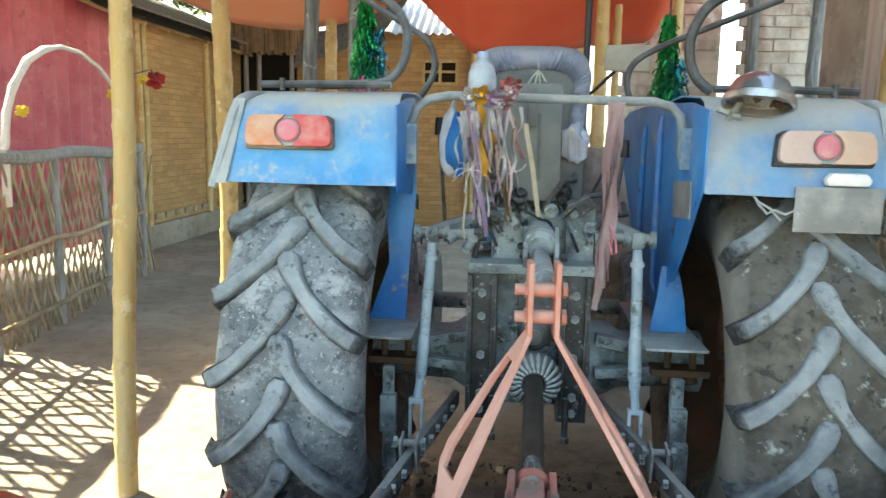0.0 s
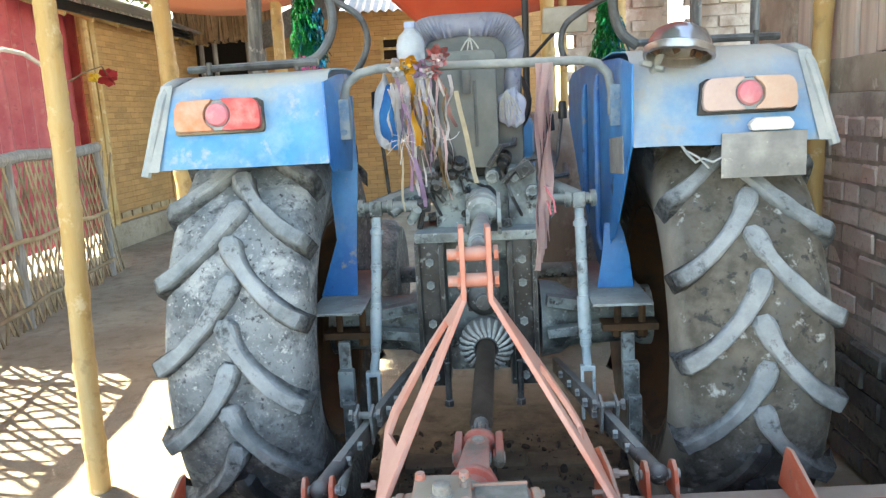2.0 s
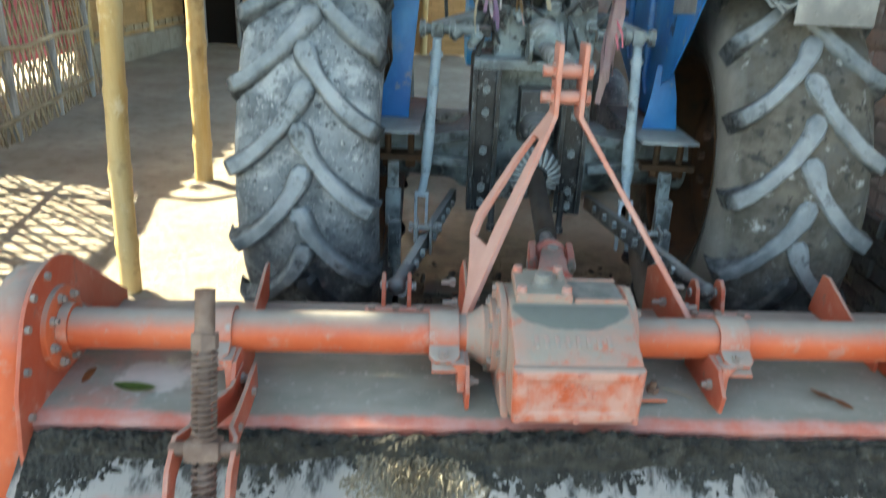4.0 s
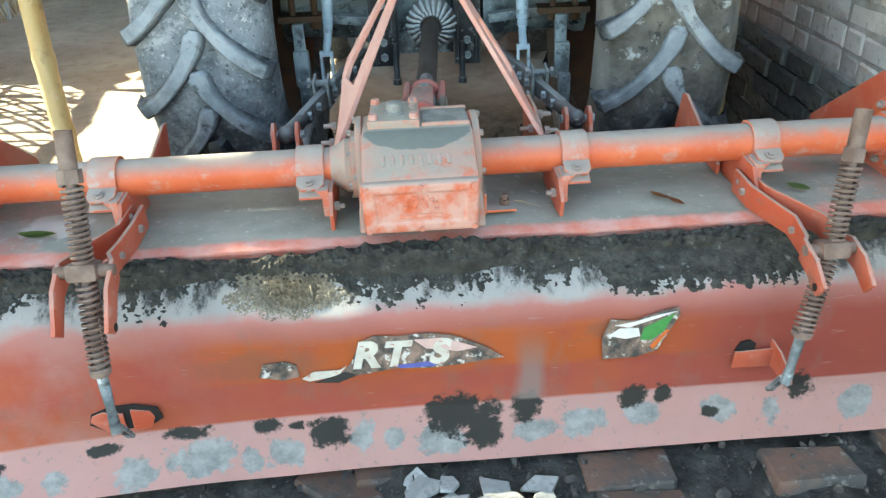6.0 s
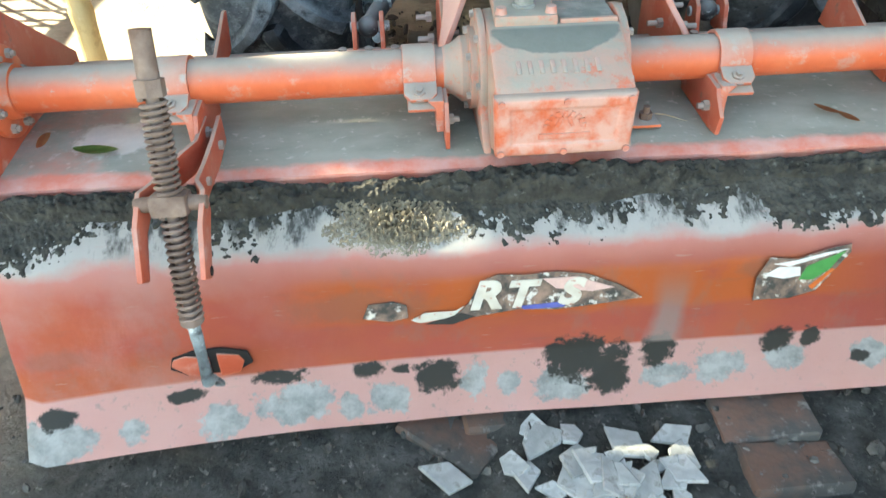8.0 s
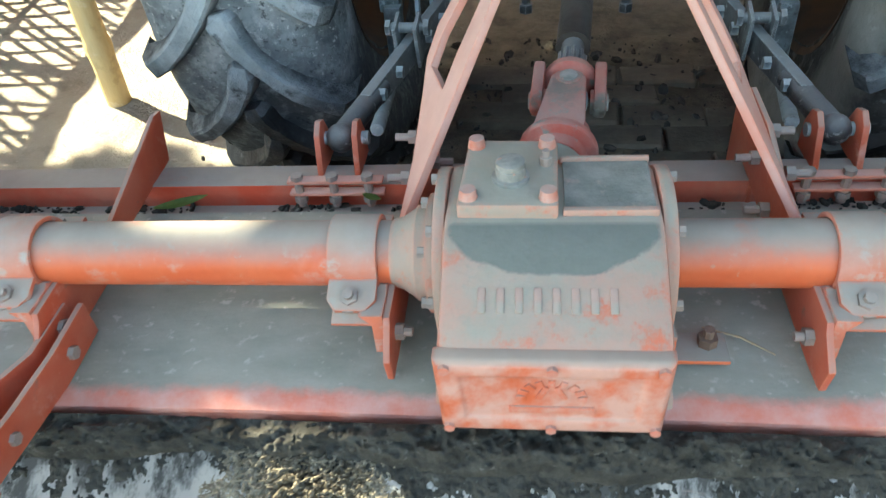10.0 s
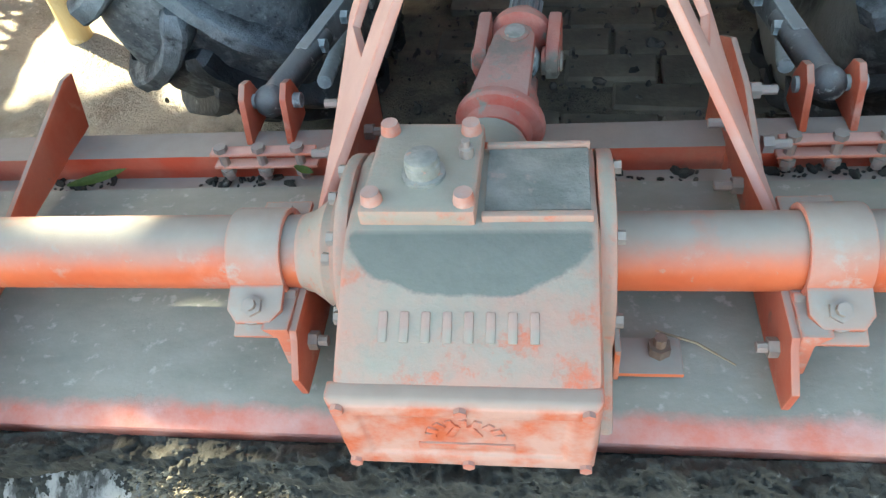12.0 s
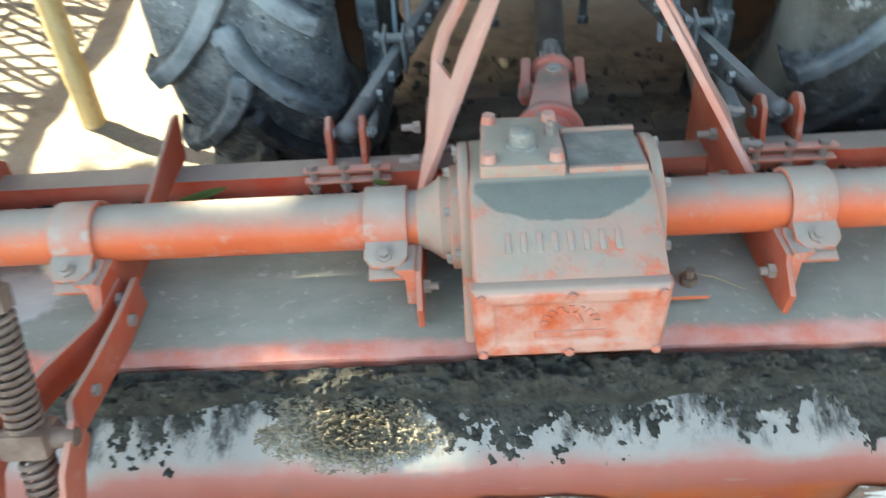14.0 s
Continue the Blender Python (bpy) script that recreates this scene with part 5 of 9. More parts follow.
def soil_on_flap(flap):
    """Black soil caked on the slope below the hinge, ragged at its lower edge, and clods along the hinge."""
    rnd = random.Random(5)
    def crust(x0, x1, u0, u1, nx, nu, height, name, material, label):
        """A sheet whose height runs below the steel where the soil ends, so that its edge is ragged."""
        bm = bmesh.new()
        grid = []
        for i in range(nx + 1):
            x = x0 + (x1 - x0) * i / nx
            col = []
            for j in range(nu + 1):
                u = u0 + (u1 - u0) * j / nu
                y, z = flap_noise(x, *flap_point(u))
                h = height(x, u)
                col.append((bm.verts.new((x, y - 0.60 * h, z + 0.80 * h)), h))
            grid.append(col)
        for a, b in zip(grid, grid[1:]):
            for j in range(nu):
                if max(a[j][1], a[j + 1][1], b[j][1], b[j + 1][1]) > -0.001:
                    bm.faces.new((a[j][0], b[j][0], b[j + 1][0], a[j + 1][0]))
        bmesh.ops.delete(bm, geom=[v for v in bm.verts if not v.link_faces], context="VERTS")
        ob = tagged(part(name, bm, material, None, smooth=70), label, "soil", kind="stuff")
        ob.matrix_world = ROT.matrix_world

    reach_x = (-1.0, -0.85, -0.80, -0.72, -0.64, -0.60, -0.52, -0.47, -0.40, -0.34, -0.21, -0.17, -0.05, 0.04, 0.28, 0.34, 0.38, 0.76, 0.84, 0.92, 1.1)
    reach_k = (0.90, 0.90, 0.30, 0.30, 0.58, 0.78, 0.80, 0.50, 0.45, 0.60, 0.60, 0.90, 0.85, 0.68, 0.60, 0.75, 0.98, 0.98, 0.70, 0.22, 0.16)

    def caked(x, u):
        k = u / 0.275
        lump = noise.fractal((x * 9, k * 1.4, 0.3), 0.9, 2.0, 5)
        streak = noise.fractal((x * 34, k * 4, 2.0), 0.8, 2.0, 4)
        spot = noise.fractal((x * 80, k * 11, 7.0), 0.7, 2.0, 5)
        reach = float(np.interp(x, reach_x, reach_k))
        cover = 0.95 * ((0.78 if reach < 0.9 else 0.93) * reach - k) + 0.24 * lump + 0.20 * streak + 0.26 * spot
        if k > 0.99:
            cover -= 2
        return max(-0.004, min(0.008, 0.020 * cover)) + 0.0028 * noise.noise((x * 150, u * 76, 9)) * (cover > 0)
    crust(XL + 0.015, XR - 0.015, 0.0, 0.34, 1300, 110, caked, "soil_crust", BLACKMUD, "black crumbly soil caked along the rotavator's rear flap")

    def ridge(x, u):
        big = noise.noise((x * 3.1, 1.5, 0)) + 0.5 * noise.noise((x * 11, 3.5, 0))
        w = 0.062 + 0.036 * big
        k = (u - 0.035) / max(0.02, w)
        body = 0.032 + 0.030 * big + 0.020 * noise.fractal((x * 22, u * 22, 2), 0.8, 2.0, 3) + 0.011 * noise.fractal((x * 70, u * 40, 6), 0.7, 2.0, 4)
        return body * (1 - k * k) + 0.003 * noise.noise((x * 130, u * 66, 5)) - 0.002
    crust(XL + 0.03, XR - 0.03, 0.0, 0.16, 900, 40, ridge, "soil_clods", BLACKMUD, "lumps of black soil wedged under the deck's edge")

    def crumbs(x, u):
        r = math.hypot((x + 0.285) / 0.112, (u - 0.145) / 0.118) + 0.40 * noise.noise((x * 16, u * 18, 4))
        grain = noise.fractal((x * 140, u * 74, 1.0), 0.35, 2.1, 5)
        return 0.013 * (1.05 - r) + 0.013 * grain * (1.3 - min(1.3, r)) if r < 1.6 else -0.004
    crust(-0.42, -0.15, 0.02, 0.32, 190, 140, crumbs, "soil_crumbs", PALEMUD, "dry pale crumbs of soil on the flap")


def spring_rod(x, lean, drop, tail, root):
    """The adjusting rod of the flap: bar, two coil springs, collar nut and trunnion held by two arms."""
    top, mid, low, eye = Vector((x + lean, -0.190, 0.800 - drop * 0.8)), Vector((x, -0.263, 0.565 - drop)), Vector((x - lean * 1.2, -0.318, 0.385 - drop * 0.5)), Vector((x - lean * 1.6, -0.330, 0.245))
    bm = bmesh.new()
    pipe(bm, [top, mid, low], 0.0095, 12)
    r = part("spring_rod", bm, ROD, ROT, "rusty rod with coil springs")
    bm = bmesh.new()
    pipe(bm, [low, low.lerp(eye, 0.25), low.lerp(eye, 0.6), eye], [0.0105, 0.0105, 0.0085, 0.0115], 12)
    box(bm, (0.017, 0.010, 0.080), eye + Vector((0, 0.028, -0.022)), (32, 0, 0))
    part("rod_end", bm, STEEL, r, "bare grey rod end", bevel=0.003)
    bm = bmesh.new()
    rod(bm, low + Vector((0, 0, 0.004)), low.lerp(eye, 0.05), 0.019, sides=18)
    part("spring_seat", bm, ROD, r, bevel=0.001)
    bm = bmesh.new()
    rod(bm, top + Vector((0, 0, 0.004)), top.lerp(mid, 0.26), 0.0155, sides=16)
    part("sleeve", bm, ROD, r)
    bm = bmesh.new()
    rod(bm, top.lerp(mid, 0.26), top.lerp(mid, 0.36), 0.0215, sides=6)
    part("collar", bm, ROD, r)
    def coil(a, b, turns, rad, wire):
        bm = bmesh.new()
        way = (b - a).normalized()
        s = way.orthogonal().normalized()
        o = way.cross(s)
        pts = [a.lerp(b, k / (turns * 12)) + rad * (math.cos(2 * math.pi * k / 12) * s + math.sin(2 * math.pi * k / 12) * o) for k in range(turns * 12 + 1)]
        pipe(bm, pts, wire, 6)
        part("coil_spring", bm, ROD, r)
    coil(top.lerp(mid, 0.37), top.lerp(mid, 0.93), 14, 0.0176, 0.0033)
    coil(mid.lerp(low, 0.10), low, 15, 0.0172, 0.0033)
    bm = bmesh.new()
    box(bm, (0.056, 0.045, 0.034), mid, (-17, 0, 0))
    rod(bm, mid + Vector((-0.055, 0, 0)), mid + Vector((0.055, 0, 0)), 0.012)
    part("trunnion", bm, ROD, r, bevel=0.008)
    for s in (-1, 1):
        run = [(root + s * 0.012, 0.015, 0.536), (root + s * 0.014, -0.070, 0.534), (x + s * 0.030, -0.165, 0.545 - drop * 0.6), (x + s * 0.034, -0.228, 0.556 - drop), (x + s * 0.046, -0.246, 0.558 - drop), (x + s * 0.047, -0.290, 0.535 - drop * 0.8), (x + s * 0.046, -0.335, 0.520 - tail)]
        half = (0.026, 0.026, 0.024, 0.024, 0.024, 0.023, 0.018)
        bm = bmesh.new()
        rows = []
        for i, (p, h) in enumerate(zip(run, half)):
            q, r0 = Vector(run[min(i + 1, len(run) - 1)]), Vector(run[max(i - 1, 0)])
            way = (q - r0).normalized()
            out = way.cross(Vector((0, 0, 1))).normalized()
            up = out.cross(way).normalized()
            c = Vector(p)
            rows.append([bm.verts.new(c + up * h * u + out * 0.004 * v) for u, v in ((-1, -1), (1, -1), (1, 1), (-1, 1))])
        for u, v in zip(rows, rows[1:]):
            for i in range(4):
                bm.faces.new((u[i], u[(i + 1) % 4], v[(i + 1) % 4], v[i]))
        bm.faces.new(rows[0])
        bm.faces.new(rows[-1][::-1])
        arm = part("arm", bm, ROT_DARK, ROT, "orange strap holding the spring rod", bevel=0.0015)
        bm = bmesh.new()
        nut(bm, (root + s * 0.017, -0.045, 0.535), (s, 0, 0), 0.009, 0.008)
        nut(bm, (x + s * 0.035, -0.180, 0.548 - drop * 0.7), (s, 0, 0), 0.008, 0.006)
        part("bolts", bm, BOLT, arm)
        bm = bmesh.new()
        rod(bm, (x + s * 0.0505, -0.318, 0.522 - tail), (x + s * 0.0515, -0.318, 0.522 - tail), 0.008, sides=12)
        part("hole", bm, INSIDE, arm)


def hitch_ears(xa, xb):
    """Two upright ears for a lower link, on a pair of bolted plates over the front beam."""
    for x in (xa, xb):
        bm = bmesh.new()
        side_plate(bm, x, [(0.345, 0.515), (0.425, 0.515), (0.422, 0.560), (0.405, 0.590), (0.385, 0.597), (0.365, 0.582)], 0.010)
        part("ear", bm, ROT_DARK, ROT, bevel=0.003)
    c = (xa + xb) / 2
    for z in (0.538, 0.516):
        bm = bmesh.new()
        box(bm, (0.150, 0.018, 0.005), (c + 0.004, 0.310, z))
        part("clamp_plate", bm, MAST, ROT, bevel=0.0015)
    for dx in (-0.055, 0.0, 0.055):
        bm = bmesh.new()
        rod(bm, (c + dx, 0.308, 0.492), (c + dx, 0.308, 0.546), 0.007, sides=8)
        nut(bm, (c + dx, 0.308, 0.541), (0, 0, 1), 0.0095, 0.008)
        nut(bm, (c + dx, 0.308, 0.500), (0, 0, 1), 0.0105, 0.010)
        part("stud", bm, BOLT, ROT)
    bm = bmesh.new()
    rod(bm, (xa - 0.010, 0.395, 0.560), (xb + 0.016, 0.395, 0.560), 0.011)
    part("hitch_pin", bm, STEEL, ROT)


def mast_plate(sgn):
    """One half of the A-frame: a flat bar from the top pins, bent outwards, forked lower down with a long slot."""
    cx = 0.043
    def P(u, v):
        # u from 0 at the top to 1 at the foot; v from 0 on the rear edge to 1 on the front edge
        if u < 0.26:
            k = u / 0.26
            x, z = 0.028, 1.135 - 0.155 * k
            y0, y1 = 0.375, 0.435
        else:
            k = (u - 0.26) / 0.74
            x, z = 0.028 + ((0.235 if sgn < 0 else 0.264) - 0.028) * k, 0.98 - 0.40 * k
            narrow = max(0.0, (k - 0.62) / 0.38)
            y0 = 0.375 - 0.265 * k
            y1 = y0 + (0.06 + 0.14 * min(k, 0.62)) * (1 - narrow) ** 1.6 + 0.016 * narrow
            x += (0.012 * min(1, k * 4) + 0.058 * min(k, 0.62)) * (1 - narrow) ** 1.4 * v * (1.0 if sgn < 0 else 0.4)
        return (cx + sgn * x, y0 + (y1 - y0) * v, z)
    bm = bmesh.new()
    us = [0, 0.05, 0.13, 0.26, 0.30, 0.36, 0.44, 0.52, 0.60, 0.68, 0.74, 0.80, 0.88, 1.0]
    vs = [0, 0.30, 0.42, 0.62, 0.80, 1.0]
    vsd = {}
    for i, u in enumerate(us):
        for j, v in enumerate(vs):
            vsd[i, j] = bm.verts.new(P(u, v))
    for i in range(len(us) - 1):
        for j in range(len(vs) - 1):
            slot = (0.36 if sgn < 0 else 0.52) <= us[i] < 0.74 and 1 <= j < 4
            foot = us[i] >= 0.80 and j >= 4 and us[i] > 0.85
            if not slot:
                bm.faces.new((vsd[i, j], vsd[i + 1, j], vsd[i + 1, j + 1], vsd[i, j + 1]))
    bmesh.ops.delete(bm, geom=[v for v in bm.verts if not v.link_faces], context="VERTS")
    bmesh.ops.recalc_face_normals(bm, faces=bm.faces)
    bmesh.ops.solidify(bm, geom=bm.faces[:], thickness=0.011)
    p = part("mast_plate", bm, MAST, ROT, "pinkish-orange flat bar of the hitch mast", bevel=0.0015, smooth=25)
    bm = bmesh.new()
    for y, z in ((0.33, 0.60), (0.24, 0.59)):
        nut(bm, (cx + sgn * (0.24 if sgn < 0 else 0.262), y, z), (sgn, 0, 0), 0.011, 0.012, 0.02)
    part("bolts", bm, BOLT, p)
    # upright support plate between beam and bar
    bm = bmesh.new()
    side_plate(bm, cx + sgn * (0.222 if sgn < 0 else 0.250), [(0.40, 0.515), (0.405, 0.600), (0.33, 0.655), (0.25, 0.640), (0.13, 0.580), (0.13, 0.515)] if sgn < 0 else [(0.455, 0.460), (0.458, 0.598), (0.40, 0.630), (0.30, 0.628), (0.14, 0.585), (0.13, 0.515), (0.32, 0.515), (0.32, 0.460)], 0.008)
    g = part("support_plate", bm, ROT_DARK, ROT, "orange upright support plate", bevel=0.002)
    bm = bmesh.new()
    for y, z in ((0.30, 0.575), (0.22, 0.545)):
        nut(bm, (cx + sgn * (0.217 if sgn < 0 else 0.245), y, z), (-sgn, 0, 0), 0.011, 0.012, 0.02)
    part("bolts", bm, BOLT, g)


COVER = surface("cover_paint", (0.53, 0.11, 0.045), (0.52, 0.29, 0.23), 22.0, (0.36, 0.56), rough=0.5, grain=(150, 0.06), dust=(0.33, 0.27, 0.225), dust_up=(0.2, 0.9))
worn_edges(COVER, 0.008, (0.56, 0.11, 0.045), 0.9)
worn_edges(ROT_DARK, 0.005, (0.58, 0.20, 0.12), 0.8)
worn_edges(MAST, 0.006, (0.56, 0.15, 0.085), 0.7)
BOLTRED = surface("painted_bolt", (0.52, 0.16, 0.10), (0.45, 0.30, 0.26), 30.0, rough=0.6, grain=(150, 0.1), dust=DUST, dust_amount=0.5)
ROT_CLAMP = surface("clamp_paint", (0.53, 0.14, 0.075), (0.50, 0.24, 0.19), 10.0, rough=0.5, grain=(120, 0.07), dust=(0.29, 0.285, 0.25), dust_up=(0.0, 0.9), dust_amount=0.9, patches=(((0.40, 0.33, 0.29), 30.0, 0.54, 0.66),))
worn_edges(ROT_CLAMP, 0.006, (0.57, 0.17, 0.10), 0.85)
ROT_BEAM = surface("beam_paint", (0.50, 0.07, 0.035), (0.46, 0.15, 0.10), 8.0, rough=0.55, grain=(120, 0.15), dust=(0.27, 0.25, 0.22), dust_up=(0.3, 0.9), dust_amount=0.95, patches=(((0.12, 0.11, 0.10), 7.0, 0.62, 0.75),))


def blots_at(n, blots):
    """Nearness to the nearest of some blots (x, z, half width, half height): 1 in the middle, 0 on the rim."""
    near = -1.0
    for cx, cz, rx, rz in blots:
        off = n.make("ShaderNodeVectorMath", {0: n.co, 1: (cx, 0.0, cz)}, operation="SUBTRACT").outputs[0]
        off = n.make("ShaderNodeVectorMath", {0: off, 1: (1 / rx, 0.0, 1 / rz)}, operation="MULTIPLY").outputs[0]
        far = n.make("ShaderNodeVectorMath", {0: off}, operation="LENGTH").outputs["Value"]
        near = n.math("MAXIMUM", n.math("SUBTRACT", 1.0, far), near)
    return near


def flap_material():
    """Red paint, dull orange where it was rubbed, pale dust above and on the lip, bare grey and black smears along the foot."""
    m, nt, b = node_setup("flap_paint")
    n = Nodes(nt)
    s = n.make("ShaderNodeSeparateXYZ", {0: n.co})
    x, z = s.outputs[0], s.outputs[2]
    wob = n.math("MULTIPLY", n.math("SUBTRACT", n.noise(7.0, 6), 0.5), 0.05)
    zz = n.math("ADD", z, wob)
    col = n.mix(n.step(n.noise(5.0, 7, 0.6, (1, 1, 1.6)), 0.40, 0.62), (0.575, 0.132, 0.092), (0.615, 0.152, 0.078))
    col = n.mix(n.math("MULTIPLY", n.step(n.math("ADD", x, wob), 0.42, 0.72), 0.75), col, (0.46, 0.105, 0.085))
    band = n.math("MULTIPLY", n.step(zz, 0.235, 0.25), n.math("SUBTRACT", 1.0, n.step(zz, 0.335, 0.35)))
    band = n.math("MULTIPLY", band, n.math("MULTIPLY", n.step(x, -0.55, -0.35), n.math("SUBTRACT", 1.0, n.step(x, 0.45, 0.62))))
    col = n.mix(n.math("MULTIPLY", band, n.step(n.noise(4.0, 6), 0.34, 0.42)), col, (0.68, 0.165, 0.050))
    low_left = n.math("MULTIPLY", n.math("SUBTRACT", 1.0, n.step(n.math("ADD", x, wob), -0.70, -0.45)), n.math("SUBTRACT", 1.0, n.step(zz, 0.19, 0.23)))
    col = n.mix(n.math("MULTIPLY", low_left, 0.8), col, (0.60, 0.15, 0.05))
    col = n.mix(n.math("MULTIPLY", n.step(n.noise(13.0, 8, 0.7, (0.5, 1, 1.8)), 0.60, 0.74), 0.25), col, (0.26, 0.17, 0.145))
    grime = n.step(n.math("ADD", blots_at(n, ((-0.36, 0.285, 0.20, 0.045), (-0.08, 0.31, 0.12, 0.03), (-0.90, 0.23, 0.09, 0.03), (0.36, 0.315, 0.07, 0.03))), n.math("MULTIPLY", n.math("SUBTRACT", n.noise(14.0, 8, 0.7), 0.5), 1.6)), 0.15, 0.55)
    col = n.mix(n.math("MULTIPLY", grime, 0.35), col, (0.26, 0.18, 0.15))
    # worn pink along the fold and grey dust on the slope above it
    col = n.mix(n.math("MULTIPLY", n.step(zz, 0.325, 0.385), 0.85), col, (0.66, 0.31, 0.27))
    col = n.mix(n.step(n.math("ADD", zz, n.math("MULTIPLY", wob, 0.5)), 0.380, 0.402), col, n.mix(n.noise(8.0), (0.44, 0.445, 0.42), (0.63, 0.60, 0.56)))
    smear = n.math("MULTIPLY", n.step(zz, 0.398, 0.412), n.step(n.math("ADD", n.noise(22.0, 9, 0.75, (1, 0.5, 0.5)), n.math("MULTIPLY", n.step(z, 0.40, 0.46), 0.16)), 0.52, 0.64))
    col = n.mix(n.math("MULTIPLY", smear, 0.9), col, (0.05, 0.052, 0.047))
    lip = n.math("SUBTRACT", 1.0, n.step(n.math("ADD", z, n.math("MULTIPLY", wob, 0.12)), 0.146, 0.152))
    col = n.mix(lip, col, n.mix(n.noise(9.0), (0.74, 0.48, 0.43), (0.66, 0.36, 0.31)))
    ragged = n.math("ADD", n.math("MULTIPLY", n.math("SUBTRACT", n.noise(16.0, 8, 0.7), 0.5), 2.4), n.math("MULTIPLY", n.math("SUBTRACT", n.noise(70.0, 6, 0.7), 0.5), 1.0))
    worn = n.math("ADD", blots_at(n, ((-0.95, 0.075, 0.085, 0.045), (-0.80, 0.085, 0.035, 0.03), (-0.635, 0.070, 0.045, 0.035), (-0.50, 0.085, 0.075, 0.045), (-0.40, 0.07, 0.03, 0.03), (-0.33, 0.075, 0.050, 0.035), (-0.16, 0.09, 0.03, 0.035), (-0.10, 0.085, 0.030, 0.030), (0.005, 0.080, 0.065, 0.040), (0.21, 0.085, 0.06, 0.03), (0.32, 0.092, 0.055, 0.035), (0.45, 0.10, 0.045, 0.03), (0.62, 0.095, 0.035, 0.03), (0.74, 0.09, 0.03, 0.035), (0.93, 0.09, 0.05, 0.035))), ragged)
    spots = n.math("MULTIPLY", lip, n.step(worn, 0.06, 0.24))
    col = n.mix(spots, col, n.mix(n.step(n.noise(24.0, 7, 0.7), 0.36, 0.62), (0.30, 0.32, 0.31), (0.55, 0.57, 0.55)))
    specks = n.math("MULTIPLY", lip, n.step(n.noise(45.0, 7, 0.7), 0.60, 0.67))
    col = n.mix(n.math("MULTIPLY", specks, 0.7), col, (0.36, 0.31, 0.28))
    rub = n.math("MULTIPLY", n.step(n.noise(5.5, 7, 0.65, (1.0, 1, 0.6)), 0.57, 0.63), n.math("SUBTRACT", 1.0, n.step(zz, 0.36, 0.38)))
    col = n.mix(n.math("MULTIPLY", n.math("MULTIPLY", rub, n.math("SUBTRACT", 1.0, lip)), 0.25), col, (0.33, 0.25, 0.215))
    tar = blots_at(n, ((-0.93, 0.120, 0.035, 0.016), (-0.70, 0.125, 0.040, 0.012), (-0.525, 0.137, 0.045, 0.016), (-0.36, 0.136, 0.040, 0.018), (-0.30, 0.13, 0.025, 0.014), (-0.235, 0.110, 0.042, 0.036), (0.055, 0.125, 0.090, 0.045), (0.10, 0.09, 0.05, 0.035), (0.192, 0.128, 0.038, 0.042), (0.428, 0.140, 0.036, 0.026), (0.498, 0.141, 0.026, 0.024), (0.60, 0.09, 0.02, 0.012), (0.80, 0.135, 0.034, 0.036)))
    tar = n.step(n.math("ADD", tar, n.math("MULTIPLY", ragged, 1.1)), -0.02, 0.24)
    col = n.mix(tar, col, (0.045, 0.047, 0.042))
    haze = n.math("MULTIPLY", n.math("MULTIPLY", n.math("SUBTRACT", 1.0, n.step(x, -0.75, -0.35)), n.step(n.noise(6.0, 6, 0.6), 0.40, 0.62)), n.math("SUBTRACT", 1.0, lip))
    col = n.mix(n.math("MULTIPLY", haze, n.math("MULTIPLY", n.math("SUBTRACT", 1.0, n.step(zz, 0.385, 0.40)), 0.7)), col, (0.60, 0.30, 0.26))
    run = n.math("MULTIPLY", n.math("SUBTRACT", 1.0, n.step(n.math("ABSOLUTE", n.math("SUBTRACT", n.math("ADD", x, wob), 0.205)), 0.018, 0.042)), n.math("SUBTRACT", 1.0, n.step(zz, 0.22, 0.34)))
    col = n.mix(n.math("MULTIPLY", n.math("MULTIPLY", run, n.math("SUBTRACT", 1.0, lip)), 0.75), col, (0.40, 0.34, 0.31))
    scr = n.step(n.noise(120.0, 3, 0.5, (0.15, 1, 1)), 0.68, 0.76)
    col = n.mix(n.math("MULTIPLY", scr, 0.5), col, (0.6, 0.42, 0.36))
    n.put(b.inputs["Base Color"], col)
    n.put(b.inputs["Roughness"], n.math("ADD", 0.42, n.math("MULTIPLY", n.noise(11.0), 0.3)))
    n.put(b.inputs["Normal"], n.bump(n.math("ADD", n.noise(25.0, 6), n.math("MULTIPLY", tar, 2.0)), 0.15, 0.01))
    return m


FLAPMAT = flap_material()
rot_tube()
rot_gearbox()
rot_deck()
side_shield(XL + 0.012, -1)
side_shield(XR - 0.012, 1)
drive_case()
for cx, sg in ((-0.235, 1), (0.330, -1), (-0.665, 1), (0.748, -1)):
    clamp(cx, sg)
bracket(-0.192, 1, (-0.062, 0.545))
bracket(0.288, -1, (-0.068, 0.548))
bracket(-0.622, 1, (-0.06, 0.545))
bracket(0.705, -1, (-0.06, 0.545))
flap = rot_flap()
spring_rod(-0.618, 0.0, 0.0, 0.045, -0.606)
spring_rod(0.765, 0.045, 0.055, 0.060, 0.700)
hitch_ears(-0.362, -0.302)
hitch_ears(0.388, 0.450)
mast_plate(-1)
mast_plate(1)
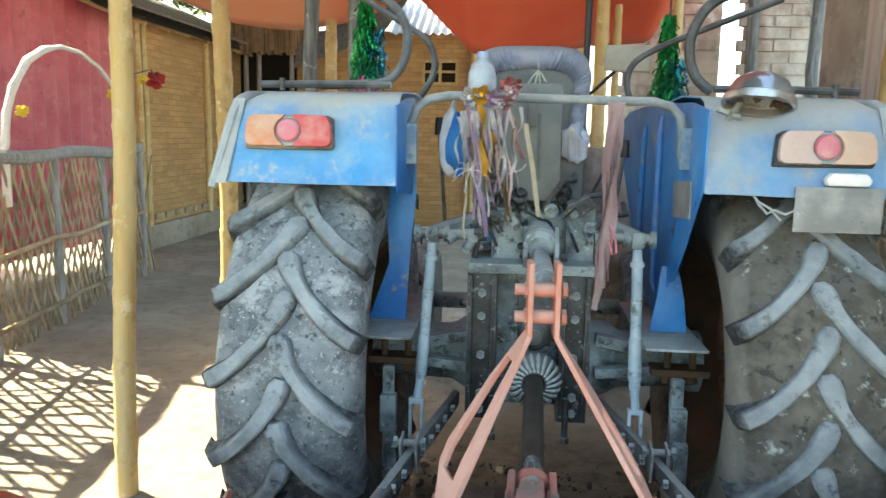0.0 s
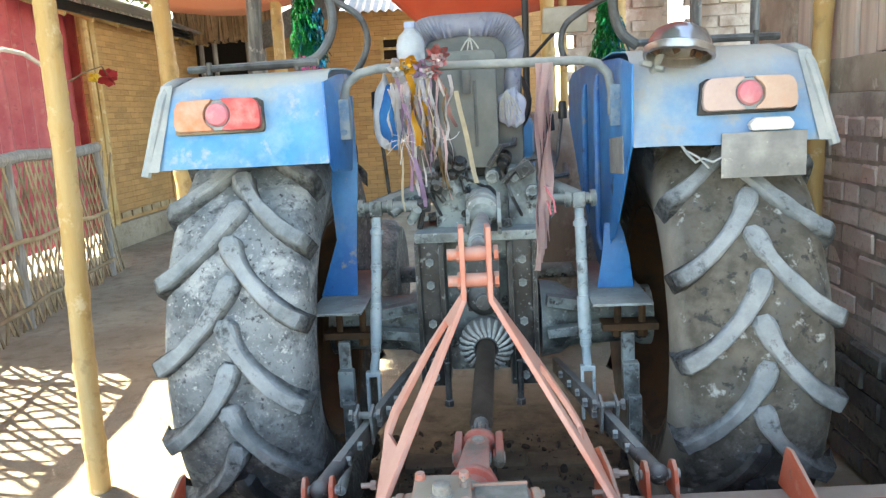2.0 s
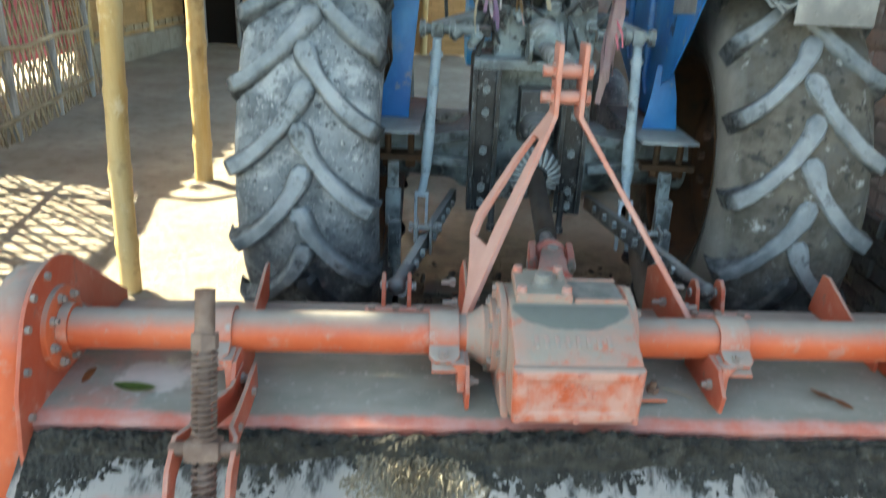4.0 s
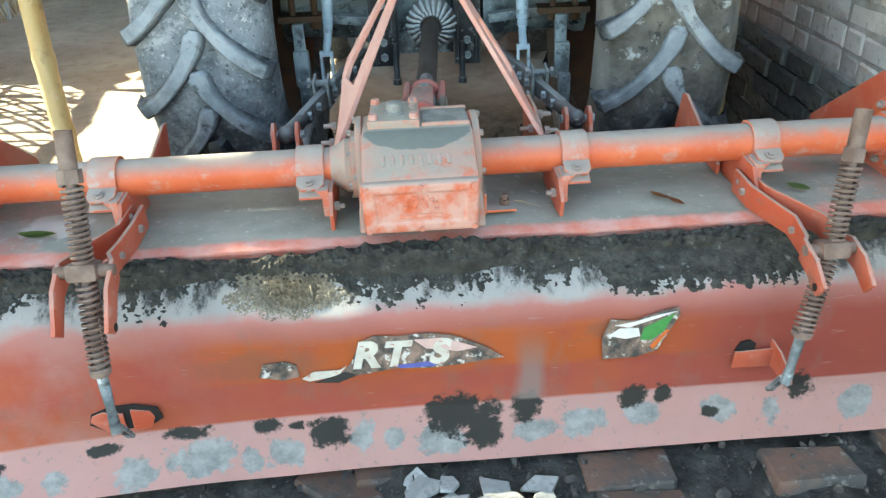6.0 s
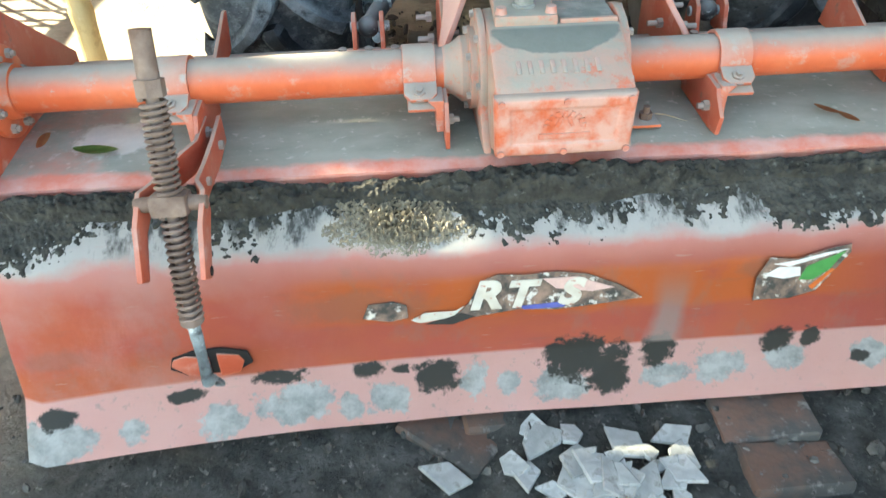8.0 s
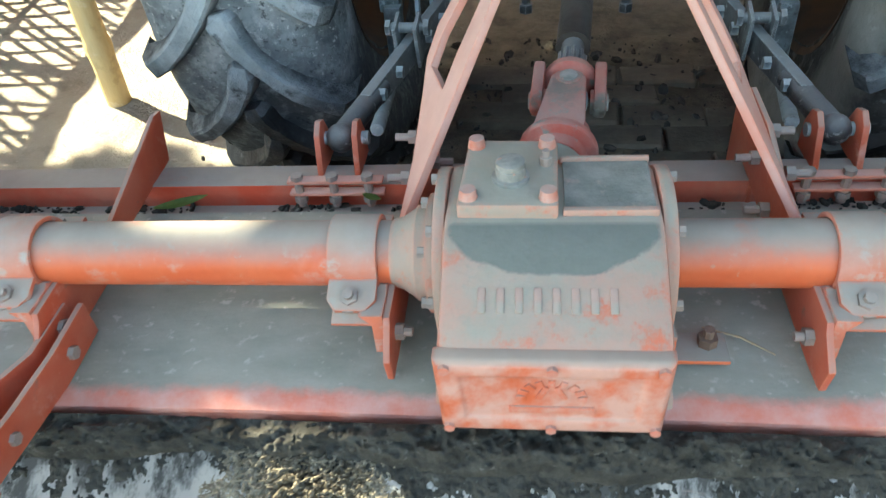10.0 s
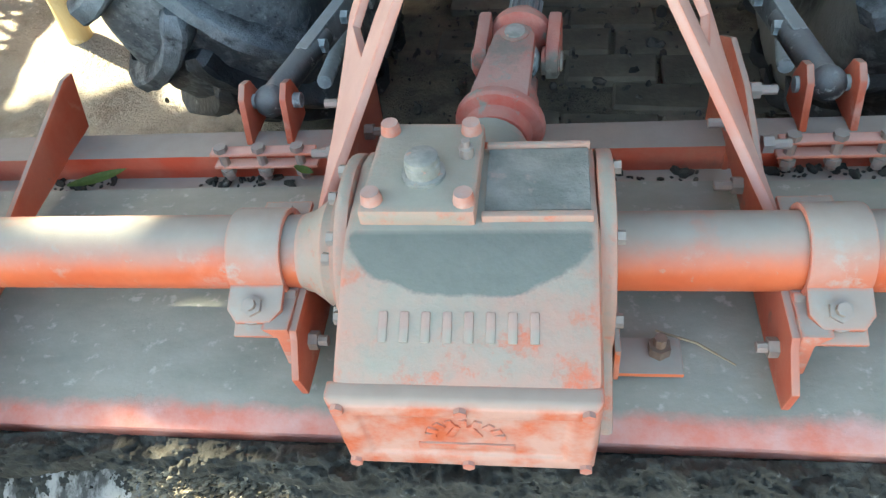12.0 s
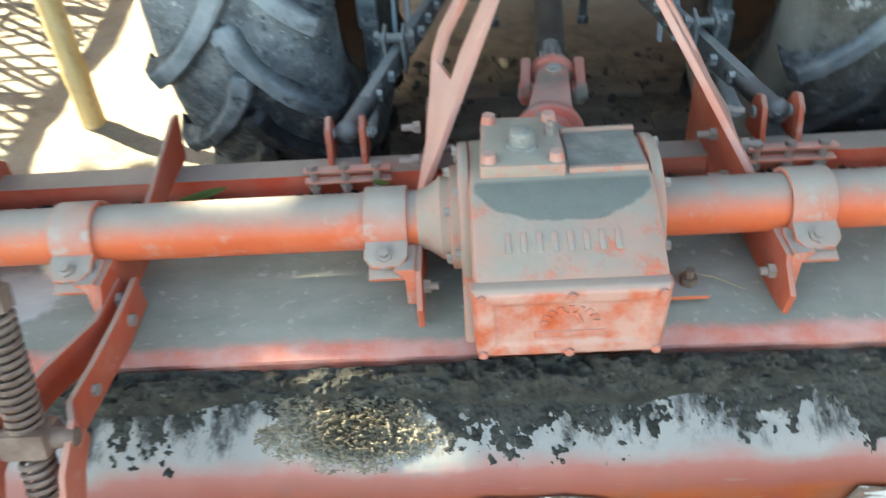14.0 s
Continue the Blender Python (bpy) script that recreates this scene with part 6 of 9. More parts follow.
for z in (1.075, 1.018):
    bm = bmesh.new()
    rod(bm, (0.015, 0.405, z), (0.071, 0.405, z), 0.0155)
    part("spacer", bm, MAST, ROT)
    bm = bmesh.new()
    rod(bm, (-0.022, 0.405, z), (0.010, 0.405, z), 0.0125)
    nut(bm, (0.008, 0.405, z), (-1, 0, 0), 0.018, 0.010)
    nut(bm, (0.076, 0.405, z), (1, 0, 0), 0.017, 0.010)
    part("top_pin", bm, BOLTRED, ROT)
for x, top in ((-0.640, (0.425, 0.600)), (0.690, (0.370, 0.622))):
    bm = bmesh.new()
    side_plate(bm, x, [(0.40, 0.52), (top[0], top[1]), (top[0] - 0.025, top[1] + 0.004), (0.11, 0.530), (0.11, 0.508)], 0.008)
    part("gusset", bm, ROT_DARK, ROT, bevel=0.002)
bm = bmesh.new()
box(bm, (0.065, 0.045, 0.006), (0.165, -0.005, 0.5155))
box(bm, (0.006, 0.09, 0.05), (0.130, 0.015, 0.535))
fb = part("foot_bracket", bm, ROT_RED, ROT, bevel=0.0015)
bm = bmesh.new()
nut(bm, (0.175, 0.0, 0.5185), (0, 0, 1), 0.012, 0.012, 0.012)
part("bolts", bm, ROD, fb)
# the digging rotor under the deck
bm = bmesh.new()
rod(bm, (XL + 0.03, 0.10, 0.27), (XR - 0.03, 0.10, 0.27), 0.045, sides=20)
rot_shaft = part("rotor_shaft", bm, DARK, ROT)
bm = bmesh.new()
pipe(bm, [(0, 0, 0.04), (0.0, 0.03, 0.12), (0.03, 0.07, 0.19), (0.08, 0.09, 0.205)], [0.015, 0.014, 0.012, 0.006], 6)
blade = part("blade", bm, DARK, rot_shaft)
blade.matrix_basis = pose(-0.8, 0.10, 0.27)
for i in range(1, 24):
    again(blade, rot_shaft, pose(-0.85 + 0.08 * i, 0.10, 0.27, 75 * i, 0, 180 * (i % 2)))
soil_on_flap(flap)


def stickers():
    """Two torn stickers on the flap."""
    yf = -0.2125
    st = holder("torn_sticker", ROT.matrix_world @ pose(-0.10, yf, 0.30, 90, 0, 0), "torn white sticker with the letters RT and part of an S", "sticker")
    def flat(name, outline, mat, lift, parent, label=""):
        bm = bmesh.new()
        slab(bm, outline, 0.0012, pose(0, 0, lift))
        return part(name, bm, mat, parent, label)
    flat("backing", [(-0.170, -0.046), (-0.145, -0.038), (-0.090, -0.040), (-0.072, -0.020), (-0.048, 0.032), (-0.020, 0.045), (0.030, 0.040), (0.085, 0.044), (0.140, 0.034), (0.200, 0.004), (0.245, -0.030), (0.160, -0.040), (0.090, -0.046), (0.02, -0.040), (-0.06, -0.052), (-0.120, -0.056)], PRINTDARK, 0.0, st)
    flat("streak", [(-0.175, -0.050), (-0.150, -0.034), (-0.095, -0.034), (-0.080, -0.024), (-0.100, -0.048), (-0.160, -0.058)], WORNWHITE, 0.0014, st)
    flat("scrap", [(-0.262, -0.040), (-0.250, -0.008), (-0.205, -0.004), (-0.182, -0.014), (-0.180, -0.044), (-0.215, -0.052)], PRINTDARK, 0.0, st)
    flat("scrap", [(-0.150, -0.062), (-0.085, -0.040), (-0.060, -0.050), (-0.100, -0.066)], PRINTBLACK, 0.0016, st)
    flat("scrap", [(0.060, 0.030), (0.120, 0.030), (0.190, 0.0), (0.150, -0.006), (0.085, 0.006)], PINKISH, 0.0014, st)
    flat("scrap", [(0.02, -0.032), (0.120, -0.026), (0.10, -0.040), (0.03, -0.040)], BLUEPRINT, 0.0014, st)
    for ch, x, mt, size in (("R", -0.070, WORNWHITE, 0.088), ("T", -0.008, WORNWHITE, 0.082), ("S", 0.090, WORNWHITE, 0.080)):
        fc = bpy.data.curves.new("letter", "FONT")
        fc.body, fc.size, fc.extrude, fc.offset, fc.shear = ch, size, 0.0008, 0.004, 0.25
        fc.materials.append(mt)
        o = new("letter", fc)
        o.parent = st
        o.matrix_basis = pose(x, -0.030, 0.0022)
    s2 = holder("torn_sticker", ROT.matrix_world @ pose(0.435, yf, 0.30, 90, 0, 0), "torn green, white and black sticker scrap", "sticker")
    flat("backing", [(-0.080, -0.055), (-0.085, 0.0), (-0.070, 0.045), (-0.02, 0.038), (0.030, 0.056), (0.070, 0.066), (0.075, 0.048), (0.035, -0.040), (-0.01, -0.055)], PRINTDARK, 0.0, s2)
    flat("field", [(0.002, 0.020), (0.064, 0.052), (0.045, 0.010), (0.020, -0.012), (-0.005, -0.010)], GREENPRINT, 0.0014, s2)
    flat("stripe", [(-0.06, 0.030), (-0.03, 0.024), (0.04, 0.046), (0.068, 0.056), (0.03, 0.050), (-0.02, 0.036)], WHITEPAINT, 0.0015, s2)
    flat("blob", [(-0.072, 0.005), (-0.050, 0.022), (-0.010, 0.020), (-0.005, 0.0), (-0.035, -0.005)], WHITEPAINT, 0.0016, s2)
    flat("stripe", [(0.018, -0.028), (0.050, 0.012), (0.056, 0.010), (0.026, -0.036)], ORANGEPRINT, 0.0015, s2)


PRINTDARK = surface("torn_print", (0.05, 0.05, 0.045), (0.30, 0.20, 0.15), 25.0, rough=0.7, patches=(((0.60, 0.58, 0.52), 35.0, 0.55, 0.62),))
PRINTBLACK = plain("black_print", (0.03, 0.03, 0.028), 0.7)
WORNWHITE = surface("worn_print", (0.60, 0.58, 0.50), (0.48, 0.44, 0.36), 30.0, rough=0.7, patches=(((0.42, 0.14, 0.09), 60.0, 0.60, 0.66), ((0.10, 0.09, 0.08), 45.0, 0.62, 0.68)))
PINKISH = plain("faded_print", (0.66, 0.45, 0.40), 0.6)
stickers()


# ---- the tractor ----
TR_AT = pose(0.125, 2.45, 0)
TRACTOR = holder("tractor", TR_AT, "blue farm tractor seen from behind, dusty, with muddy rear tyres", "tractor")
RW, RR, RZ = 0.195, 0.695, 0.672      # half width, radius over the lugs, axle height


def tyre_radius(x):
    k = abs(x) / RW
    return 0.660 - 0.030 * k ** 2.2


def tyre_body(seed, mud=0.0):
    """Carcass: crown, rounded shoulders and bulging side walls, turned about the axle."""
    bm = bmesh.new()
    prof = [(-0.150, 0.36), (-0.165, 0.42), (-0.192, 0.50), (-0.198, 0.56), (-0.190, 0.605), (-0.172, 0.632)]
    prof += [(x, tyre_radius(x)) for x in np.linspace(-0.15, 0.15, 15)]
    prof += [(-x, r) for x, r in prof[5::-1]]
    n = 180
    rings = []
    for k in range(n):
        a = 2 * math.pi * k / n
        ring = []
        for x, r in prof:
            fill = mud * (0.014 + 0.010 * noise.noise((x * 9, 5 * math.cos(a), 5 * math.sin(a))) + 0.007 * noise.noise((x * 34, 22 * math.cos(a), 22 * math.sin(a)))) * max(0.0, 1 - (abs(x) / 0.185) ** 6) if r > 0.6 else 0.0
            q = r + fill + 0.006 * noise.noise((x * 20, 6 * math.cos(a) * r, 6 * math.sin(a) * r + seed)) + 0.004 * noise.noise((x * 60, 30 * math.cos(a) * r, 30 * math.sin(a) * r + seed))
            ring.append(bm.verts.new((x, -q * math.cos(a), q * math.sin(a))))
        rings.append(ring)
    for k in range(n):
        a, b = rings[k], rings[(k + 1) % n]
        for i in range(len(prof) - 1):
            bm.faces.new((a[i], b[i], b[i + 1], a[i + 1]))
    return bm


def tyre_lug(side):
    """One bar of the tread: a blunt head that runs along the middle, then bends and slants out over the shoulder."""
    bm = bmesh.new()
    N = 18
    stations = []
    for s in np.linspace(0, 1, N):
        x = -0.008 + 0.210 * s ** 1.42
        th = 0.050 - 0.360 * (1 - (1 - s) ** 1.25)
        width = 0.0185 + 0.003 * s + 0.0075 * math.exp(-((s - 0.10) / 0.12) ** 2) + 0.0012 * math.sin(9 * s + side)
        if s < 0.05:
            width *= 0.72
        top = RR - 0.004 - 0.028 * max(0, s - 0.15) ** 2.2 - (0.010 if s == 0 else 0)
        base = tyre_radius(x) - 0.012
        if s > 0.95:
            top -= 0.022
            base -= 0.03
        stations.append((side * x, th, width, top, base))
    rows, s_of = [], np.linspace(0, 1, N)
    for i, (x, th, w, top, base) in enumerate(stations):
        j, h = min(i + 1, N - 1), max(i - 1, 0)
        dx = stations[j][0] - stations[h][0]
        dt = (stations[j][1] - stations[h][1]) * 0.68
        l = math.hypot(dx, dt)
        nx, nt_ = -dt / l, dx / l
        ring = []
        for kk, rr in ((-1.42, base), (-0.95, top - 0.005), (-0.68, top), (0.68, top), (0.95, top - 0.005), (1.42, base)):
            jig = 0.004 * noise.noise((th * 20 + kk, x * 40, side * 3.0))
            kk += 0.16 * noise.noise((s_of[i] * 9, kk * 5, side * 2.0))
            xx, tt = x + kk * w * nx, th + (kk * w * nt_) / 0.68
            ring.append(bm.verts.new((xx, -(rr + jig) * math.cos(tt), (rr + jig) * math.sin(tt))))
        rows.append(ring)
    for u, v in zip(rows, rows[1:]):
        for i in range(6):
            bm.faces.new((u[i], u[(i + 1) % 6], v[(i + 1) % 6], v[i]))
    bm.faces.new(rows[0])
    bm.faces.new(rows[-1][::-1])
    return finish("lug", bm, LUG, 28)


LUG_COUNT = 19
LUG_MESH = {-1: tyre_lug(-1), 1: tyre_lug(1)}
# darker copies of the tread bars, used low on the wheel
LOW_MESH = {}
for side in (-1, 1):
    LOW_MESH[side] = LUG_MESH[side].copy()
    LOW_MESH[side].materials[0] = LUGLOW


def rear_wheel(x, phase, muddy):
    w = new("rear_wheel")
    w.parent = TRACTOR
    w.matrix_basis = pose(x, 0, RZ)
    w["label"] = "rear tyre caked with dried field mud" if muddy else "dusty grey rear tyre with worn arrow-shaped lugs"
    t = part("tyre", tyre_body(3.0 if muddy else 7.0, 1.0 if muddy else 0.0), MUDDY if muddy else RUBBER, w, smooth=60)
    for side in (-1, 1):
        for k in range(LUG_COUNT):
            turn = -360 * (k + (0.5 if side > 0 else 0)) / LUG_COUNT - math.degrees(phase)
            o = new("lug", (LOW_MESH if 15 < turn % 360 < 156 else LUG_MESH)[side])
            o.parent = w
            o.matrix_basis = pose(0, 0, 0, turn)
    bm = bmesh.new()
    m = Matrix(((0, 0, 1, 0), (0, 1, 0, 0), (-1, 0, 0, 0), (0, 0, 0, 1)))
    lathe(bm, [(0.02, -0.02), (0.30, -0.01), (0.345, -0.12), (0.37, -0.155), (0.385, -0.16), (0.375, -0.14), (0.365, 0.14), (0.385, 0.16), (0.37, 0.155), (0.345, 0.12), (0.30, 0.02), (0.02, 0.02)], m, 40)
    part("rim", bm, RIM, w, "rusty yellow-brown steel rim")
    bm = bmesh.new()
    for a in range(0, 360, 45):
        nut(bm, (-0.03, 0.11 * math.cos(radians(a)), 0.11 * math.sin(radians(a))), (-1, 0, 0), 0.016, 0.02)
        nut(bm, (0.03, 0.11 * math.cos(radians(a)), 0.11 * math.sin(radians(a))), (1, 0, 0), 0.016, 0.02)
    part("bolts", bm, ROD, w)


rear_wheel(-0.660, 0.10, False)
rear_wheel(0.672, 0.05, True)

FENDER = [(-0.535, 1.258), (-0.525, 1.30), (-0.505, 1.40), (-0.490, 1.455), (-0.465, 1.487), (-0.42, 1.500), (-0.20, 1.512), (0.10, 1.505), (0.35, 1.44), (0.56, 1.28), (0.68, 1.05)]


BLUEDUSTY = surface("dusty_blue_paint", (0.012, 0.215, 0.54), (0.035, 0.33, 0.66), 4.0, rough=0.45, grain=(80, 0.03), dust=(0.42, 0.41, 0.37), dust_up=(-0.30, 0.8), dust_amount=0.95, dust_scale=3.5, dust_edge=(0.36, 0.70),
                    patches=(((0.26, 0.40, 0.50), 5.0, 0.46, 0.74), ((0.40, 0.385, 0.33), 3.0, 0.46, 0.68), ((0.34, 0.325, 0.28), 14.0, 0.58, 0.74)))


def fender(s):
    """A mudguard: one sheet bent over the wheel, its outer edge flaring at the rear, with a rolled pale rim."""
    bm = bmesh.new()
    inner, outer, rows = 0.385, [0.868, 0.858, 0.835, 0.822, 0.812, 0.806, 0.80, 0.80, 0.80, 0.80, 0.80], []
    run = FENDER if s > 0 else FENDER[:8]
    for (y, z), o in zip(run, outer):
        row = []
        for k in range(9):
            u = k / 8
            crown = -0.022 * max(0, (u - 0.86) / 0.14) ** 1.5 if z > 1.45 else 0
            x = inner + (o - inner) * u
            row.append(bm.verts.new((s * x, y + (0.010 * max(0, (u - 0.86) / 0.14) if z < 1.46 else 0), z + crown + 0.004 * noise.noise((x * 6, y * 6, s)))))
        rows.append(row)
    for a, b in zip(rows, rows[1:]):
        for i in range(8):
            bm.faces.new((a[i], a[i + 1], b[i + 1], b[i]))
    bmesh.ops.recalc_face_normals(bm, faces=bm.faces)
    bmesh.ops.solidify(bm, geom=bm.faces[:], thickness=0.004)
    f = part("fender", bm, BLUE if s < 0 else BLUEDUSTY, TRACTOR, "blue sheet mudguard, faded and dusty" if s < 0 else "blue sheet mudguard under beige dust", smooth=50)
    bm = bmesh.new()
    pipe(bm, [(s * (o + 0.004), y, z - 0.014) for (y, z), o in zip(run, outer)], 0.013, 8)
    part("edge_roll", bm, GREYTRIM, f, "grey rolled edge")
    bm = bmesh.new()
    slab(bm, [(-0.5, -0.01), (0.5, -0.01), (0.5, 0.01), (-0.5, 0.01)], 0.004, Matrix.Identity(4))
    for v in bm.verts:
        k = (v.co.x + 0.5) * 0.9
        i = min(int(k * 4), 3)
        a, b = FENDER[i], FENDER[i + 1]
        q = k * 4 - i
        v.co = Vector((s * (0.848 + v.co.y * 1.6 - 0.04 * k), a[0] + (b[0] - a[0]) * q - 0.006, a[1] + (b[1] - a[1]) * q + v.co.z))
    part("edge_strip", bm, GREYTRIM, f)
    # inner side sheet: long on the right, its rear edge cut away over the wheel; a narrow strip on the left; both flare at the foot
    bm = bmesh.new()
    if s > 0:
        side_plate(bm, 0.382, [(-0.545, 1.462), (-0.36, 1.488), (0.05, 1.502), (0.45, 1.507), (0.80, 1.500), (0.97, 1.470), (0.98, 1.32), (0.50, 0.99), (0.12, 0.836), (-0.12, 0.836), (-0.17, 0.96), (-0.26, 0.990), (-0.40, 1.125), (-0.500, 1.235), (-0.532, 1.262)], 0.005)
        slab(bm, [(-0.048, 0.0), (0.062, 0.0), (0.050, 0.10), (0.034, 0.17), (0.022, 0.20), (-0.022, 0.20), (-0.032, 0.10)], 0.005, pose(0.386, -0.168, 0.814, 88, 0, 0))
    else:
        side_plate(bm, -0.384, [(-0.545, 1.462), (-0.36, 1.488), (-0.22, 1.496), (-0.16, 1.36), (-0.24, 1.215), (-0.500, 1.235), (-0.532, 1.262)], 0.005)
        slab(bm, [(-0.065, 0.0), (0.052, 0.0), (0.060, 0.16), (0.080, 0.40), (0.080, 0.62), (-0.020, 0.62), (-0.010, 0.36), (-0.002, 0.18)], 0.005, pose(-0.462, -0.150, 0.814, 90, 0, 0))
    sheet = part("side_sheet", bm, BLUESHADE, f, "blue inner panel, toned darker for shade", bevel=0.001)
    if s > 0:
        for y, z0, z1 in ((0.33, 0.98, 1.44), (0.02, 0.90, 1.46)):
            bm = bmesh.new()
            pipe(bm, [(0.376, y - 0.02, z0), (0.370, y, z0 + 0.05), (0.370, y, z1 - 0.05), (0.376, y + 0.01, z1)], [0.006, 0.011, 0.011, 0.006], 8)
            part("rib", bm, BLUESHADE, sheet, "pressed upright rib")
        bm = bmesh.new()
        box(bm, (0.003, 0.22, 0.100), (0.3770, -0.315, 1.226), (-4, 0, 0))
        part("dusty_label", bm, GREYPLATE, sheet, "dusty square label")
    # rail on top
    bm = bmesh.new()
    pipe(bm, [(s * 0.78, -0.40, 1.518), (s * 0.60, -0.405, 1.520), (s * 0.42, -0.41, 1.520)], 0.010, 8)
    for k in (0.72, 0.48):
        rod(bm, (s * k, -0.405, 1.502), (s * k, -0.405, 1.535), 0.008)
    part("top_rail", bm, BLACKTUBE, f)
    return f


fl, fr = fender(-1), fender(1)


def tail_light(cx, cz, parent, faded):
    """A long lamp: a thin dark tray, two pillow-shaped lenses and a round one in a notched gap between them."""
    m = pose(cx, -0.522, cz, -8, 0, 0)
    upright = pose(0, 0, 0, 90, 0, 0)
    bm = bmesh.new()
    lift = 0.004 if faded else 0.0
    slab(bm, [(-0.118 - lift, -0.046), (0.112, -0.046), (0.117, -0.036), (0.112, 0.036), (0.100, 0.042), (-0.098, 0.042), (-0.112, 0.034)], 0.026, m @ pose(0, 0.010, 0) @ upright)
    tray = part("tail_light", bm, BLACK if faded else LAMPTRAY, parent, "tail lamp with faded cream lenses" if faded else "orange and red tail lamp", bevel=0.005)

    def lens(side, material):
        out = [(0.012, -0.040), (0.098, -0.040), (0.110, -0.034), (0.113, -0.020), (0.110, 0.018), (0.103, 0.032), (0.092, 0.039), (0.012, 0.041), (0.014, 0.034)]
        out += [(0.036 * math.cos(a), 0.036 * math.sin(a)) for a in np.linspace(1.1, -1.1, 9)] + [(0.014, -0.034)]
        bm = bmesh.new()
        slab(bm, [(side * x, z) for x, z in (out if side > 0 else out[::-1])], 0.022, m @ pose(0, -0.012, 0) @ upright)
        part("lens", bm, material, tray, bevel=0.007)
    lens(-1, PALELENS if faded else AMBER)
    lens(1, PEACHLENS if faded else REDLENS)
    bm = bmesh.new()
    slab(bm, [(-0.034, -0.038), (0.034, -0.038), (0.034, 0.038), (-0.034, 0.038)], 0.010, m @ pose(0, -0.006, 0) @ upright)
    part("lens_bed", bm, GREYTRIM, tray)
    bm = bmesh.new()
    lathe(bm, [(0.0305, 0.0), (0.0305, 0.010), (0.026, 0.016), (0.015, 0.019), (0.0005, 0.020)], m @ pose(0, -0.008, 0.001, 90, 0, 0), 24)
    part("round_lens", bm, PINKLENS, tray, "pink round lens")


LAMPTRAY = surface("lamp_tray", (0.07, 0.065, 0.06), (0.30, 0.24, 0.16), 9.0, rough=0.7)
tail_light(-0.664, 1.392, TRACTOR, False)
tail_light(0.664, 1.375, TRACTOR, True)
bm = bmesh.new()
slab(bm, [(-0.048, -0.016), (0.048, -0.016), (0.055, 0.0), (0.040, 0.016), (-0.040, 0.016), (-0.055, 0.0)], 0.030, pose(0.712, -0.548, 1.302, 90, 0, 0))
part("plate_lamp", bm, WHITELENS, fr, "small white lamp", bevel=0.008)
bm = bmesh.new()
slab(bm, [(-0.102, -0.055), (0.102, -0.055), (0.102, 0.055), (-0.102, 0.055)], 0.003, pose(0.697, -0.548, 1.228, 90, 0, 0))
for x in (-0.05, 0.06):
    nut(bm, (0.697 + x, -0.550, 1.200), (0, -1, 0), 0.005, 0.003)
part("plate", bm, GREYPLATE, fr, "blank dusty grey plate", bevel=0.001)
bm = bmesh.new()
pipe(bm, [(0.50, -0.53, 1.262), (0.515, -0.545, 1.235), (0.535, -0.54, 1.215), (0.55, -0.55, 1.225), (0.575, -0.55, 1.215), (0.595, -0.55, 1.225)], 0.0034, 6)
pipe(bm, [(0.51, -0.54, 1.245), (0.54, -0.545, 1.228), (0.565, -0.55, 1.200)], 0.003, 6)
part("cord", bm, GREYTRIM, fr, "knotted pale cord")

RIMCHROME = surface("scuffed_rim", (0.60, 0.60, 0.58), (0.40, 0.38, 0.35), 18.0, rough=0.28, metal=0.9, grain=(60, 0.05))
# work lamp on the fender
wl = new("work_lamp")
wl.parent = TRACTOR
wl.matrix_basis = pose(0.488, -0.565, 1.488, -13, 8, 0) @ Matrix.Diagonal((0.93, 0.93, 0.93, 1))
wl["label"] = "round chrome work lamp tipped face down, rim broken and hollow rusty"
bm = bmesh.new()
lathe(bm, [(0.010, 0.066), (0.040, 0.060), (0.066, 0.044), (0.080, 0.020), (0.083, 0.002), (0.081, 0.002), (0.077, 0.020), (0.062, 0.042), (0.010, 0.062)], sides=36)
part("lamp_shell", bm, CHROME, wl)
bm = bmesh.new()
lathe(bm, [(0.082, 0.004), (0.089, 0.0), (0.090, -0.020), (0.084, -0.024), (0.081, -0.020), (0.081, 0.0)], sides=36)
for v in bm.verts:
    if v.co.z < -0.01 and v.co.y < 0.02:
        v.co.z += 0.010 * abs(noise.noise((v.co.x * 30, v.co.y * 30, 1)))
part("lamp_rim", bm, RIMCHROME, wl, "bright bent rim")
bm = bmesh.new()
lathe(bm, [(0.079, 0.0), (0.06, 0.030), (0.03, 0.046), (0.001, 0.050)], sides=28)
part("reflector", bm, RIM, wl, "rusty hollow reflector")
for x, y, a in ((-0.060, -0.01, 20), (-0.015, -0.03, -35), (0.030, -0.015, 50), (0.050, 0.0, 10)):
    bm = bmesh.new()
    box(bm, (0.020, 0.004, 0.016), (x, y, -0.010), (a * 0.5, 25 - a, a))
    part("bracket", bm, RIM, wl, "rusty broken bracket", bevel=0.001)
bm = bmesh.new()
rod(bm, (-0.045, 0.10, -0.040), (-0.030, 0.05, 0.010), 0.012, 0.010)
box(bm, (0.030, 0.022, 0.014), (-0.070, 0.060, -0.026), (10, 6, 20))
box(bm, (0.024, 0.020, 0.012), (-0.030, 0.066, -0.034), (-8, 12, -25))
part("stalk", bm, GREYTRIM, wl, "short dusty stalk", bevel=0.004)

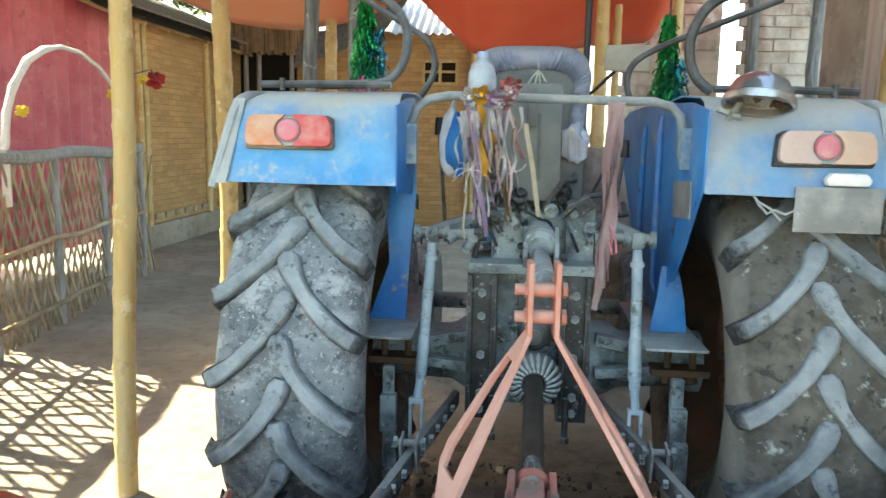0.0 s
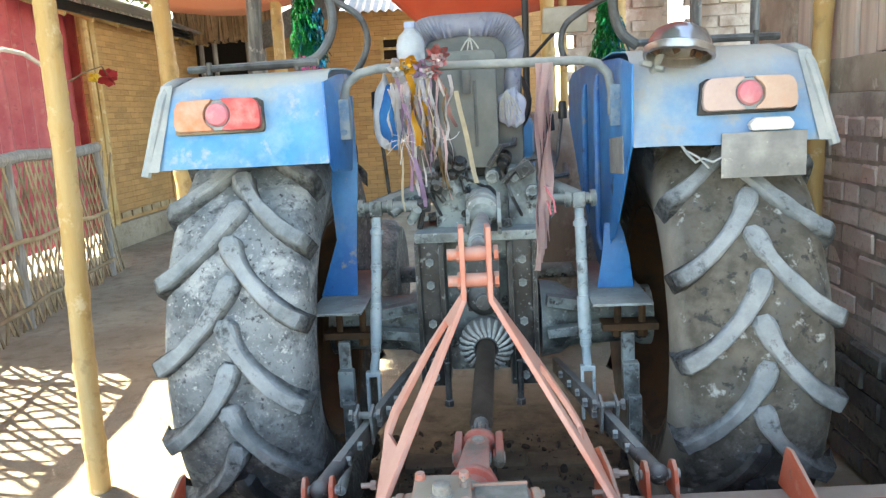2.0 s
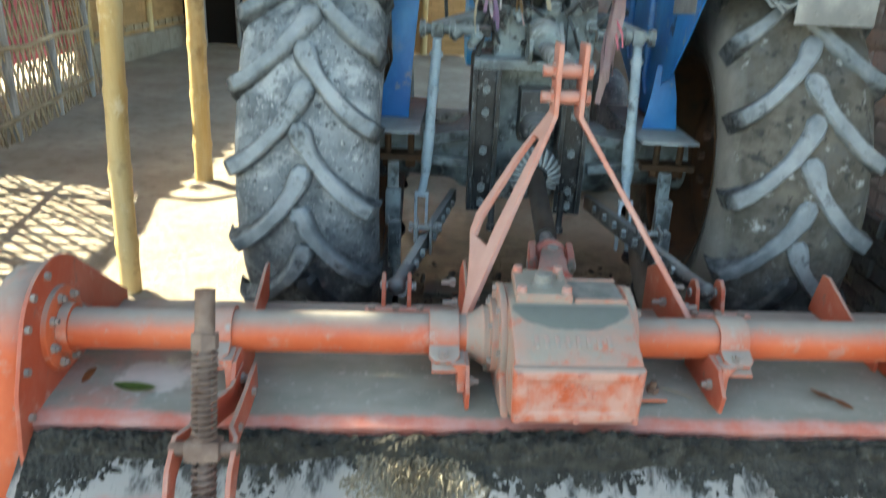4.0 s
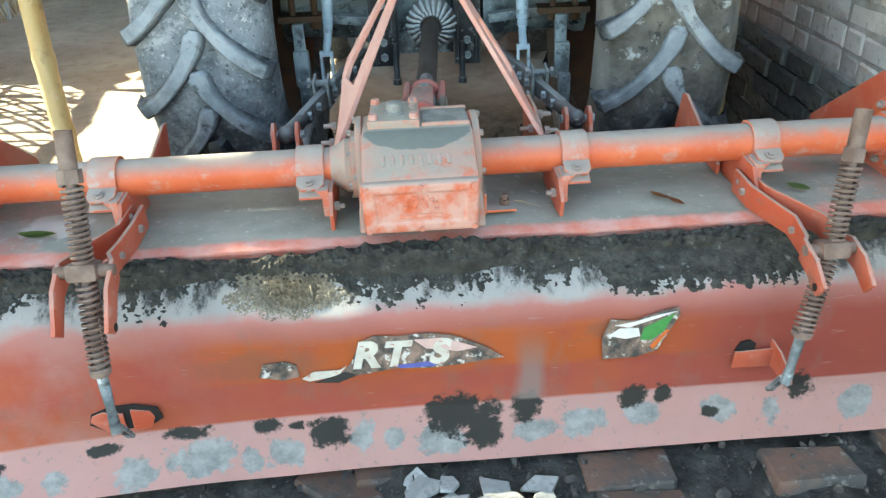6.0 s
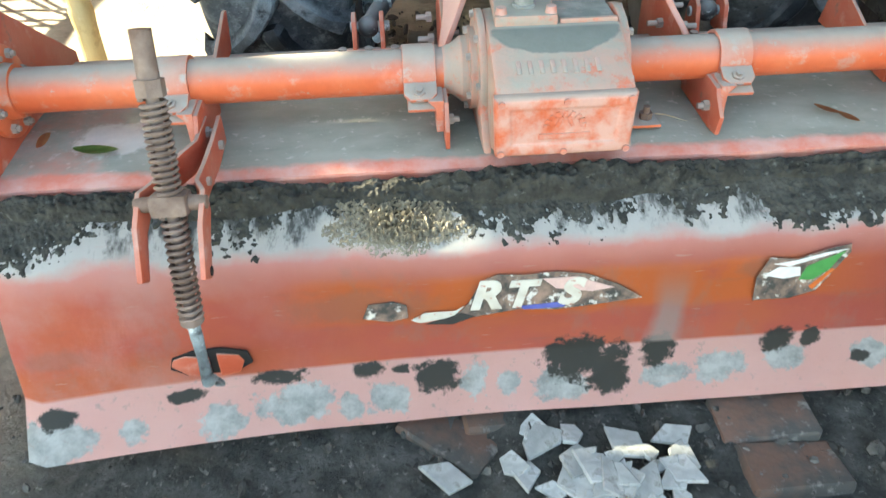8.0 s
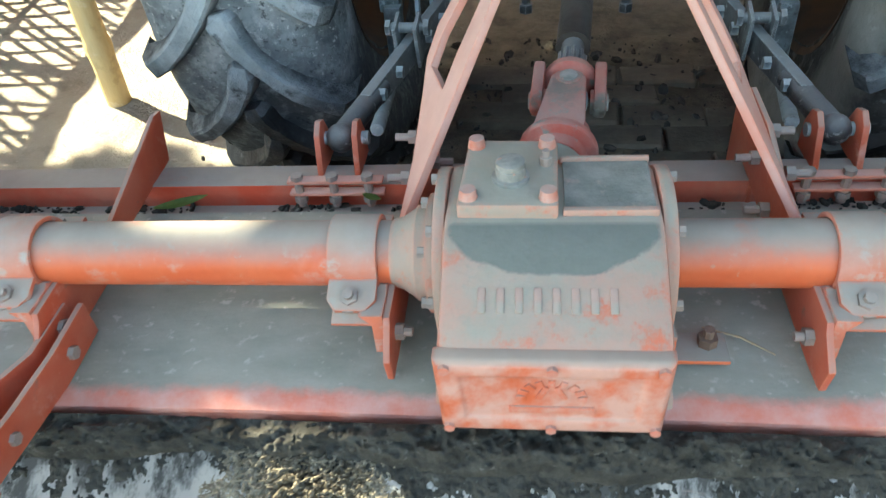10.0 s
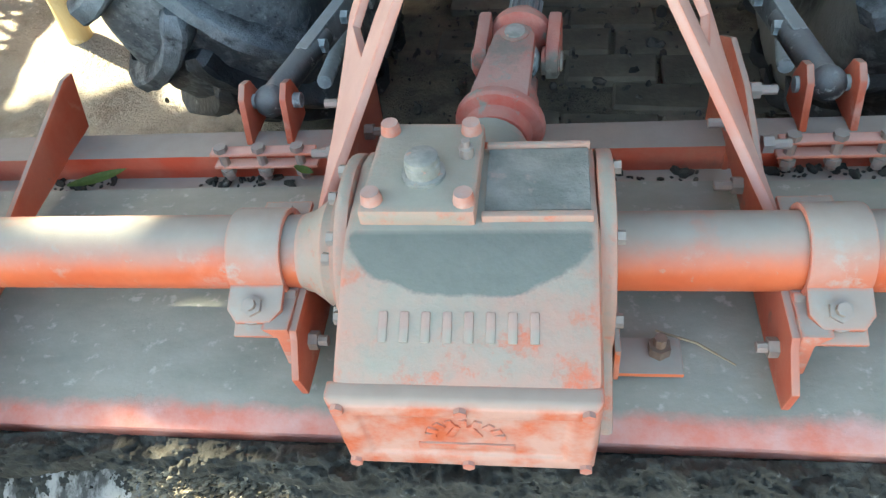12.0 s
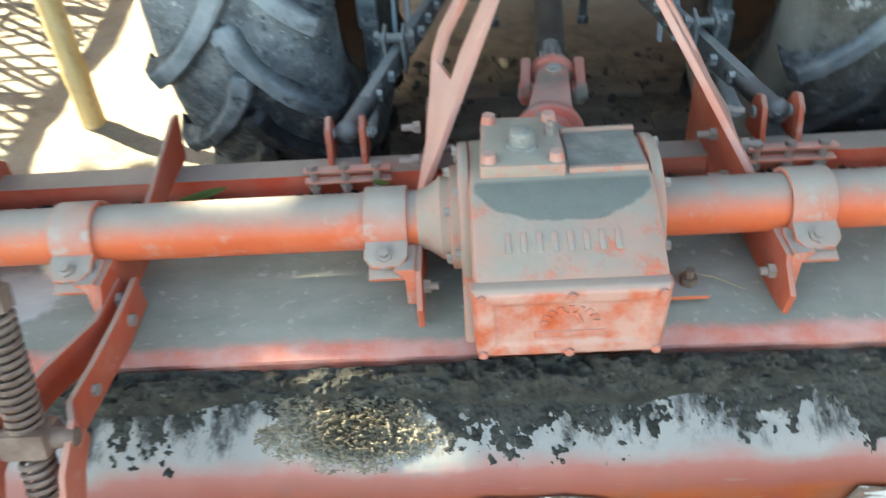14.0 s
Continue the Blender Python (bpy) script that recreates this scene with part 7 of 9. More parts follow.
# cross bar between the fenders
BARBLUE = surface("bracket_blue", (0.10, 0.20, 0.32), (0.27, 0.33, 0.36), 20.0, rough=0.6, grain=(120, 0.2))
BARGREY = surface("bar_paint", (0.17, 0.20, 0.21), (0.30, 0.33, 0.33), 14.0, rough=0.5, grain=(120, 0.1), dust=(0.42, 0.42, 0.39), dust_up=(0.1, 0.9), dust_amount=0.8)
bm = bmesh.new()
pts = [(-0.372, -0.36, 1.36), (-0.370, -0.36, 1.42), (-0.355, -0.36, 1.462), (-0.320, -0.36, 1.487), (-0.27, -0.36, 1.497), (0.0, -0.36, 1.492), (0.28, -0.36, 1.488), (0.325, -0.36, 1.476), (0.350, -0.36, 1.45), (0.36, -0.36, 1.40), (0.36, -0.36, 1.34)]
pipe(bm, pts, 0.0125, 12)
bar = part("cross_bar", bm, BARGREY, TRACTOR, "grey dusty tube between the fenders")
for s in (-1, 1):
    bm = bmesh.new()
    box(bm, (0.034, 0.026, 0.11), (s * 0.370, -0.365, 1.365))
    for dz in (-0.035, 0.025):
        nut(bm, (s * 0.370, -0.379, 1.365 + dz), (0, -1, 0), 0.009, 0.008)
    part("bar_bracket", bm, BARBLUE, bar, bevel=0.004)

# loops of black tube standing on the fenders
def loop(points, r, parent, label=""):
    bm = bmesh.new()
    P = [Vector(p) for p in points]
    smooth = []
    for i in range(len(P) - 1):
        p0, p1, p2, p3 = P[max(i - 1, 0)], P[i], P[i + 1], P[min(i + 2, len(P) - 1)]
        for k in range(6):
            t = k / 6
            smooth.append(0.5 * ((2 * p1) + (p2 - p0) * t + (2 * p0 - 5 * p1 + 4 * p2 - p3) * t * t + (3 * p1 - p0 - 3 * p2 + p3) * t ** 3))
    smooth.append(P[-1])
    pipe(bm, smooth, r, 10)
    return part("tube_loop", bm, BLACKTUBE, parent, label)


loop([(-0.62, -0.38, 1.520), (-0.50, -0.385, 1.522), (-0.44, -0.38, 1.53), (-0.40, -0.37, 1.57), (-0.385, -0.35, 1.63), (-0.40, -0.33, 1.70), (-0.45, -0.30, 1.755), (-0.55, -0.28, 1.80), (-0.62, -0.26, 1.86)], 0.0125, fl)
loop([(-0.40, 0.05, 1.515), (-0.37, 0.05, 1.56), (-0.355, 0.05, 1.62), (-0.38, 0.05, 1.69), (-0.46, 0.05, 1.745), (-0.58, 0.05, 1.82), (-0.66, 0.05, 1.92)], 0.0105, fl)
loop([(0.44, -0.30, 1.52), (0.395, -0.30, 1.56), (0.375, -0.30, 1.63), (0.39, -0.30, 1.70), (0.44, -0.30, 1.76), (0.55, -0.30, 1.80), (0.68, -0.30, 1.85), (0.80, -0.30, 1.92)], 0.0145, fr)
loop([(0.30, 0.15, 1.50), (0.275, 0.15, 1.56), (0.29, 0.15, 1.63), (0.36, 0.15, 1.68), (0.50, 0.15, 1.74), (0.75, 0.15, 1.84)], 0.0105, fr)

SEATPANEL = surface("dusty_panel", (0.155, 0.17, 0.162), (0.235, 0.25, 0.238), 5.0, rough=0.6, grain=(150, 0.05), dust=DUST, dust_amount=0.5)
# seat with its gathered cover
seat = new("seat")
seat.parent = TRACTOR
seat["label"] = "driver's seat with a gathered blue-violet cloth cover"
seat.matrix_basis = pose(-0.042, -0.02, 0)


def arch(hw, z0, top, n=25, power=0.5):
    """Half outline of a rounded seat back: up one side, over and down the other."""
    pts = []
    for k in range(n):
        a = math.pi * k / (n - 1)
        c, s = math.cos(a), math.sin(a)
        pts.append((hw * math.copysign(abs(c) ** power, c), z0 + (top - z0) * abs(s) ** power))
    return pts


bm = bmesh.new()
slab(bm, arch(0.178, 1.30, 1.655) + [(-0.178, 1.16), (0.178, 1.16)], 0.07, pose(0, 0.045, 0, 90, 0, 0))
part("backrest", bm, SEATGREY, seat, "dark grey padded backrest", bevel=0.02)


def seat_cover():
    """Gathered cloth drawn over the top of the backrest: radial folds round an arched opening, ends tucked under."""
    bm = bmesh.new()
    n = 260
    rings = []
    for layer, (hw, top, y, z0) in enumerate(((0.135, 1.598, 0.004, 1.46), (0.142, 1.606, -0.010, 1.46), (0.158, 1.625, -0.020, 1.45), (0.176, 1.648, -0.016, 1.44), (0.190, 1.668, 0.004, 1.43), (0.194, 1.674, 0.040, 1.43), (0.192, 1.672, 0.09, 1.43))):
        ring = []
        for k, (x, z) in enumerate(arch(hw, z0, top, n + 1, 0.42)):
            fold = (0.0045 * math.sin(k * 0.93 + 2.0 * noise.noise((k * 0.05, 0, 0))) + 0.004 * noise.noise((k * 0.11, layer * 0.3, 4))) * (1.0, 1.0, 0.9, 0.6, 0.25, 0.1, 0.0)[layer]
            low = max(0.0, 1.0 - min(k, n - k) / 22)
            ring.append(bm.verts.new((x * (1 - 0.12 * low), y + fold, z - 0.05 * low + fold * 0.5)))
        rings.append(ring)
    for a, b in zip(rings, rings[1:]):
        for i in range(n):
            bm.faces.new((a[i], a[i + 1], b[i + 1], b[i]))
    bmesh.ops.solidify(bm, geom=bm.faces[:], thickness=0.003)
    return bm


CLOTH = surface("seat_cloth", (0.42, 0.47, 0.62), (0.55, 0.58, 0.68), 24.0, (0.4, 0.6), rough=0.85, grain=(180, 0.2), dust=(0.42, 0.44, 0.47), dust_up=(-0.1, 0.8), dust_amount=0.7, patches=(((0.30, 0.34, 0.50), 40.0, 0.58, 0.66),))
part("seat_cover", seat_cover(), CLOTH, seat, "pale blue-violet gathered cloth cover", smooth=60)
bm = bmesh.new()
slab(bm, [(-0.080, 1.195), (0.082, 1.195), (0.092, 1.215), (0.092, 1.535), (0.082, 1.55), (-0.080, 1.55), (-0.090, 1.535), (-0.088, 1.215)], 0.05, pose(0.005, -0.065, 0, 90, 0, 0))
part("back_panel", bm, SEATPANEL, seat, "grey upright panel", bevel=0.008)
bm = bmesh.new()
slab(bm, [(-0.020, 1.42), (0.006, 1.42), (0.006, 1.535), (-0.020, 1.535)], 0.012, pose(0.012, -0.115, 0, 90, 0, 0))
box(bm, (0.010, 0.006, 0.20), (0.030, -0.093, 1.36))
part("panel_rib", bm, SEATGREY, seat, bevel=0.003)
bm = bmesh.new()
box(bm, (0.34, 0.30, 0.10), (0.02, 0.26, 1.16))
part("cushion", bm, SEATGREY, seat, bevel=0.03)
CLOTHWHITE = plain("pale_cord", (0.55, 0.55, 0.50), 0.8)
for k, (dx, dz) in enumerate(((-0.030, -0.040), (-0.012, -0.055), (0.008, -0.050), (0.026, -0.035), (0.0, 0.026))):
    bm = bmesh.new()
    pipe(bm, [(0.020, -0.028, 1.592), (0.020 + dx * 0.5, -0.040, 1.592 + dz * 0.4), (0.020 + dx, -0.034, 1.592 + dz)], 0.0026, 5)
    part("cord", bm, CLOTHWHITE, seat, "tied pale cord")
for k in range(7):
    a = -0.75 + 0.25 * k
    bm = bmesh.new()
    pipe(bm, [(0.125, -0.05, 1.425), (0.128 + 0.03 * math.sin(a), -0.068, 1.41 - 0.02 * math.cos(a)), (0.135 + 0.05 * math.sin(a), -0.066, 1.41 - 0.075 * math.cos(a))], 0.0022, 5)
    part("cord", bm, CLOTHWHITE, seat, "tied pale cord")
bm = bmesh.new()
vs = bmesh.ops.create_icosphere(bm, subdivisions=4, radius=0.055, matrix=pose(0.140, -0.015, 1.370) @ Matrix.Diagonal((0.75, 0.5, 1.15, 1)))["verts"]
for v in vs:
    v.co += v.normal * (0.010 * noise.noise(v.co * 30) + 0.004 * math.sin(v.co.x * 260))
part("cover_end", bm, CLOTH, seat, "bunched end of the seat cover")

# transmission housing and hydraulic lift
CHANNEL = surface("black_channel", (0.014, 0.016, 0.018), (0.055, 0.062, 0.066), 12.0, (0.46, 0.72), rough=0.42, grain=(120, 0.3), patches=(((0.20, 0.22, 0.225), 26.0, 0.60, 0.68), ((0.30, 0.33, 0.335), 70.0, 0.62, 0.68)))
worn_edges(CHANNEL, 0.004, (0.27, 0.30, 0.31), 0.7)
house = new("rear_housing")
house.parent = TRACTOR
house["label"] = "greasy grey cast rear housing under dust"
bm = bmesh.new()
box(bm, (0.36, 0.50, 0.44), (-0.03, 0.12, 0.765))
part("casting", bm, STEEL, house, bevel=0.02)
for x in (-0.168, 0.108):
    bm = bmesh.new()
    box(bm, (0.090, 0.10, 0.455), (x, -0.195, 0.765))
    p = part("side_channel", bm, CHANNEL, house, "black greasy channel", bevel=0.006)
    bm = bmesh.new()
    box(bm, (0.014, 0.022, 0.44), (x - 0.036, -0.252, 0.765))
    box(bm, (0.014, 0.022, 0.44), (x + 0.036, -0.252, 0.765))
    part("channel_edge", bm, CHANNEL, house, bevel=0.003)
    bm = bmesh.new()
    for z in (0.93, 0.86, 0.74, 0.62, 0.57):
        nut(bm, (x, -0.245, z), (0, -1, 0), 0.013, 0.012)
    part("bolts", bm, STEEL, house)
bm = bmesh.new()
slab(bm, [(-0.21, -0.10), (0.16, -0.10), (0.16, 0.16), (-0.21, 0.16)], 0.030, pose(0, -0.15, 1.003))
part("top_plate", bm, STEEL, house, "flat plate grey with dust", bevel=0.006)
bm = bmesh.new()
box(bm, (0.10, 0.18, 0.17), (-0.10, -0.05, 1.09))
box(bm, (0.16, 0.20, 0.14), (0.02, -0.03, 1.09))
box(bm, (0.09, 0.18, 0.19), (0.12, -0.06, 1.10))
box(bm, (0.34, 0.12, 0.06), (-0.01, 0.08, 1.17))
lift = part("lift_cover", bm, STEEL, house, "grey cast lift cover", bevel=0.014)
for x, z, r in ((-0.05, 1.16, 0.026), (0.03, 1.17, 0.030), (0.10, 1.165, 0.024), (-0.12, 1.15, 0.02), (0.15, 1.12, 0.03), (-0.02, 1.11, 0.035)):
    bm = bmesh.new()
    rod(bm, (x, -0.165, z), (x, -0.02, z), r * 0.7, r * 0.9, sides=16)
    nut(bm, (x, -0.165, z), (0, -1, 0), r * 0.45, 0.010)
    part("valve", bm, STEEL, house, bevel=0.003)
for x0, z0, x1, z1 in ((0.06, 1.15, 0.20, 1.22), (-0.06, 1.18, -0.16, 1.25), (0.14, 1.10, 0.26, 1.16), (-0.12, 1.10, -0.2, 1.16), (0.02, 1.20, 0.10, 1.26), (-0.20, 1.02, -0.15, 1.18), (0.19, 1.0, 0.22, 1.2)):
    bm = bmesh.new()
    pipe(bm, [(x0, -0.16, z0), ((x0 + x1) / 2, -0.17, (z0 + z1) / 2 + 0.03), (x1, -0.10, z1), (x1 + 0.01, 0.05, z1 + 0.02)], 0.009, 8)
    part("hydraulic_pipe", bm, DARK, house)
# fittings crowded about the lift cover
rnd = random.Random(31)
for k in range(26):
    x, y, z = rnd.uniform(-0.24, 0.24), rnd.uniform(-0.20, -0.08), rnd.uniform(1.02, 1.24)
    bm = bmesh.new()
    w = rnd.uniform(0.014, 0.034)
    if k % 3 == 0:
        rod(bm, (x, y, z), (x + rnd.uniform(-0.06, 0.06), y - 0.03, z + rnd.uniform(-0.04, 0.04)), w * 0.55, sides=10)
    elif k % 3 == 1:
        box(bm, (w * 1.5, w, w * 1.2), (x, y, z), (rnd.uniform(-30, 30), rnd.uniform(-30, 30), 0))
    else:
        lathe(bm, [(w * 0.6, 0), (w * 0.75, w * 0.3), (w * 0.75, w), (w * 0.4, w * 1.1), (w * 0.4, w * 1.8)], pose(x, y, z, 90 + rnd.uniform(-30, 30), rnd.uniform(-30, 30), 0), 12)
    nut(bm, (x, y - 0.012, z), (0, -1, 0), w * 0.4, 0.01)
    part("fitting", bm, (STEEL, DARK, CHANNEL)[k % 3], house, bevel=0.003)
for k in range(7):
    a = (rnd.uniform(-0.22, 0.22), -0.14, rnd.uniform(1.03, 1.15))
    b = (a[0] + rnd.uniform(-0.12, 0.12), -0.10, a[2] + rnd.uniform(0.05, 0.20))
    bm = bmesh.new()
    pipe(bm, [a, ((a[0] + b[0]) / 2 + rnd.uniform(-0.04, 0.04), -0.20, (a[2] + b[2]) / 2), b], 0.005, 7)
    part("hose", bm, BLACKTUBE if k % 2 else DARK, house)
# top link bracket with its spring drum
for s in (-1, 1):
    bm = bmesh.new()
    side_plate(bm, 0.0 + s * 0.045, [(-0.16, 1.01), (-0.16, 1.12), (-0.22, 1.13), (-0.29, 1.09), (-0.30, 1.05), (-0.27, 1.01)], 0.012)
    part("link_bracket", bm, STEEL, house, bevel=0.004)
bm = bmesh.new()
lathe(bm, [(0.035, 0.0), (0.048, 0.012), (0.050, 0.03), (0.043, 0.035), (0.050, 0.04), (0.050, 0.06), (0.040, 0.065), (0.038, 0.10)], pose(-0.005, -0.29, 1.075, -70, 0, 0), 24)
part("spring_drum", bm, STEEL, house)
# top link from the tractor to the mast
bm = bmesh.new()
a, b = Vector((-0.005, -0.27, 1.06)), TR_AT.inverted() @ (ROT.matrix_world @ Vector((0.043, 0.405, 1.075)))
rod(bm, a, a.lerp(b, 0.25), 0.020)
rod(bm, a.lerp(b, 0.25), a.lerp(b, 0.8), 0.026)
rod(bm, a.lerp(b, 0.8), b, 0.018)
part("top_link", bm, STEEL, TRACTOR, "dusty steel top link", bevel=0.002)

# axle housings and foot plates
for s in (-1, 1):
    bm = bmesh.new()
    lathe(bm, [(0.13, 0.0), (0.12, 0.06), (0.095, 0.10), (0.085, 0.30), (0.10, 0.33), (0.10, 0.36)], Matrix.Translation((s * 0.17, 0.02, RZ)) @ Matrix(((0, 0, s, 0), (0, 1, 0, 0), (-s, 0, 0, 0), (0, 0, 0, 1))), 24)
    ax = part("axle_housing", bm, STEEL, TRACTOR)
    bm = bmesh.new()
    slab(bm, [(0.30, -0.36), (0.47, -0.36), (0.47, 0.25), (0.30, 0.25)] if s > 0 else [(-0.525, -0.36), (-0.365, -0.36), (-0.365, 0.25), (-0.525, 0.25)], 0.008, pose(0, 0, 0.808))
    part("foot_plate", bm, STEEL, TRACTOR, "dusty steel foot plate", bevel=0.002)
    bm = bmesh.new()
    for x in (0.40, 0.475):
        rod(bm, (s * x, -0.16, 0.66), (s * x, -0.16, 0.803), 0.011, sides=8)
        nut(bm, (s * x, -0.16, 0.655), (0, 0, 1), 0.018, 0.02)
    box(bm, (0.17, 0.08, 0.020), (s * 0.435, -0.15, 0.690))
    part("u_bolt", bm, RIM, ax, "rusty clamp bolts")
    bm = bmesh.new()
    box(bm, (0.17, 0.05, 0.035), (s * 0.27, -0.10, 0.75), (0, s * 10, 0))
    box(bm, (0.17, 0.05, 0.030), (s * 0.27, -0.12, 0.67), (0, -s * 6, 0))
    part("brace", bm, STEEL, ax, bevel=0.004)

# lift arms, lift rods, lower links
bm = bmesh.new()
for x0, x1, rings in ((-0.38, -0.20, (-0.37, -0.28)), (0.16, 0.335, (0.25, 0.325))):
    bm = bmesh.new()
    rod(bm, (x0, -0.20, 1.097), (x1, -0.20, 1.097), 0.017)
    for x in rings:
        rod(bm, (x - 0.008, -0.20, 1.097), (x + 0.008, -0.20, 1.097), 0.026)
    part("rocker_shaft", bm, STEEL, TRACTOR)
for s, x, ex in ((-1, -0.325, -0.355), (1, 0.283, 0.290)):
    bm = bmesh.new()
    pipe(bm, [(s * 0.10, 0.02, 1.12), (s * 0.19, -0.06, 1.13), (x, -0.20, 1.10)], [0.03, 0.028, 0.022], 10)
    part("lift_arm", bm, STEEL, TRACTOR, bevel=0)
    lr = new("lift_rod")
    lr.parent = TRACTOR
    lr["label"] = "blue-grey lift rod with a turnbuckle fork"
    bm = bmesh.new()
    rod(bm, (x, -0.215, 1.07), (x, -0.22, 1.02), 0.014)
    rod(bm, (x, -0.22, 1.04), (x + (ex - x) * 0.7, -0.27, 0.66), 0.0160)
    for k0, k1, rr in ((0.02, 0.06, 0.0215), (0.30, 0.33, 0.0185), (0.60, 0.93, 0.0205), (0.95, 0.99, 0.018)):
        p0, p1 = Vector((x, -0.22, 1.04)), Vector((x + (ex - x) * 0.7, -0.27, 0.66))
        rod(bm, p0.lerp(p1, k0), p0.lerp(p1, k1), rr if s > 0 or k0 < 0.5 else rr * 0.9, sides=10)
    part("barrel", bm, LINKGREY, lr, bevel=0.004)
    bm = bmesh.new()
    box(bm, (0.040, 0.02, 0.05), (x, -0.213, 1.095))
    part("eye", bm, STEEL, lr, bevel=0.01)
    bm = bmesh.new()
    rod(bm, (x + (ex - x) * 0.7, -0.27, 0.66), (ex, -0.285, 0.60), 0.013)
    for d in (-0.017, 0.017):
        box(bm, (0.009, 0.024, 0.16), (ex + d, -0.295, 0.525), (-6, 0, 0))
    box(bm, (0.044, 0.024, 0.016), (ex, -0.287, 0.600))
    part("fork", bm, LINKGREY, lr, bevel=0.003)
    ear = TR_AT.inverted() @ (ROT.matrix_world @ Vector((-0.332 if s < 0 else 0.419, 0.395, 0.560)))
    start = Vector((s * 0.235 - 0.02, -0.02, 0.52))
    bm = bmesh.new()
    mid = start.lerp(ear, 0.5)
    way = ear - start
    ln = way.length
    turn = way.to_track_quat("X", "Z").to_matrix().to_4x4()
    slab(bm, [(0, -0.026), (ln * 0.4, -0.032), (ln * 0.82, -0.024), (ln * 0.88, 0.020), (ln * 0.4, 0.028), (0, 0.024)], 0.022, Matrix.Translation(start) @ turn @ pose(0, 0, 0, 90, 0, 0))
    ll = part("lower_link", bm, LINKDARK, TRACTOR, "black greasy lower link arm", bevel=0.004)
    bm = bmesh.new()
    e0 = start.lerp(ear, 0.80)
    rod(bm, e0, ear, 0.020)
    bmesh.ops.create_uvsphere(bm, u_segments=16, v_segments=10, radius=0.024, matrix=Matrix.Translation(ear))
    part("ball_end", bm, DARK, ll)
    bm = bmesh.new()
    rod(bm, (ear.x - 0.02, ear.y, ear.z), (ear.x + 0.02, ear.y, ear.z), 0.010)
    for q in (0.45, 0.55):
        c = start.lerp(ear, q)
        nut(bm, c + Vector((-s * 0.012, 0, 0)), (-s, 0, 0), 0.014, 0.014)
    part("pin", bm, STEEL, ll)
    # clevis, bolts and a hanging chain on the link
    bm = bmesh.new()
    c = start.lerp(ear, 0.62)
    for d in (-0.020, 0.020):
        box(bm, (0.008, 0.060, 0.090), c + Vector((d, 0, 0.020)), (12, 0, 0))
    rod(bm, c + Vector((-0.040, 0, 0.045)), c + Vector((0.040, 0, 0.045)), 0.010)
    nut(bm, c + Vector((-0.032, 0, 0.045)), (-1, 0, 0), 0.016, 0.010)
    nut(bm, c + Vector((0.032, 0, 0.045)), (1, 0, 0), 0.016, 0.010)
    part("clevis", bm, LINKDARK, ll, bevel=0.004)
    bm = bmesh.new()
    for q in (0.15, 0.26, 0.36, 0.74, 0.84):
        nut(bm, start.lerp(ear, q) + Vector((-s * 0.012, 0, 0.004)), (-s, 0, 0), 0.012, 0.012)
    part("bolts", bm, STEEL, ll)
    # check links hanging outside
    cl = new("check_link")
    cl.parent = TRACTOR
    bm = bmesh.new()
    xs = -0.452 if s < 0 else 0.42
    box(bm, (0.038, 0.03, 0.10), (xs, -0.22, 0.635), (0, 0, 8))
    box(bm, (0.050, 0.04, 0.12), (xs + 0.004, -0.24, 0.54))
    box(bm, (0.042, 0.036, 0.16), (xs + 0.012, -0.26, 0.42))
    rod(bm, (xs + 0.012, -0.27, 0.36), (ear.x, ear.y + 0.2, 0.45), 0.014)
    part("link_body", bm, STEEL, cl, "dusty check link", bevel=0.008)

# power take-off with its shield and the drawbar frame
bm = bmesh.new()
lathe(bm, [(0.066, 0.0), (0.076, 0.03), (0.078, 0.07), (0.072, 0.095), (0.056, 0.112), (0.034, 0.118), (0.032, 0.10)], pose(-0.008, -0.24, 0.69, 90, 0, 0), 36)
ptog = part("shaft_guard", bm, DARK, TRACTOR, "ribbed bell-shaped shaft guard")
bm = bmesh.new()
pipe(bm, [(0, 0.030, 0.026), (0, 0.008, 0.020), (0.002, -0.006, 0.006), (0.006, -0.010, -0.016)], [0.0045, 0.006, 0.0055, 0.004], 6)
rib0 = part("rib", bm, STEEL, ptog)
for k in range(22):
    a = 2 * math.pi * k / 22
    m = pose(-0.008 + 0.052 * math.cos(a), -0.346, 0.69 + 0.052 * math.sin(a), 0, -math.degrees(a) + 90, 0)
    if k:
        again(rib0, ptog, m)
    else:
        rib0.matrix_basis = m
bm = bmesh.new()
box(bm, (0.10, 0.16, 0.16), (-0.01, -0.16, 0.85))
lathe(bm, [(0.05, 0), (0.05, 0.05), (0.040, 0.062), (0.024, 0.066), (0.024, 0.09)], pose(-0.01, -0.22, 0.815, 90, 0, 0), 20)
part("shaft_cap", bm, DARK, TRACTOR, bevel=0.006)
for x in (-0.13, 0.09):
    bm = bmesh.new()
    rod(bm, (x, -0.26, 0.50), (x, -0.26, 0.62), 0.010)
    nut(bm, (x, -0.26, 0.50), (0, 0, -1), 0.016, 0.02)
    part("hanger", bm, DARK, TRACTOR)

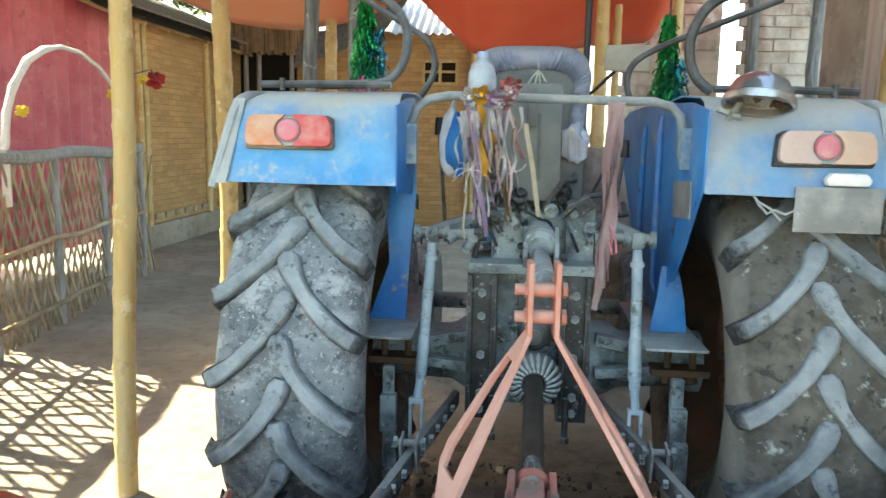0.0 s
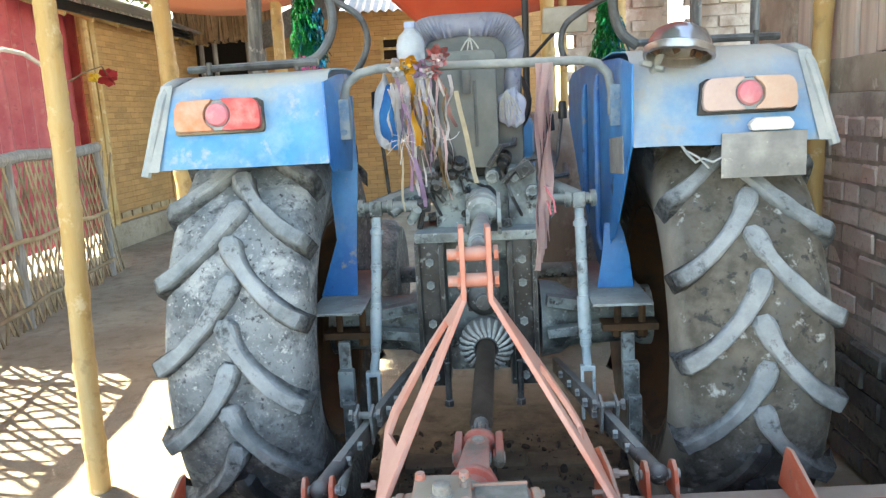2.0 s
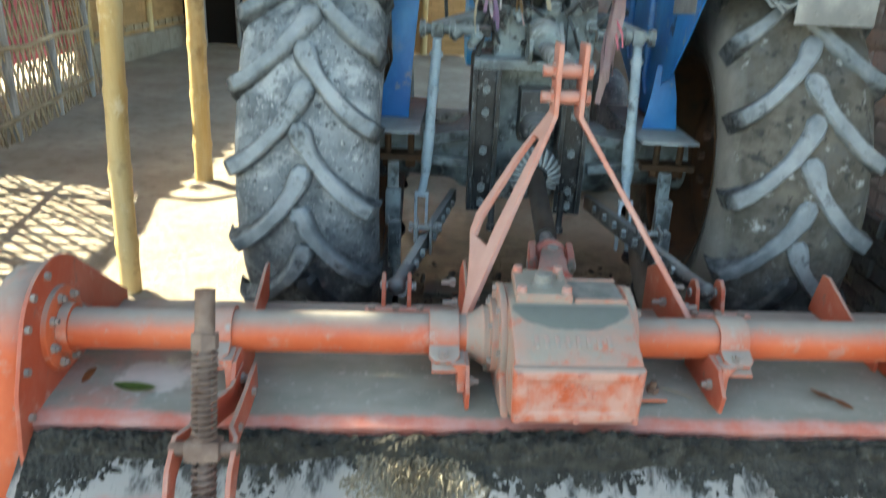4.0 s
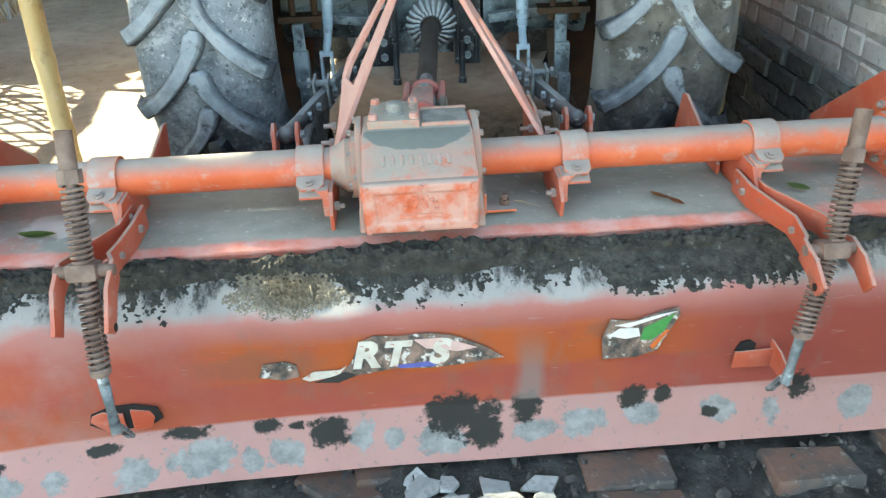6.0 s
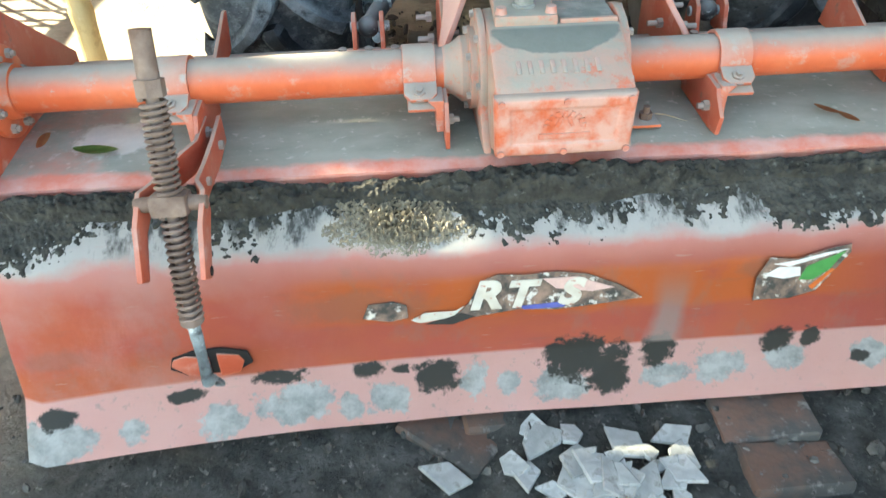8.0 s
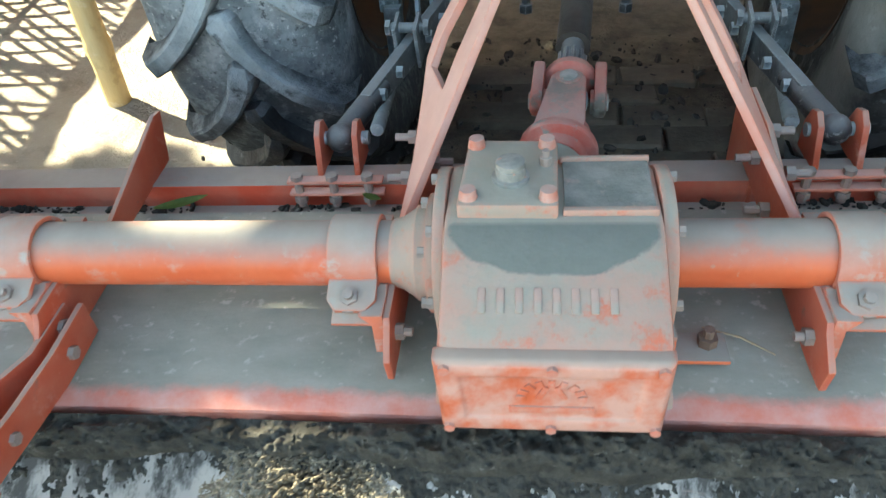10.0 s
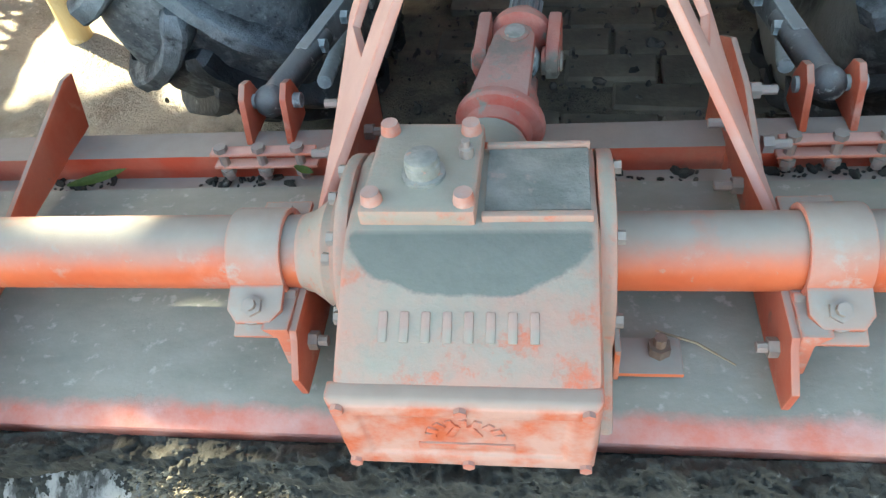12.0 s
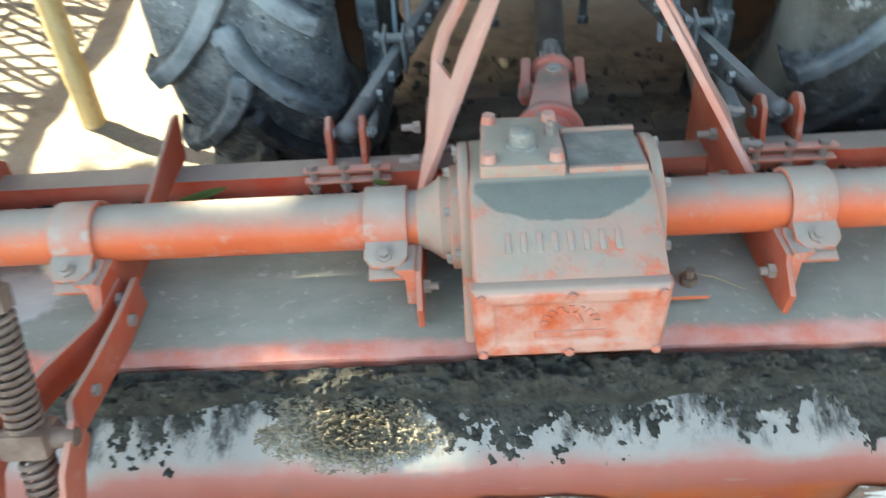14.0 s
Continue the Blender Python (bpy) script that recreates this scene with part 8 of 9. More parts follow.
# body ahead: gearbox tunnel, bonnet, front axle and wheels, mostly hidden
bm = bmesh.new()
box(bm, (0.34, 1.2, 0.40), (0, 0.85, 0.72))
part("transmission", bm, STEEL, TRACTOR, bevel=0.03)
bm = bmesh.new()
box(bm, (0.46, 1.15, 0.52), (0, 1.65, 1.08))
part("bonnet", bm, BLUE, TRACTOR, bevel=0.05)
bm = bmesh.new()
rod(bm, (-0.55, 1.95, 0.42), (0.55, 1.95, 0.42), 0.05)
part("front_axle", bm, STEEL, TRACTOR)
for s in (-1, 1):
    bm = bmesh.new()
    lathe(bm, [(0.20, -0.08), (0.33, -0.09), (0.37, -0.05), (0.38, 0.0), (0.37, 0.05), (0.33, 0.09), (0.20, 0.08)], Matrix.Translation((s * 0.62, 1.95, 0.38)) @ Matrix(((0, 0, 1, 0), (0, 1, 0, 0), (-1, 0, 0, 0), (0, 0, 0, 1))), 32)
    part("front_wheel", bm, RUBBER, TRACTOR)
bm = bmesh.new()
pipe(bm, [(0, 0.95, 1.15), (0, 0.72, 1.38)], 0.025, 10)
ring = [(0.19 * math.cos(a), 0.70 + 0.09 * math.sin(a), 1.40 + 0.17 * math.sin(a)) for a in np.linspace(0, 2 * math.pi, 28)]
pipe(bm, ring, 0.013, 8)
part("steering_wheel", bm, BLACK, TRACTOR)
# levers and the mirror
# tan painted on the glass for what the mirror reflects
MIRRORTAN = surface("dusty_mirror", (0.40, 0.36, 0.29), (0.30, 0.27, 0.215), 9.0, rough=0.35, grain=(100, 0.05))
for pts, r in (([(-0.30, -0.06, 1.10), (-0.315, -0.06, 1.30), (-0.325, -0.06, 1.42)], 0.006), ([(0.20, -0.02, 1.08), (0.24, -0.02, 1.22), (0.26, 0.0, 1.36)], 0.006), ([(0.14, 0.1, 1.15), (0.23, 0.12, 1.32)], 0.006)):
    bm = bmesh.new()
    pipe(bm, pts, r, 8)
    lv = part("lever", bm, DARK, TRACTOR)
    bm = bmesh.new()
    e = Vector(pts[-1])
    rod(bm, e - Vector((0, 0, 0.03)), e + Vector((0, 0, 0.025)), 0.015, 0.012)
    part("knob", bm, BLACK, lv, bevel=0.004)
bm = bmesh.new()
slab(bm, [(-0.075, -0.04), (0.07, -0.045), (0.078, 0.04), (-0.07, 0.042)], 0.02, pose(0.335, 0.62, 1.70, 90, 0, -8) @ Matrix.Diagonal((1.2, 1.2, 1, 1)))
mir = part("mirror", bm, MIRRORTAN, TRACTOR, "side mirror toned tan for its reflection, on a thin stalk", bevel=0.008)
bm = bmesh.new()
pipe(bm, [(0.30, 0.63, 1.66), (0.22, 0.68, 1.58), (0.12, 0.75, 1.50)], 0.007, 8)
part("stalk", bm, BLACK, mir)
bm = bmesh.new()
rod(bm, (0.185, 0.75, 1.4), (0.195, 0.75, 2.3), 0.014)
part("exhaust", bm, BLACK, TRACTOR, "thin black upright pipe")

# propeller shaft between tractor and rotavator
SHAFTBROWN = surface("shaft_grease", (0.040, 0.033, 0.028), (0.075, 0.064, 0.055), 12.0, rough=0.55, grain=(150, 0.2))
SHAFT = holder("drive_shaft", pose(0, 0, 0), "dark drive shaft with dusty red universal joints", "drive shaft")
ga, gb_ = ROT.matrix_world @ Vector((0.004, 0.215, 0.628)), Vector((0.117, 2.14, 0.69))
jo = ROT.matrix_world @ Vector((0.024, 0.348, 0.643))
bm = bmesh.new()
way = (gb_ - jo)
rod(bm, jo + way * 0.235, gb_, 0.027, sides=20)
part("shaft", bm, SHAFTBROWN, SHAFT, "dark worn tube")
bm = bmesh.new()
rod(bm, jo + way * 0.10, jo + way * 0.245, 0.018, sides=16)
for k in range(10):
    a = 2 * math.pi * k / 10
    side = way.normalized().orthogonal().normalized()
    oth = way.normalized().cross(side)
    off = 0.021 * (math.cos(a) * side + math.sin(a) * oth)
    rod(bm, jo + way * 0.10 + off * 0.9, jo + way * 0.185 + off * 0.9, 0.0042, sides=5)
part("spline", bm, DARK, SHAFT)


def yoke(base, towards, spread, hub, name, roll, coat):
    """One fork of a universal joint: a flanged hub and two rounded arms with bearing caps."""
    d = (towards - base)
    m = Matrix.Translation(base) @ d.to_track_quat("Z", "Y").to_matrix().to_4x4() @ pose(0, 0, 0, 0, 0, roll)
    L = d.length
    bm = bmesh.new()
    lathe(bm, [(hub * 0.70, -0.016), (hub * 0.74, 0.0), (hub * 0.98, 0.003), (hub, 0.008), (hub, 0.018), (hub * 0.80, 0.022), (hub * 0.74, L * 0.40), (hub * 0.60, L * 0.52), (0.022, L * 0.6)], m, 28)
    for s in (-1, 1):
        slab(bm, [(-0.034, L * 0.12), (0.034, L * 0.12), (0.030, L * 0.50), (0.025, L * 1.0), (0.017, L + 0.015), (0.0, L + 0.022), (-0.017, L + 0.015), (-0.025, L * 1.0), (-0.030, L * 0.50)], 0.017, m @ pose(s * spread, 0, 0) @ Matrix(((0, 0, 1, 0), (1, 0, 0, 0), (0, 1, 0, 0), (0, 0, 0, 1))))
    y = part(name, bm, coat, SHAFT, "dusty red forged fork", bevel=0.007)
    for s in (-1, 1):
        bm = bmesh.new()
        rod(bm, m @ Vector((s * spread * 0.7, 0, L)), m @ Vector((s * (spread + 0.010), 0, L)), 0.0175, sides=18)
        cap = part("bearing_cap", bm, YOKE, y, bevel=0.002)
        bm = bmesh.new()
        rod(bm, m @ Vector((s * (spread + 0.008), 0, L)), m @ Vector((s * (spread + 0.0125), 0, L)), 0.0125, sides=18)
        part("cap_face", bm, CAPGREY, cap, bevel=0.001)


YOKE = surface("yoke_paint", (0.42, 0.085, 0.06), (0.42, 0.20, 0.165), 14.0, rough=0.6, grain=(120, 0.3), dust=(0.26, 0.22, 0.19), dust_up=(0.4, 0.98), dust_amount=0.5, patches=(((0.12, 0.11, 0.09), 12.0, 0.52, 0.62), ((0.20, 0.205, 0.18), 30.0, 0.58, 0.66)))
yoke(ga.lerp(jo, 0.10), jo, 0.034, 0.053, "yoke", 90, YOKE)
yoke(jo + way * 0.098, jo, 0.044, 0.040, "yoke", 0, YOKE)
bm = bmesh.new()
bmesh.ops.create_icosphere(bm, subdivisions=2, radius=0.03, matrix=Matrix.Translation(jo))
part("cross", bm, STEEL, SHAFT)


# ---- small things ----
def water_bottle():
    b = holder("water_bottle", pose(-0.056, 2.145, 1.468), "clear plastic water bottle tied at the cross bar", "bottle")
    bm = bmesh.new()
    lathe(bm, [(0.034, 0.0), (0.040, 0.006), (0.040, 0.040), (0.037, 0.046), (0.040, 0.052), (0.040, 0.090), (0.032, 0.114), (0.016, 0.130), (0.014, 0.138)], sides=24)
    part("bottle_body", bm, CLEAR, b, "bluish clear plastic")
    bm = bmesh.new()
    lathe(bm, [(0.016, 0.136), (0.016, 0.150), (0.014, 0.152)], sides=16)
    part("cap", bm, plain("pale_blue_cap", (0.35, 0.45, 0.65), 0.5), b, "pale blue cap")


CLEAR = plain("clear_plastic", (0.66, 0.76, 0.84), 0.2, clear=0.4)
water_bottle()


def ribbon(bm, points, width, spin):
    """A thin strip hanging through points, twisting on the way."""
    prev = None
    for i, p in enumerate(points):
        a = spin * i
        side = Vector((math.cos(a), math.sin(a), 0)) * width / 2
        row = (bm.verts.new(Vector(p) - side), bm.verts.new(Vector(p) + side))
        if prev:
            bm.faces.new((prev[0], prev[1], row[1], row[0]))
        prev = row


def strip(g, points, width, spin, material, label):
    bm = bmesh.new()
    ribbon(bm, points, width, spin)
    bmesh.ops.solidify(bm, geom=bm.faces[:], thickness=0.0008)
    return part("ribbon", bm, material, g, label, smooth=60)


def bow(g, at, r, material, label, loops=6):
    """A crushed bow: loops of ribbon bent round a knot."""
    rnd = random.Random(int(at[0] * 1000))
    knot = bmesh.new()
    bmesh.ops.create_icosphere(knot, subdivisions=2, radius=r * 0.32, matrix=pose(*at))
    rosette = part("rosette", knot, material, g, label)
    for k in range(loops):
        a = 2 * math.pi * k / loops + rnd.uniform(-0.3, 0.3)
        d = Vector((math.cos(a), 0, math.sin(a)))
        c = Vector(at)
        bm = bmesh.new()
        far = c + d * r * rnd.uniform(0.85, 1.25)
        up = Vector((-d.z, 0, d.x)) * r * 0.38
        pts = [c, c + d * r * 0.5 + up + Vector((0, -0.010, 0)), far + Vector((0, -0.012, 0)), c + d * r * 0.5 - up + Vector((0, -0.004, 0)), c + Vector((0, 0.004, 0))]
        ribbon(bm, pts, r * 0.55, 0.35)
        bmesh.ops.solidify(bm, geom=bm.faces[:], thickness=0.0008)
        part("loop", bm, material, rosette, smooth=70)


def garland():
    g = holder("ribbon_garland", pose(0, 0, 0), "bunch of festive ribbons and foil strips tied to the cross bar", "garland")
    rnd = random.Random(3)
    Y = 2.055
    red, pinkw, gold, white = plain("red_ribbon", (0.66, 0.22, 0.22), 0.6), plain("pink_ribbon", (0.82, 0.62, 0.63), 0.6), plain("gold_ribbon", (0.74, 0.38, 0.02), 0.45), plain("white_ribbon", (0.72, 0.71, 0.72), 0.6)
    violet, brown, cream = plain("violet_ribbon", (0.50, 0.34, 0.52), 0.6), plain("brown_ribbon", (0.30, 0.20, 0.10), 0.6), plain("cream_ribbon", (0.66, 0.60, 0.44), 0.6)
    film = plain("clear_film", (0.80, 0.78, 0.82), 0.25, clear=0.55)

    def fall(x0, z0, x1, z1, n=9, wob=0.004):
        ph = rnd.uniform(0, 6)
        return [(x0 + (x1 - x0) * k / (n - 1) + wob * math.sin(ph + k * 1.1), Y + 0.008 * math.sin(ph + k * 0.7), z0 + (z1 - z0) * k / (n - 1)) for k in range(n)]
    # gold ribbons, two turns of them
    for k in range(3):
        strip(g, fall(-0.045 + 0.008 * k, 1.46 - 0.01 * k, -0.030 + 0.010 * k, 1.275 + 0.03 * k), 0.015, 0.35 + 0.2 * k, gold, "twisted gold ribbon")
    # pink, violet and white strips falling together
    for k in range(7):
        x = -0.062 + 0.010 * k + rnd.uniform(-0.006, 0.006)
        strip(g, fall(x, 1.47, x + rnd.uniform(-0.02, 0.045), rnd.uniform(1.13, 1.26)), rnd.uniform(0.007, 0.014), rnd.uniform(0.05, 0.3), (violet, pinkw, white, violet, film, pinkw, white)[k], ("violet", "faded pink", "white", "violet", "clear", "faded pink", "white")[k] + " strip")
    for k in range(5):
        x = -0.098 + 0.010 * k
        strip(g, fall(x, 1.455, x + rnd.uniform(-0.01, 0.03), rnd.uniform(1.19, 1.32)), rnd.uniform(0.010, 0.022), rnd.uniform(0.05, 0.25), film if k % 2 else white, "clear plastic strip" if k % 2 else "white strip")
    for k in range(3):
        x = -0.075 + 0.014 * k
        strip(g, fall(x, 1.47, x - 0.012 + 0.012 * k, 1.385 + 0.01 * k, 6), 0.024, 0.2, white, "broad white ribbon end")
    strip(g, fall(0.018, 1.47, 0.062, 1.33), 0.016, 0.12, plain("rose_film", (0.62, 0.34, 0.30), 0.35, clear=0.3), "rose film strip")
    strip(g, fall(0.005, 1.30, 0.035, 1.16), 0.014, 0.15, brown, "brown strip")
    strip(g, fall(-0.012, 1.47, 0.02, 1.17), 0.008, 0.3, brown, "brown strip")
    strip(g, fall(0.068, 1.425, 0.112, 1.175, 9, 0.001), 0.013, 0.03, cream, "long straight cream strip")
    for label, mat, at, r, n in (("white crushed bow", white, (-0.083, Y - 0.01, 1.490), 0.026, 6), ("gold crushed bow", gold, (-0.052, Y - 0.012, 1.497), 0.026, 6), ("red and white paper bow", red, (0.024, Y - 0.012, 1.517), 0.026, 7), ("pink paper bow", pinkw, (0.026, Y - 0.022, 1.505), 0.018, 5), ("violet bow", violet, (-0.020, Y - 0.012, 1.484), 0.022, 5), ("red ribbon bow", red, (0.008, Y - 0.014, 1.476), 0.020, 5), ("white bow", white, (-0.004, Y - 0.018, 1.474), 0.016, 5)):
        bow(g, at, r, mat, label, n)
    # a second, finer layer of pale strips, some twisted
    for k in range(16):
        x = -0.105 + 0.0105 * k + rnd.uniform(-0.006, 0.006)
        tone = (white, cream, violet, pinkw, film, white, brown, white)[k % 8]
        word = ("white", "cream", "violet", "faded pink", "clear", "white", "brown", "white")[k % 8]
        pts = [(a, b - 0.014, c) for a, b, c in fall(x, 1.475 - rnd.uniform(0, 0.05), x + rnd.uniform(-0.025, 0.035), rnd.uniform(1.10, 1.30), 11, 0.006)]
        strip(g, pts, rnd.uniform(0.004, 0.010), rnd.uniform(0.1, 0.6), tone, "thin " + word + " strip")
    # thin white threads, a burst of them
    strip(g, [(x, y - 0.022, z) for x, y, z in fall(-0.052, 1.47, -0.040, 1.285, 10, 0.005)], 0.018, 0.45, gold, "twisted gold ribbon")
    strip(g, [(x, y - 0.020, z) for x, y, z in fall(-0.070, 1.40, -0.030, 1.12, 10, 0.004)], 0.012, 0.08, violet, "long violet strip")
    thread = plain("silver_thread", (0.75, 0.75, 0.78), 0.35, 0.3)
    for k in range(10):
        a = 2 * math.pi * k / 10 + rnd.uniform(-0.2, 0.2)
        l = rnd.uniform(0.025, 0.055)
        bm = bmesh.new()
        c = Vector((-0.078, Y - 0.016, 1.300))
        pipe(bm, [c, c + Vector((0.5 * l * math.cos(a), -0.012, 0.5 * l * math.sin(a))), c + Vector((l * math.cos(a), -0.008, l * math.sin(a) - 0.012))], 0.0009, 4)
        part("foil_thread", bm, thread, g, "white thread")
    for k in range(3):
        a, r = rnd.uniform(0, 6.28), rnd.uniform(0.02, 0.05)
        x, z = rnd.uniform(-0.09, 0.05), 1.475 - rnd.uniform(0.06, 0.2)
        bm = bmesh.new()
        pipe(bm, [(x + r * math.cos(a + q), Y - 0.012 + 0.01 * math.sin(q * 3), z + r * math.sin(a + q)) for q in np.linspace(0, 2.6, 9)], 0.0012, 4)
        part("foil_thread", bm, thread, g, "curled silver thread")


garland()


def carrier_bag():
    """A white bag with a blue cloth inside, hung from the cross bar by its handles."""
    b = holder("carrier_bag", pose(-0.130, 2.135, 1.375), "white plastic bag with a blue cloth showing, hung on the bar", "bag")
    def lump(name, size, at, mat, seed, label=""):
        bm = bmesh.new()
        vs = bmesh.ops.create_icosphere(bm, subdivisions=4, radius=1.0)["verts"]
        for v in vs:
            k = v.co.copy()
            v.co = Vector((k.x * size[0], k.y * size[1], k.z * size[2])) * (1 + 0.22 * noise.noise(k * 1.6 + Vector((seed, 0, 0))) + 0.05 * noise.noise(k * 7)) + Vector(at)
            v.co.x *= 1.0 - 0.35 * max(0, k.z)
        part(name, bm, mat, b, label, smooth=180)
    lump("bag_body", (0.040, 0.030, 0.098), (-0.008, 0.014, 0.0), plain("white_film", (0.62, 0.66, 0.70), 0.4), 1.0)
    lump("cloth", (0.034, 0.030, 0.082), (0.012, -0.010, -0.010), surface("blue_cloth", (0.012, 0.13, 0.40), (0.03, 0.22, 0.52), 9.0, rough=0.8), 4.0, "crumpled blue cloth")
    bm = bmesh.new()
    pipe(bm, [(-0.01, 0.0, 0.085), (-0.002, -0.01, 0.11), (0.012, -0.03, 0.118)], 0.004, 6)
    part("handle", bm, plain("white_strap", (0.62, 0.64, 0.66), 0.5), b)


carrier_bag()


def pink_sash():
    s = holder("pink_sash", pose(0, 0, 0), "faded pink cloth sash hanging from the cross bar", "sash")
    bm = bmesh.new()
    for k in range(5):
        x0 = 0.290 + 0.008 * k
        pts = [(x0 - 0.02 * i / 12 + 0.004 * math.sin(i * 1.3 + k), 2.06 + 0.008 * math.sin(i * 0.9 + 2 * k), 1.485 - (0.56 - 0.02 * k) * i / 12) for i in range(13)]
        ribbon(bm, pts, 0.020, 0.2 + 0.05 * k)
    bmesh.ops.solidify(bm, geom=bm.faces[:], thickness=0.001)
    part("cloth", bm, surface("faded_pink_cloth", (0.60, 0.42, 0.43), (0.66, 0.54, 0.53), 12.0, rough=0.85, grain=(150, 0.2)), s, smooth=60)
    bm = bmesh.new()
    pipe(bm, [(0.295, 2.05, 1.16), (0.318, 2.05, 1.12), (0.323, 2.05, 1.085), (0.311, 2.05, 1.08), (0.301, 2.05, 1.12)], 0.003, 6)
    part("loop", bm, plain("pink_cord", (0.70, 0.20, 0.26), 0.6), s)


pink_sash()


def tinsel(at, length, r, seed):
    """A hanging tassel of foil: green above, turquoise and pink below."""
    t = holder("tinsel_tassel", pose(*at), "shiny green tinsel tassel with turquoise and pink foil", "tassel", group="tinsel tassels")
    rnd = random.Random(seed)
    for name, mat, n, lo, hi in (("green_foil", TGREEN, 1100, 0.0, 0.95), ("turquoise_foil", TBLUE, 420, 0.40, 1.05), ("pink_foil", TPINK, 50, 0.9, 1.08)):
        bm = bmesh.new()
        for _ in range(n):
            k = rnd.uniform(lo, hi)
            rad = r * (0.35 + 0.65 * min(1, k * 1.4)) * math.sqrt(rnd.random())
            a = rnd.uniform(0, 6.28)
            l = rnd.uniform(0.02, 0.045)
            slab(bm, [(-0.0035, 0), (0.0035, 0), (0.002, -l), (-0.002, -l)], 0.0006, pose(rad * math.cos(a) + (0.03 if "turq" in name else 0), rad * math.sin(a), -length * k, 90 + rnd.uniform(-35, 35), rnd.uniform(-35, 35), rnd.uniform(0, 360)))
        part("foil", bm, mat, t, name.replace("_", " "), smooth=0)
    bm = bmesh.new()
    rod(bm, (0, 0, 0.35), (0, 0, -length * 0.9), 0.004)
    part("string", bm, BLACK, t)


TGREEN, TBLUE, TPINK = plain("green_foil", (0.015, 0.33, 0.085), 0.22, 0.85), plain("turquoise_foil", (0.02, 0.28, 0.40), 0.22, 0.85), plain("pink_foil", (0.75, 0.12, 0.35), 0.35, 0.4)
tinsel((-0.62, 3.3, 1.98), 0.36, 0.065, 1)
tinsel((0.655, 3.3, 1.90), 0.42, 0.065, 2)


# ---- rubble, floor bricks, leaves ----
def rubble():
    rnd = random.Random(12)
    meshes = []
    for s in range(12):
        bm = bmesh.new()
        n = rnd.randint(4, 5)
        turns = [2 * math.pi * (k + rnd.uniform(-0.28, 0.28)) / n for k in range(n)]
        out = [(rnd.uniform(0.65, 1.15) * math.cos(a), rnd.uniform(0.55, 0.95) * math.sin(a)) for a in turns]
        slab(bm, [(0.054 * x, 0.046 * y) for x, y in out], 0.009)
        soften(bm, 0.0015, segments=1)
        meshes.append(finish("stone", bm, STONE, 25))
    heap = holder("rubble_heap", pose(0.205, 0.735, 0), "small heap of broken pale grey tiles and stones", "rubble")
    for k in range(46):
        a, r = rnd.uniform(0, 6.28), abs(rnd.gauss(0, 0.5))
        x, y = 0.25 * r * math.cos(a), 0.22 * r * math.sin(a)
        o = new("stone", rnd.choice(meshes))
        o.parent = heap
        s = 0.35 + 0.75 * rnd.random() ** 0.8
        o.matrix_basis = pose(x, y, 0.006 + 0.016 * max(0, 1 - r) + rnd.uniform(0, 0.010), rnd.uniform(-12, 12), rnd.uniform(-12, 12), rnd.uniform(0, 360)) @ Matrix.Diagonal((s, s, 1, 1))


rubble()


def loose_bricks():
    rnd = random.Random(8)
    ms = [brick_mesh("floor_brick", (0.195, 0.112, 0.07), OLDBRICK, 30 + s) for s in range(5)]
    floor = holder("brick_floor", pose(0, 0, 0), "sunken old bricks laid in the damp soil", "bricks", kind="structure")
    spots = [(0.52, 0.885, 3), (0.54, 0.775, 6), (-0.10, 0.86, -38), (0.02, 0.92, 8), (1.02, 0.62, 30), (-0.88, 0.62, 15), (-0.95, 0.50, 80), (1.2, 0.95, 12), (1.25, 0.75, -6), (1.15, 0.55, 8), (0.92, 0.88, 4)]
    for x, y, a in spots:
        o = new("floor_brick", rnd.choice(ms))
        o.parent = floor
        o.matrix_basis = pose(x, y, -0.036 + rnd.uniform(0, 0.014), rnd.uniform(-5, 5), rnd.uniform(-5, 5), a)


def muddy_floor():
    """Bricks trodden level with the soil under the tractor."""
    rnd = random.Random(18)
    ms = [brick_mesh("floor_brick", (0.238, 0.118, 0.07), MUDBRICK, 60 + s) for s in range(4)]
    floor = holder("muddy_brick_floor", pose(0, 0, 0), "level muddy bricks below the tractor", "bricks", kind="structure")
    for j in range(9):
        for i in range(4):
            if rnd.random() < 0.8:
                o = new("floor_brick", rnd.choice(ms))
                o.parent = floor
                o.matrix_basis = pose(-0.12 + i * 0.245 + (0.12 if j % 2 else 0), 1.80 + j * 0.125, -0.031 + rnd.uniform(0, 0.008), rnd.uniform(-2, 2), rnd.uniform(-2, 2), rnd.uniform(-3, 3))


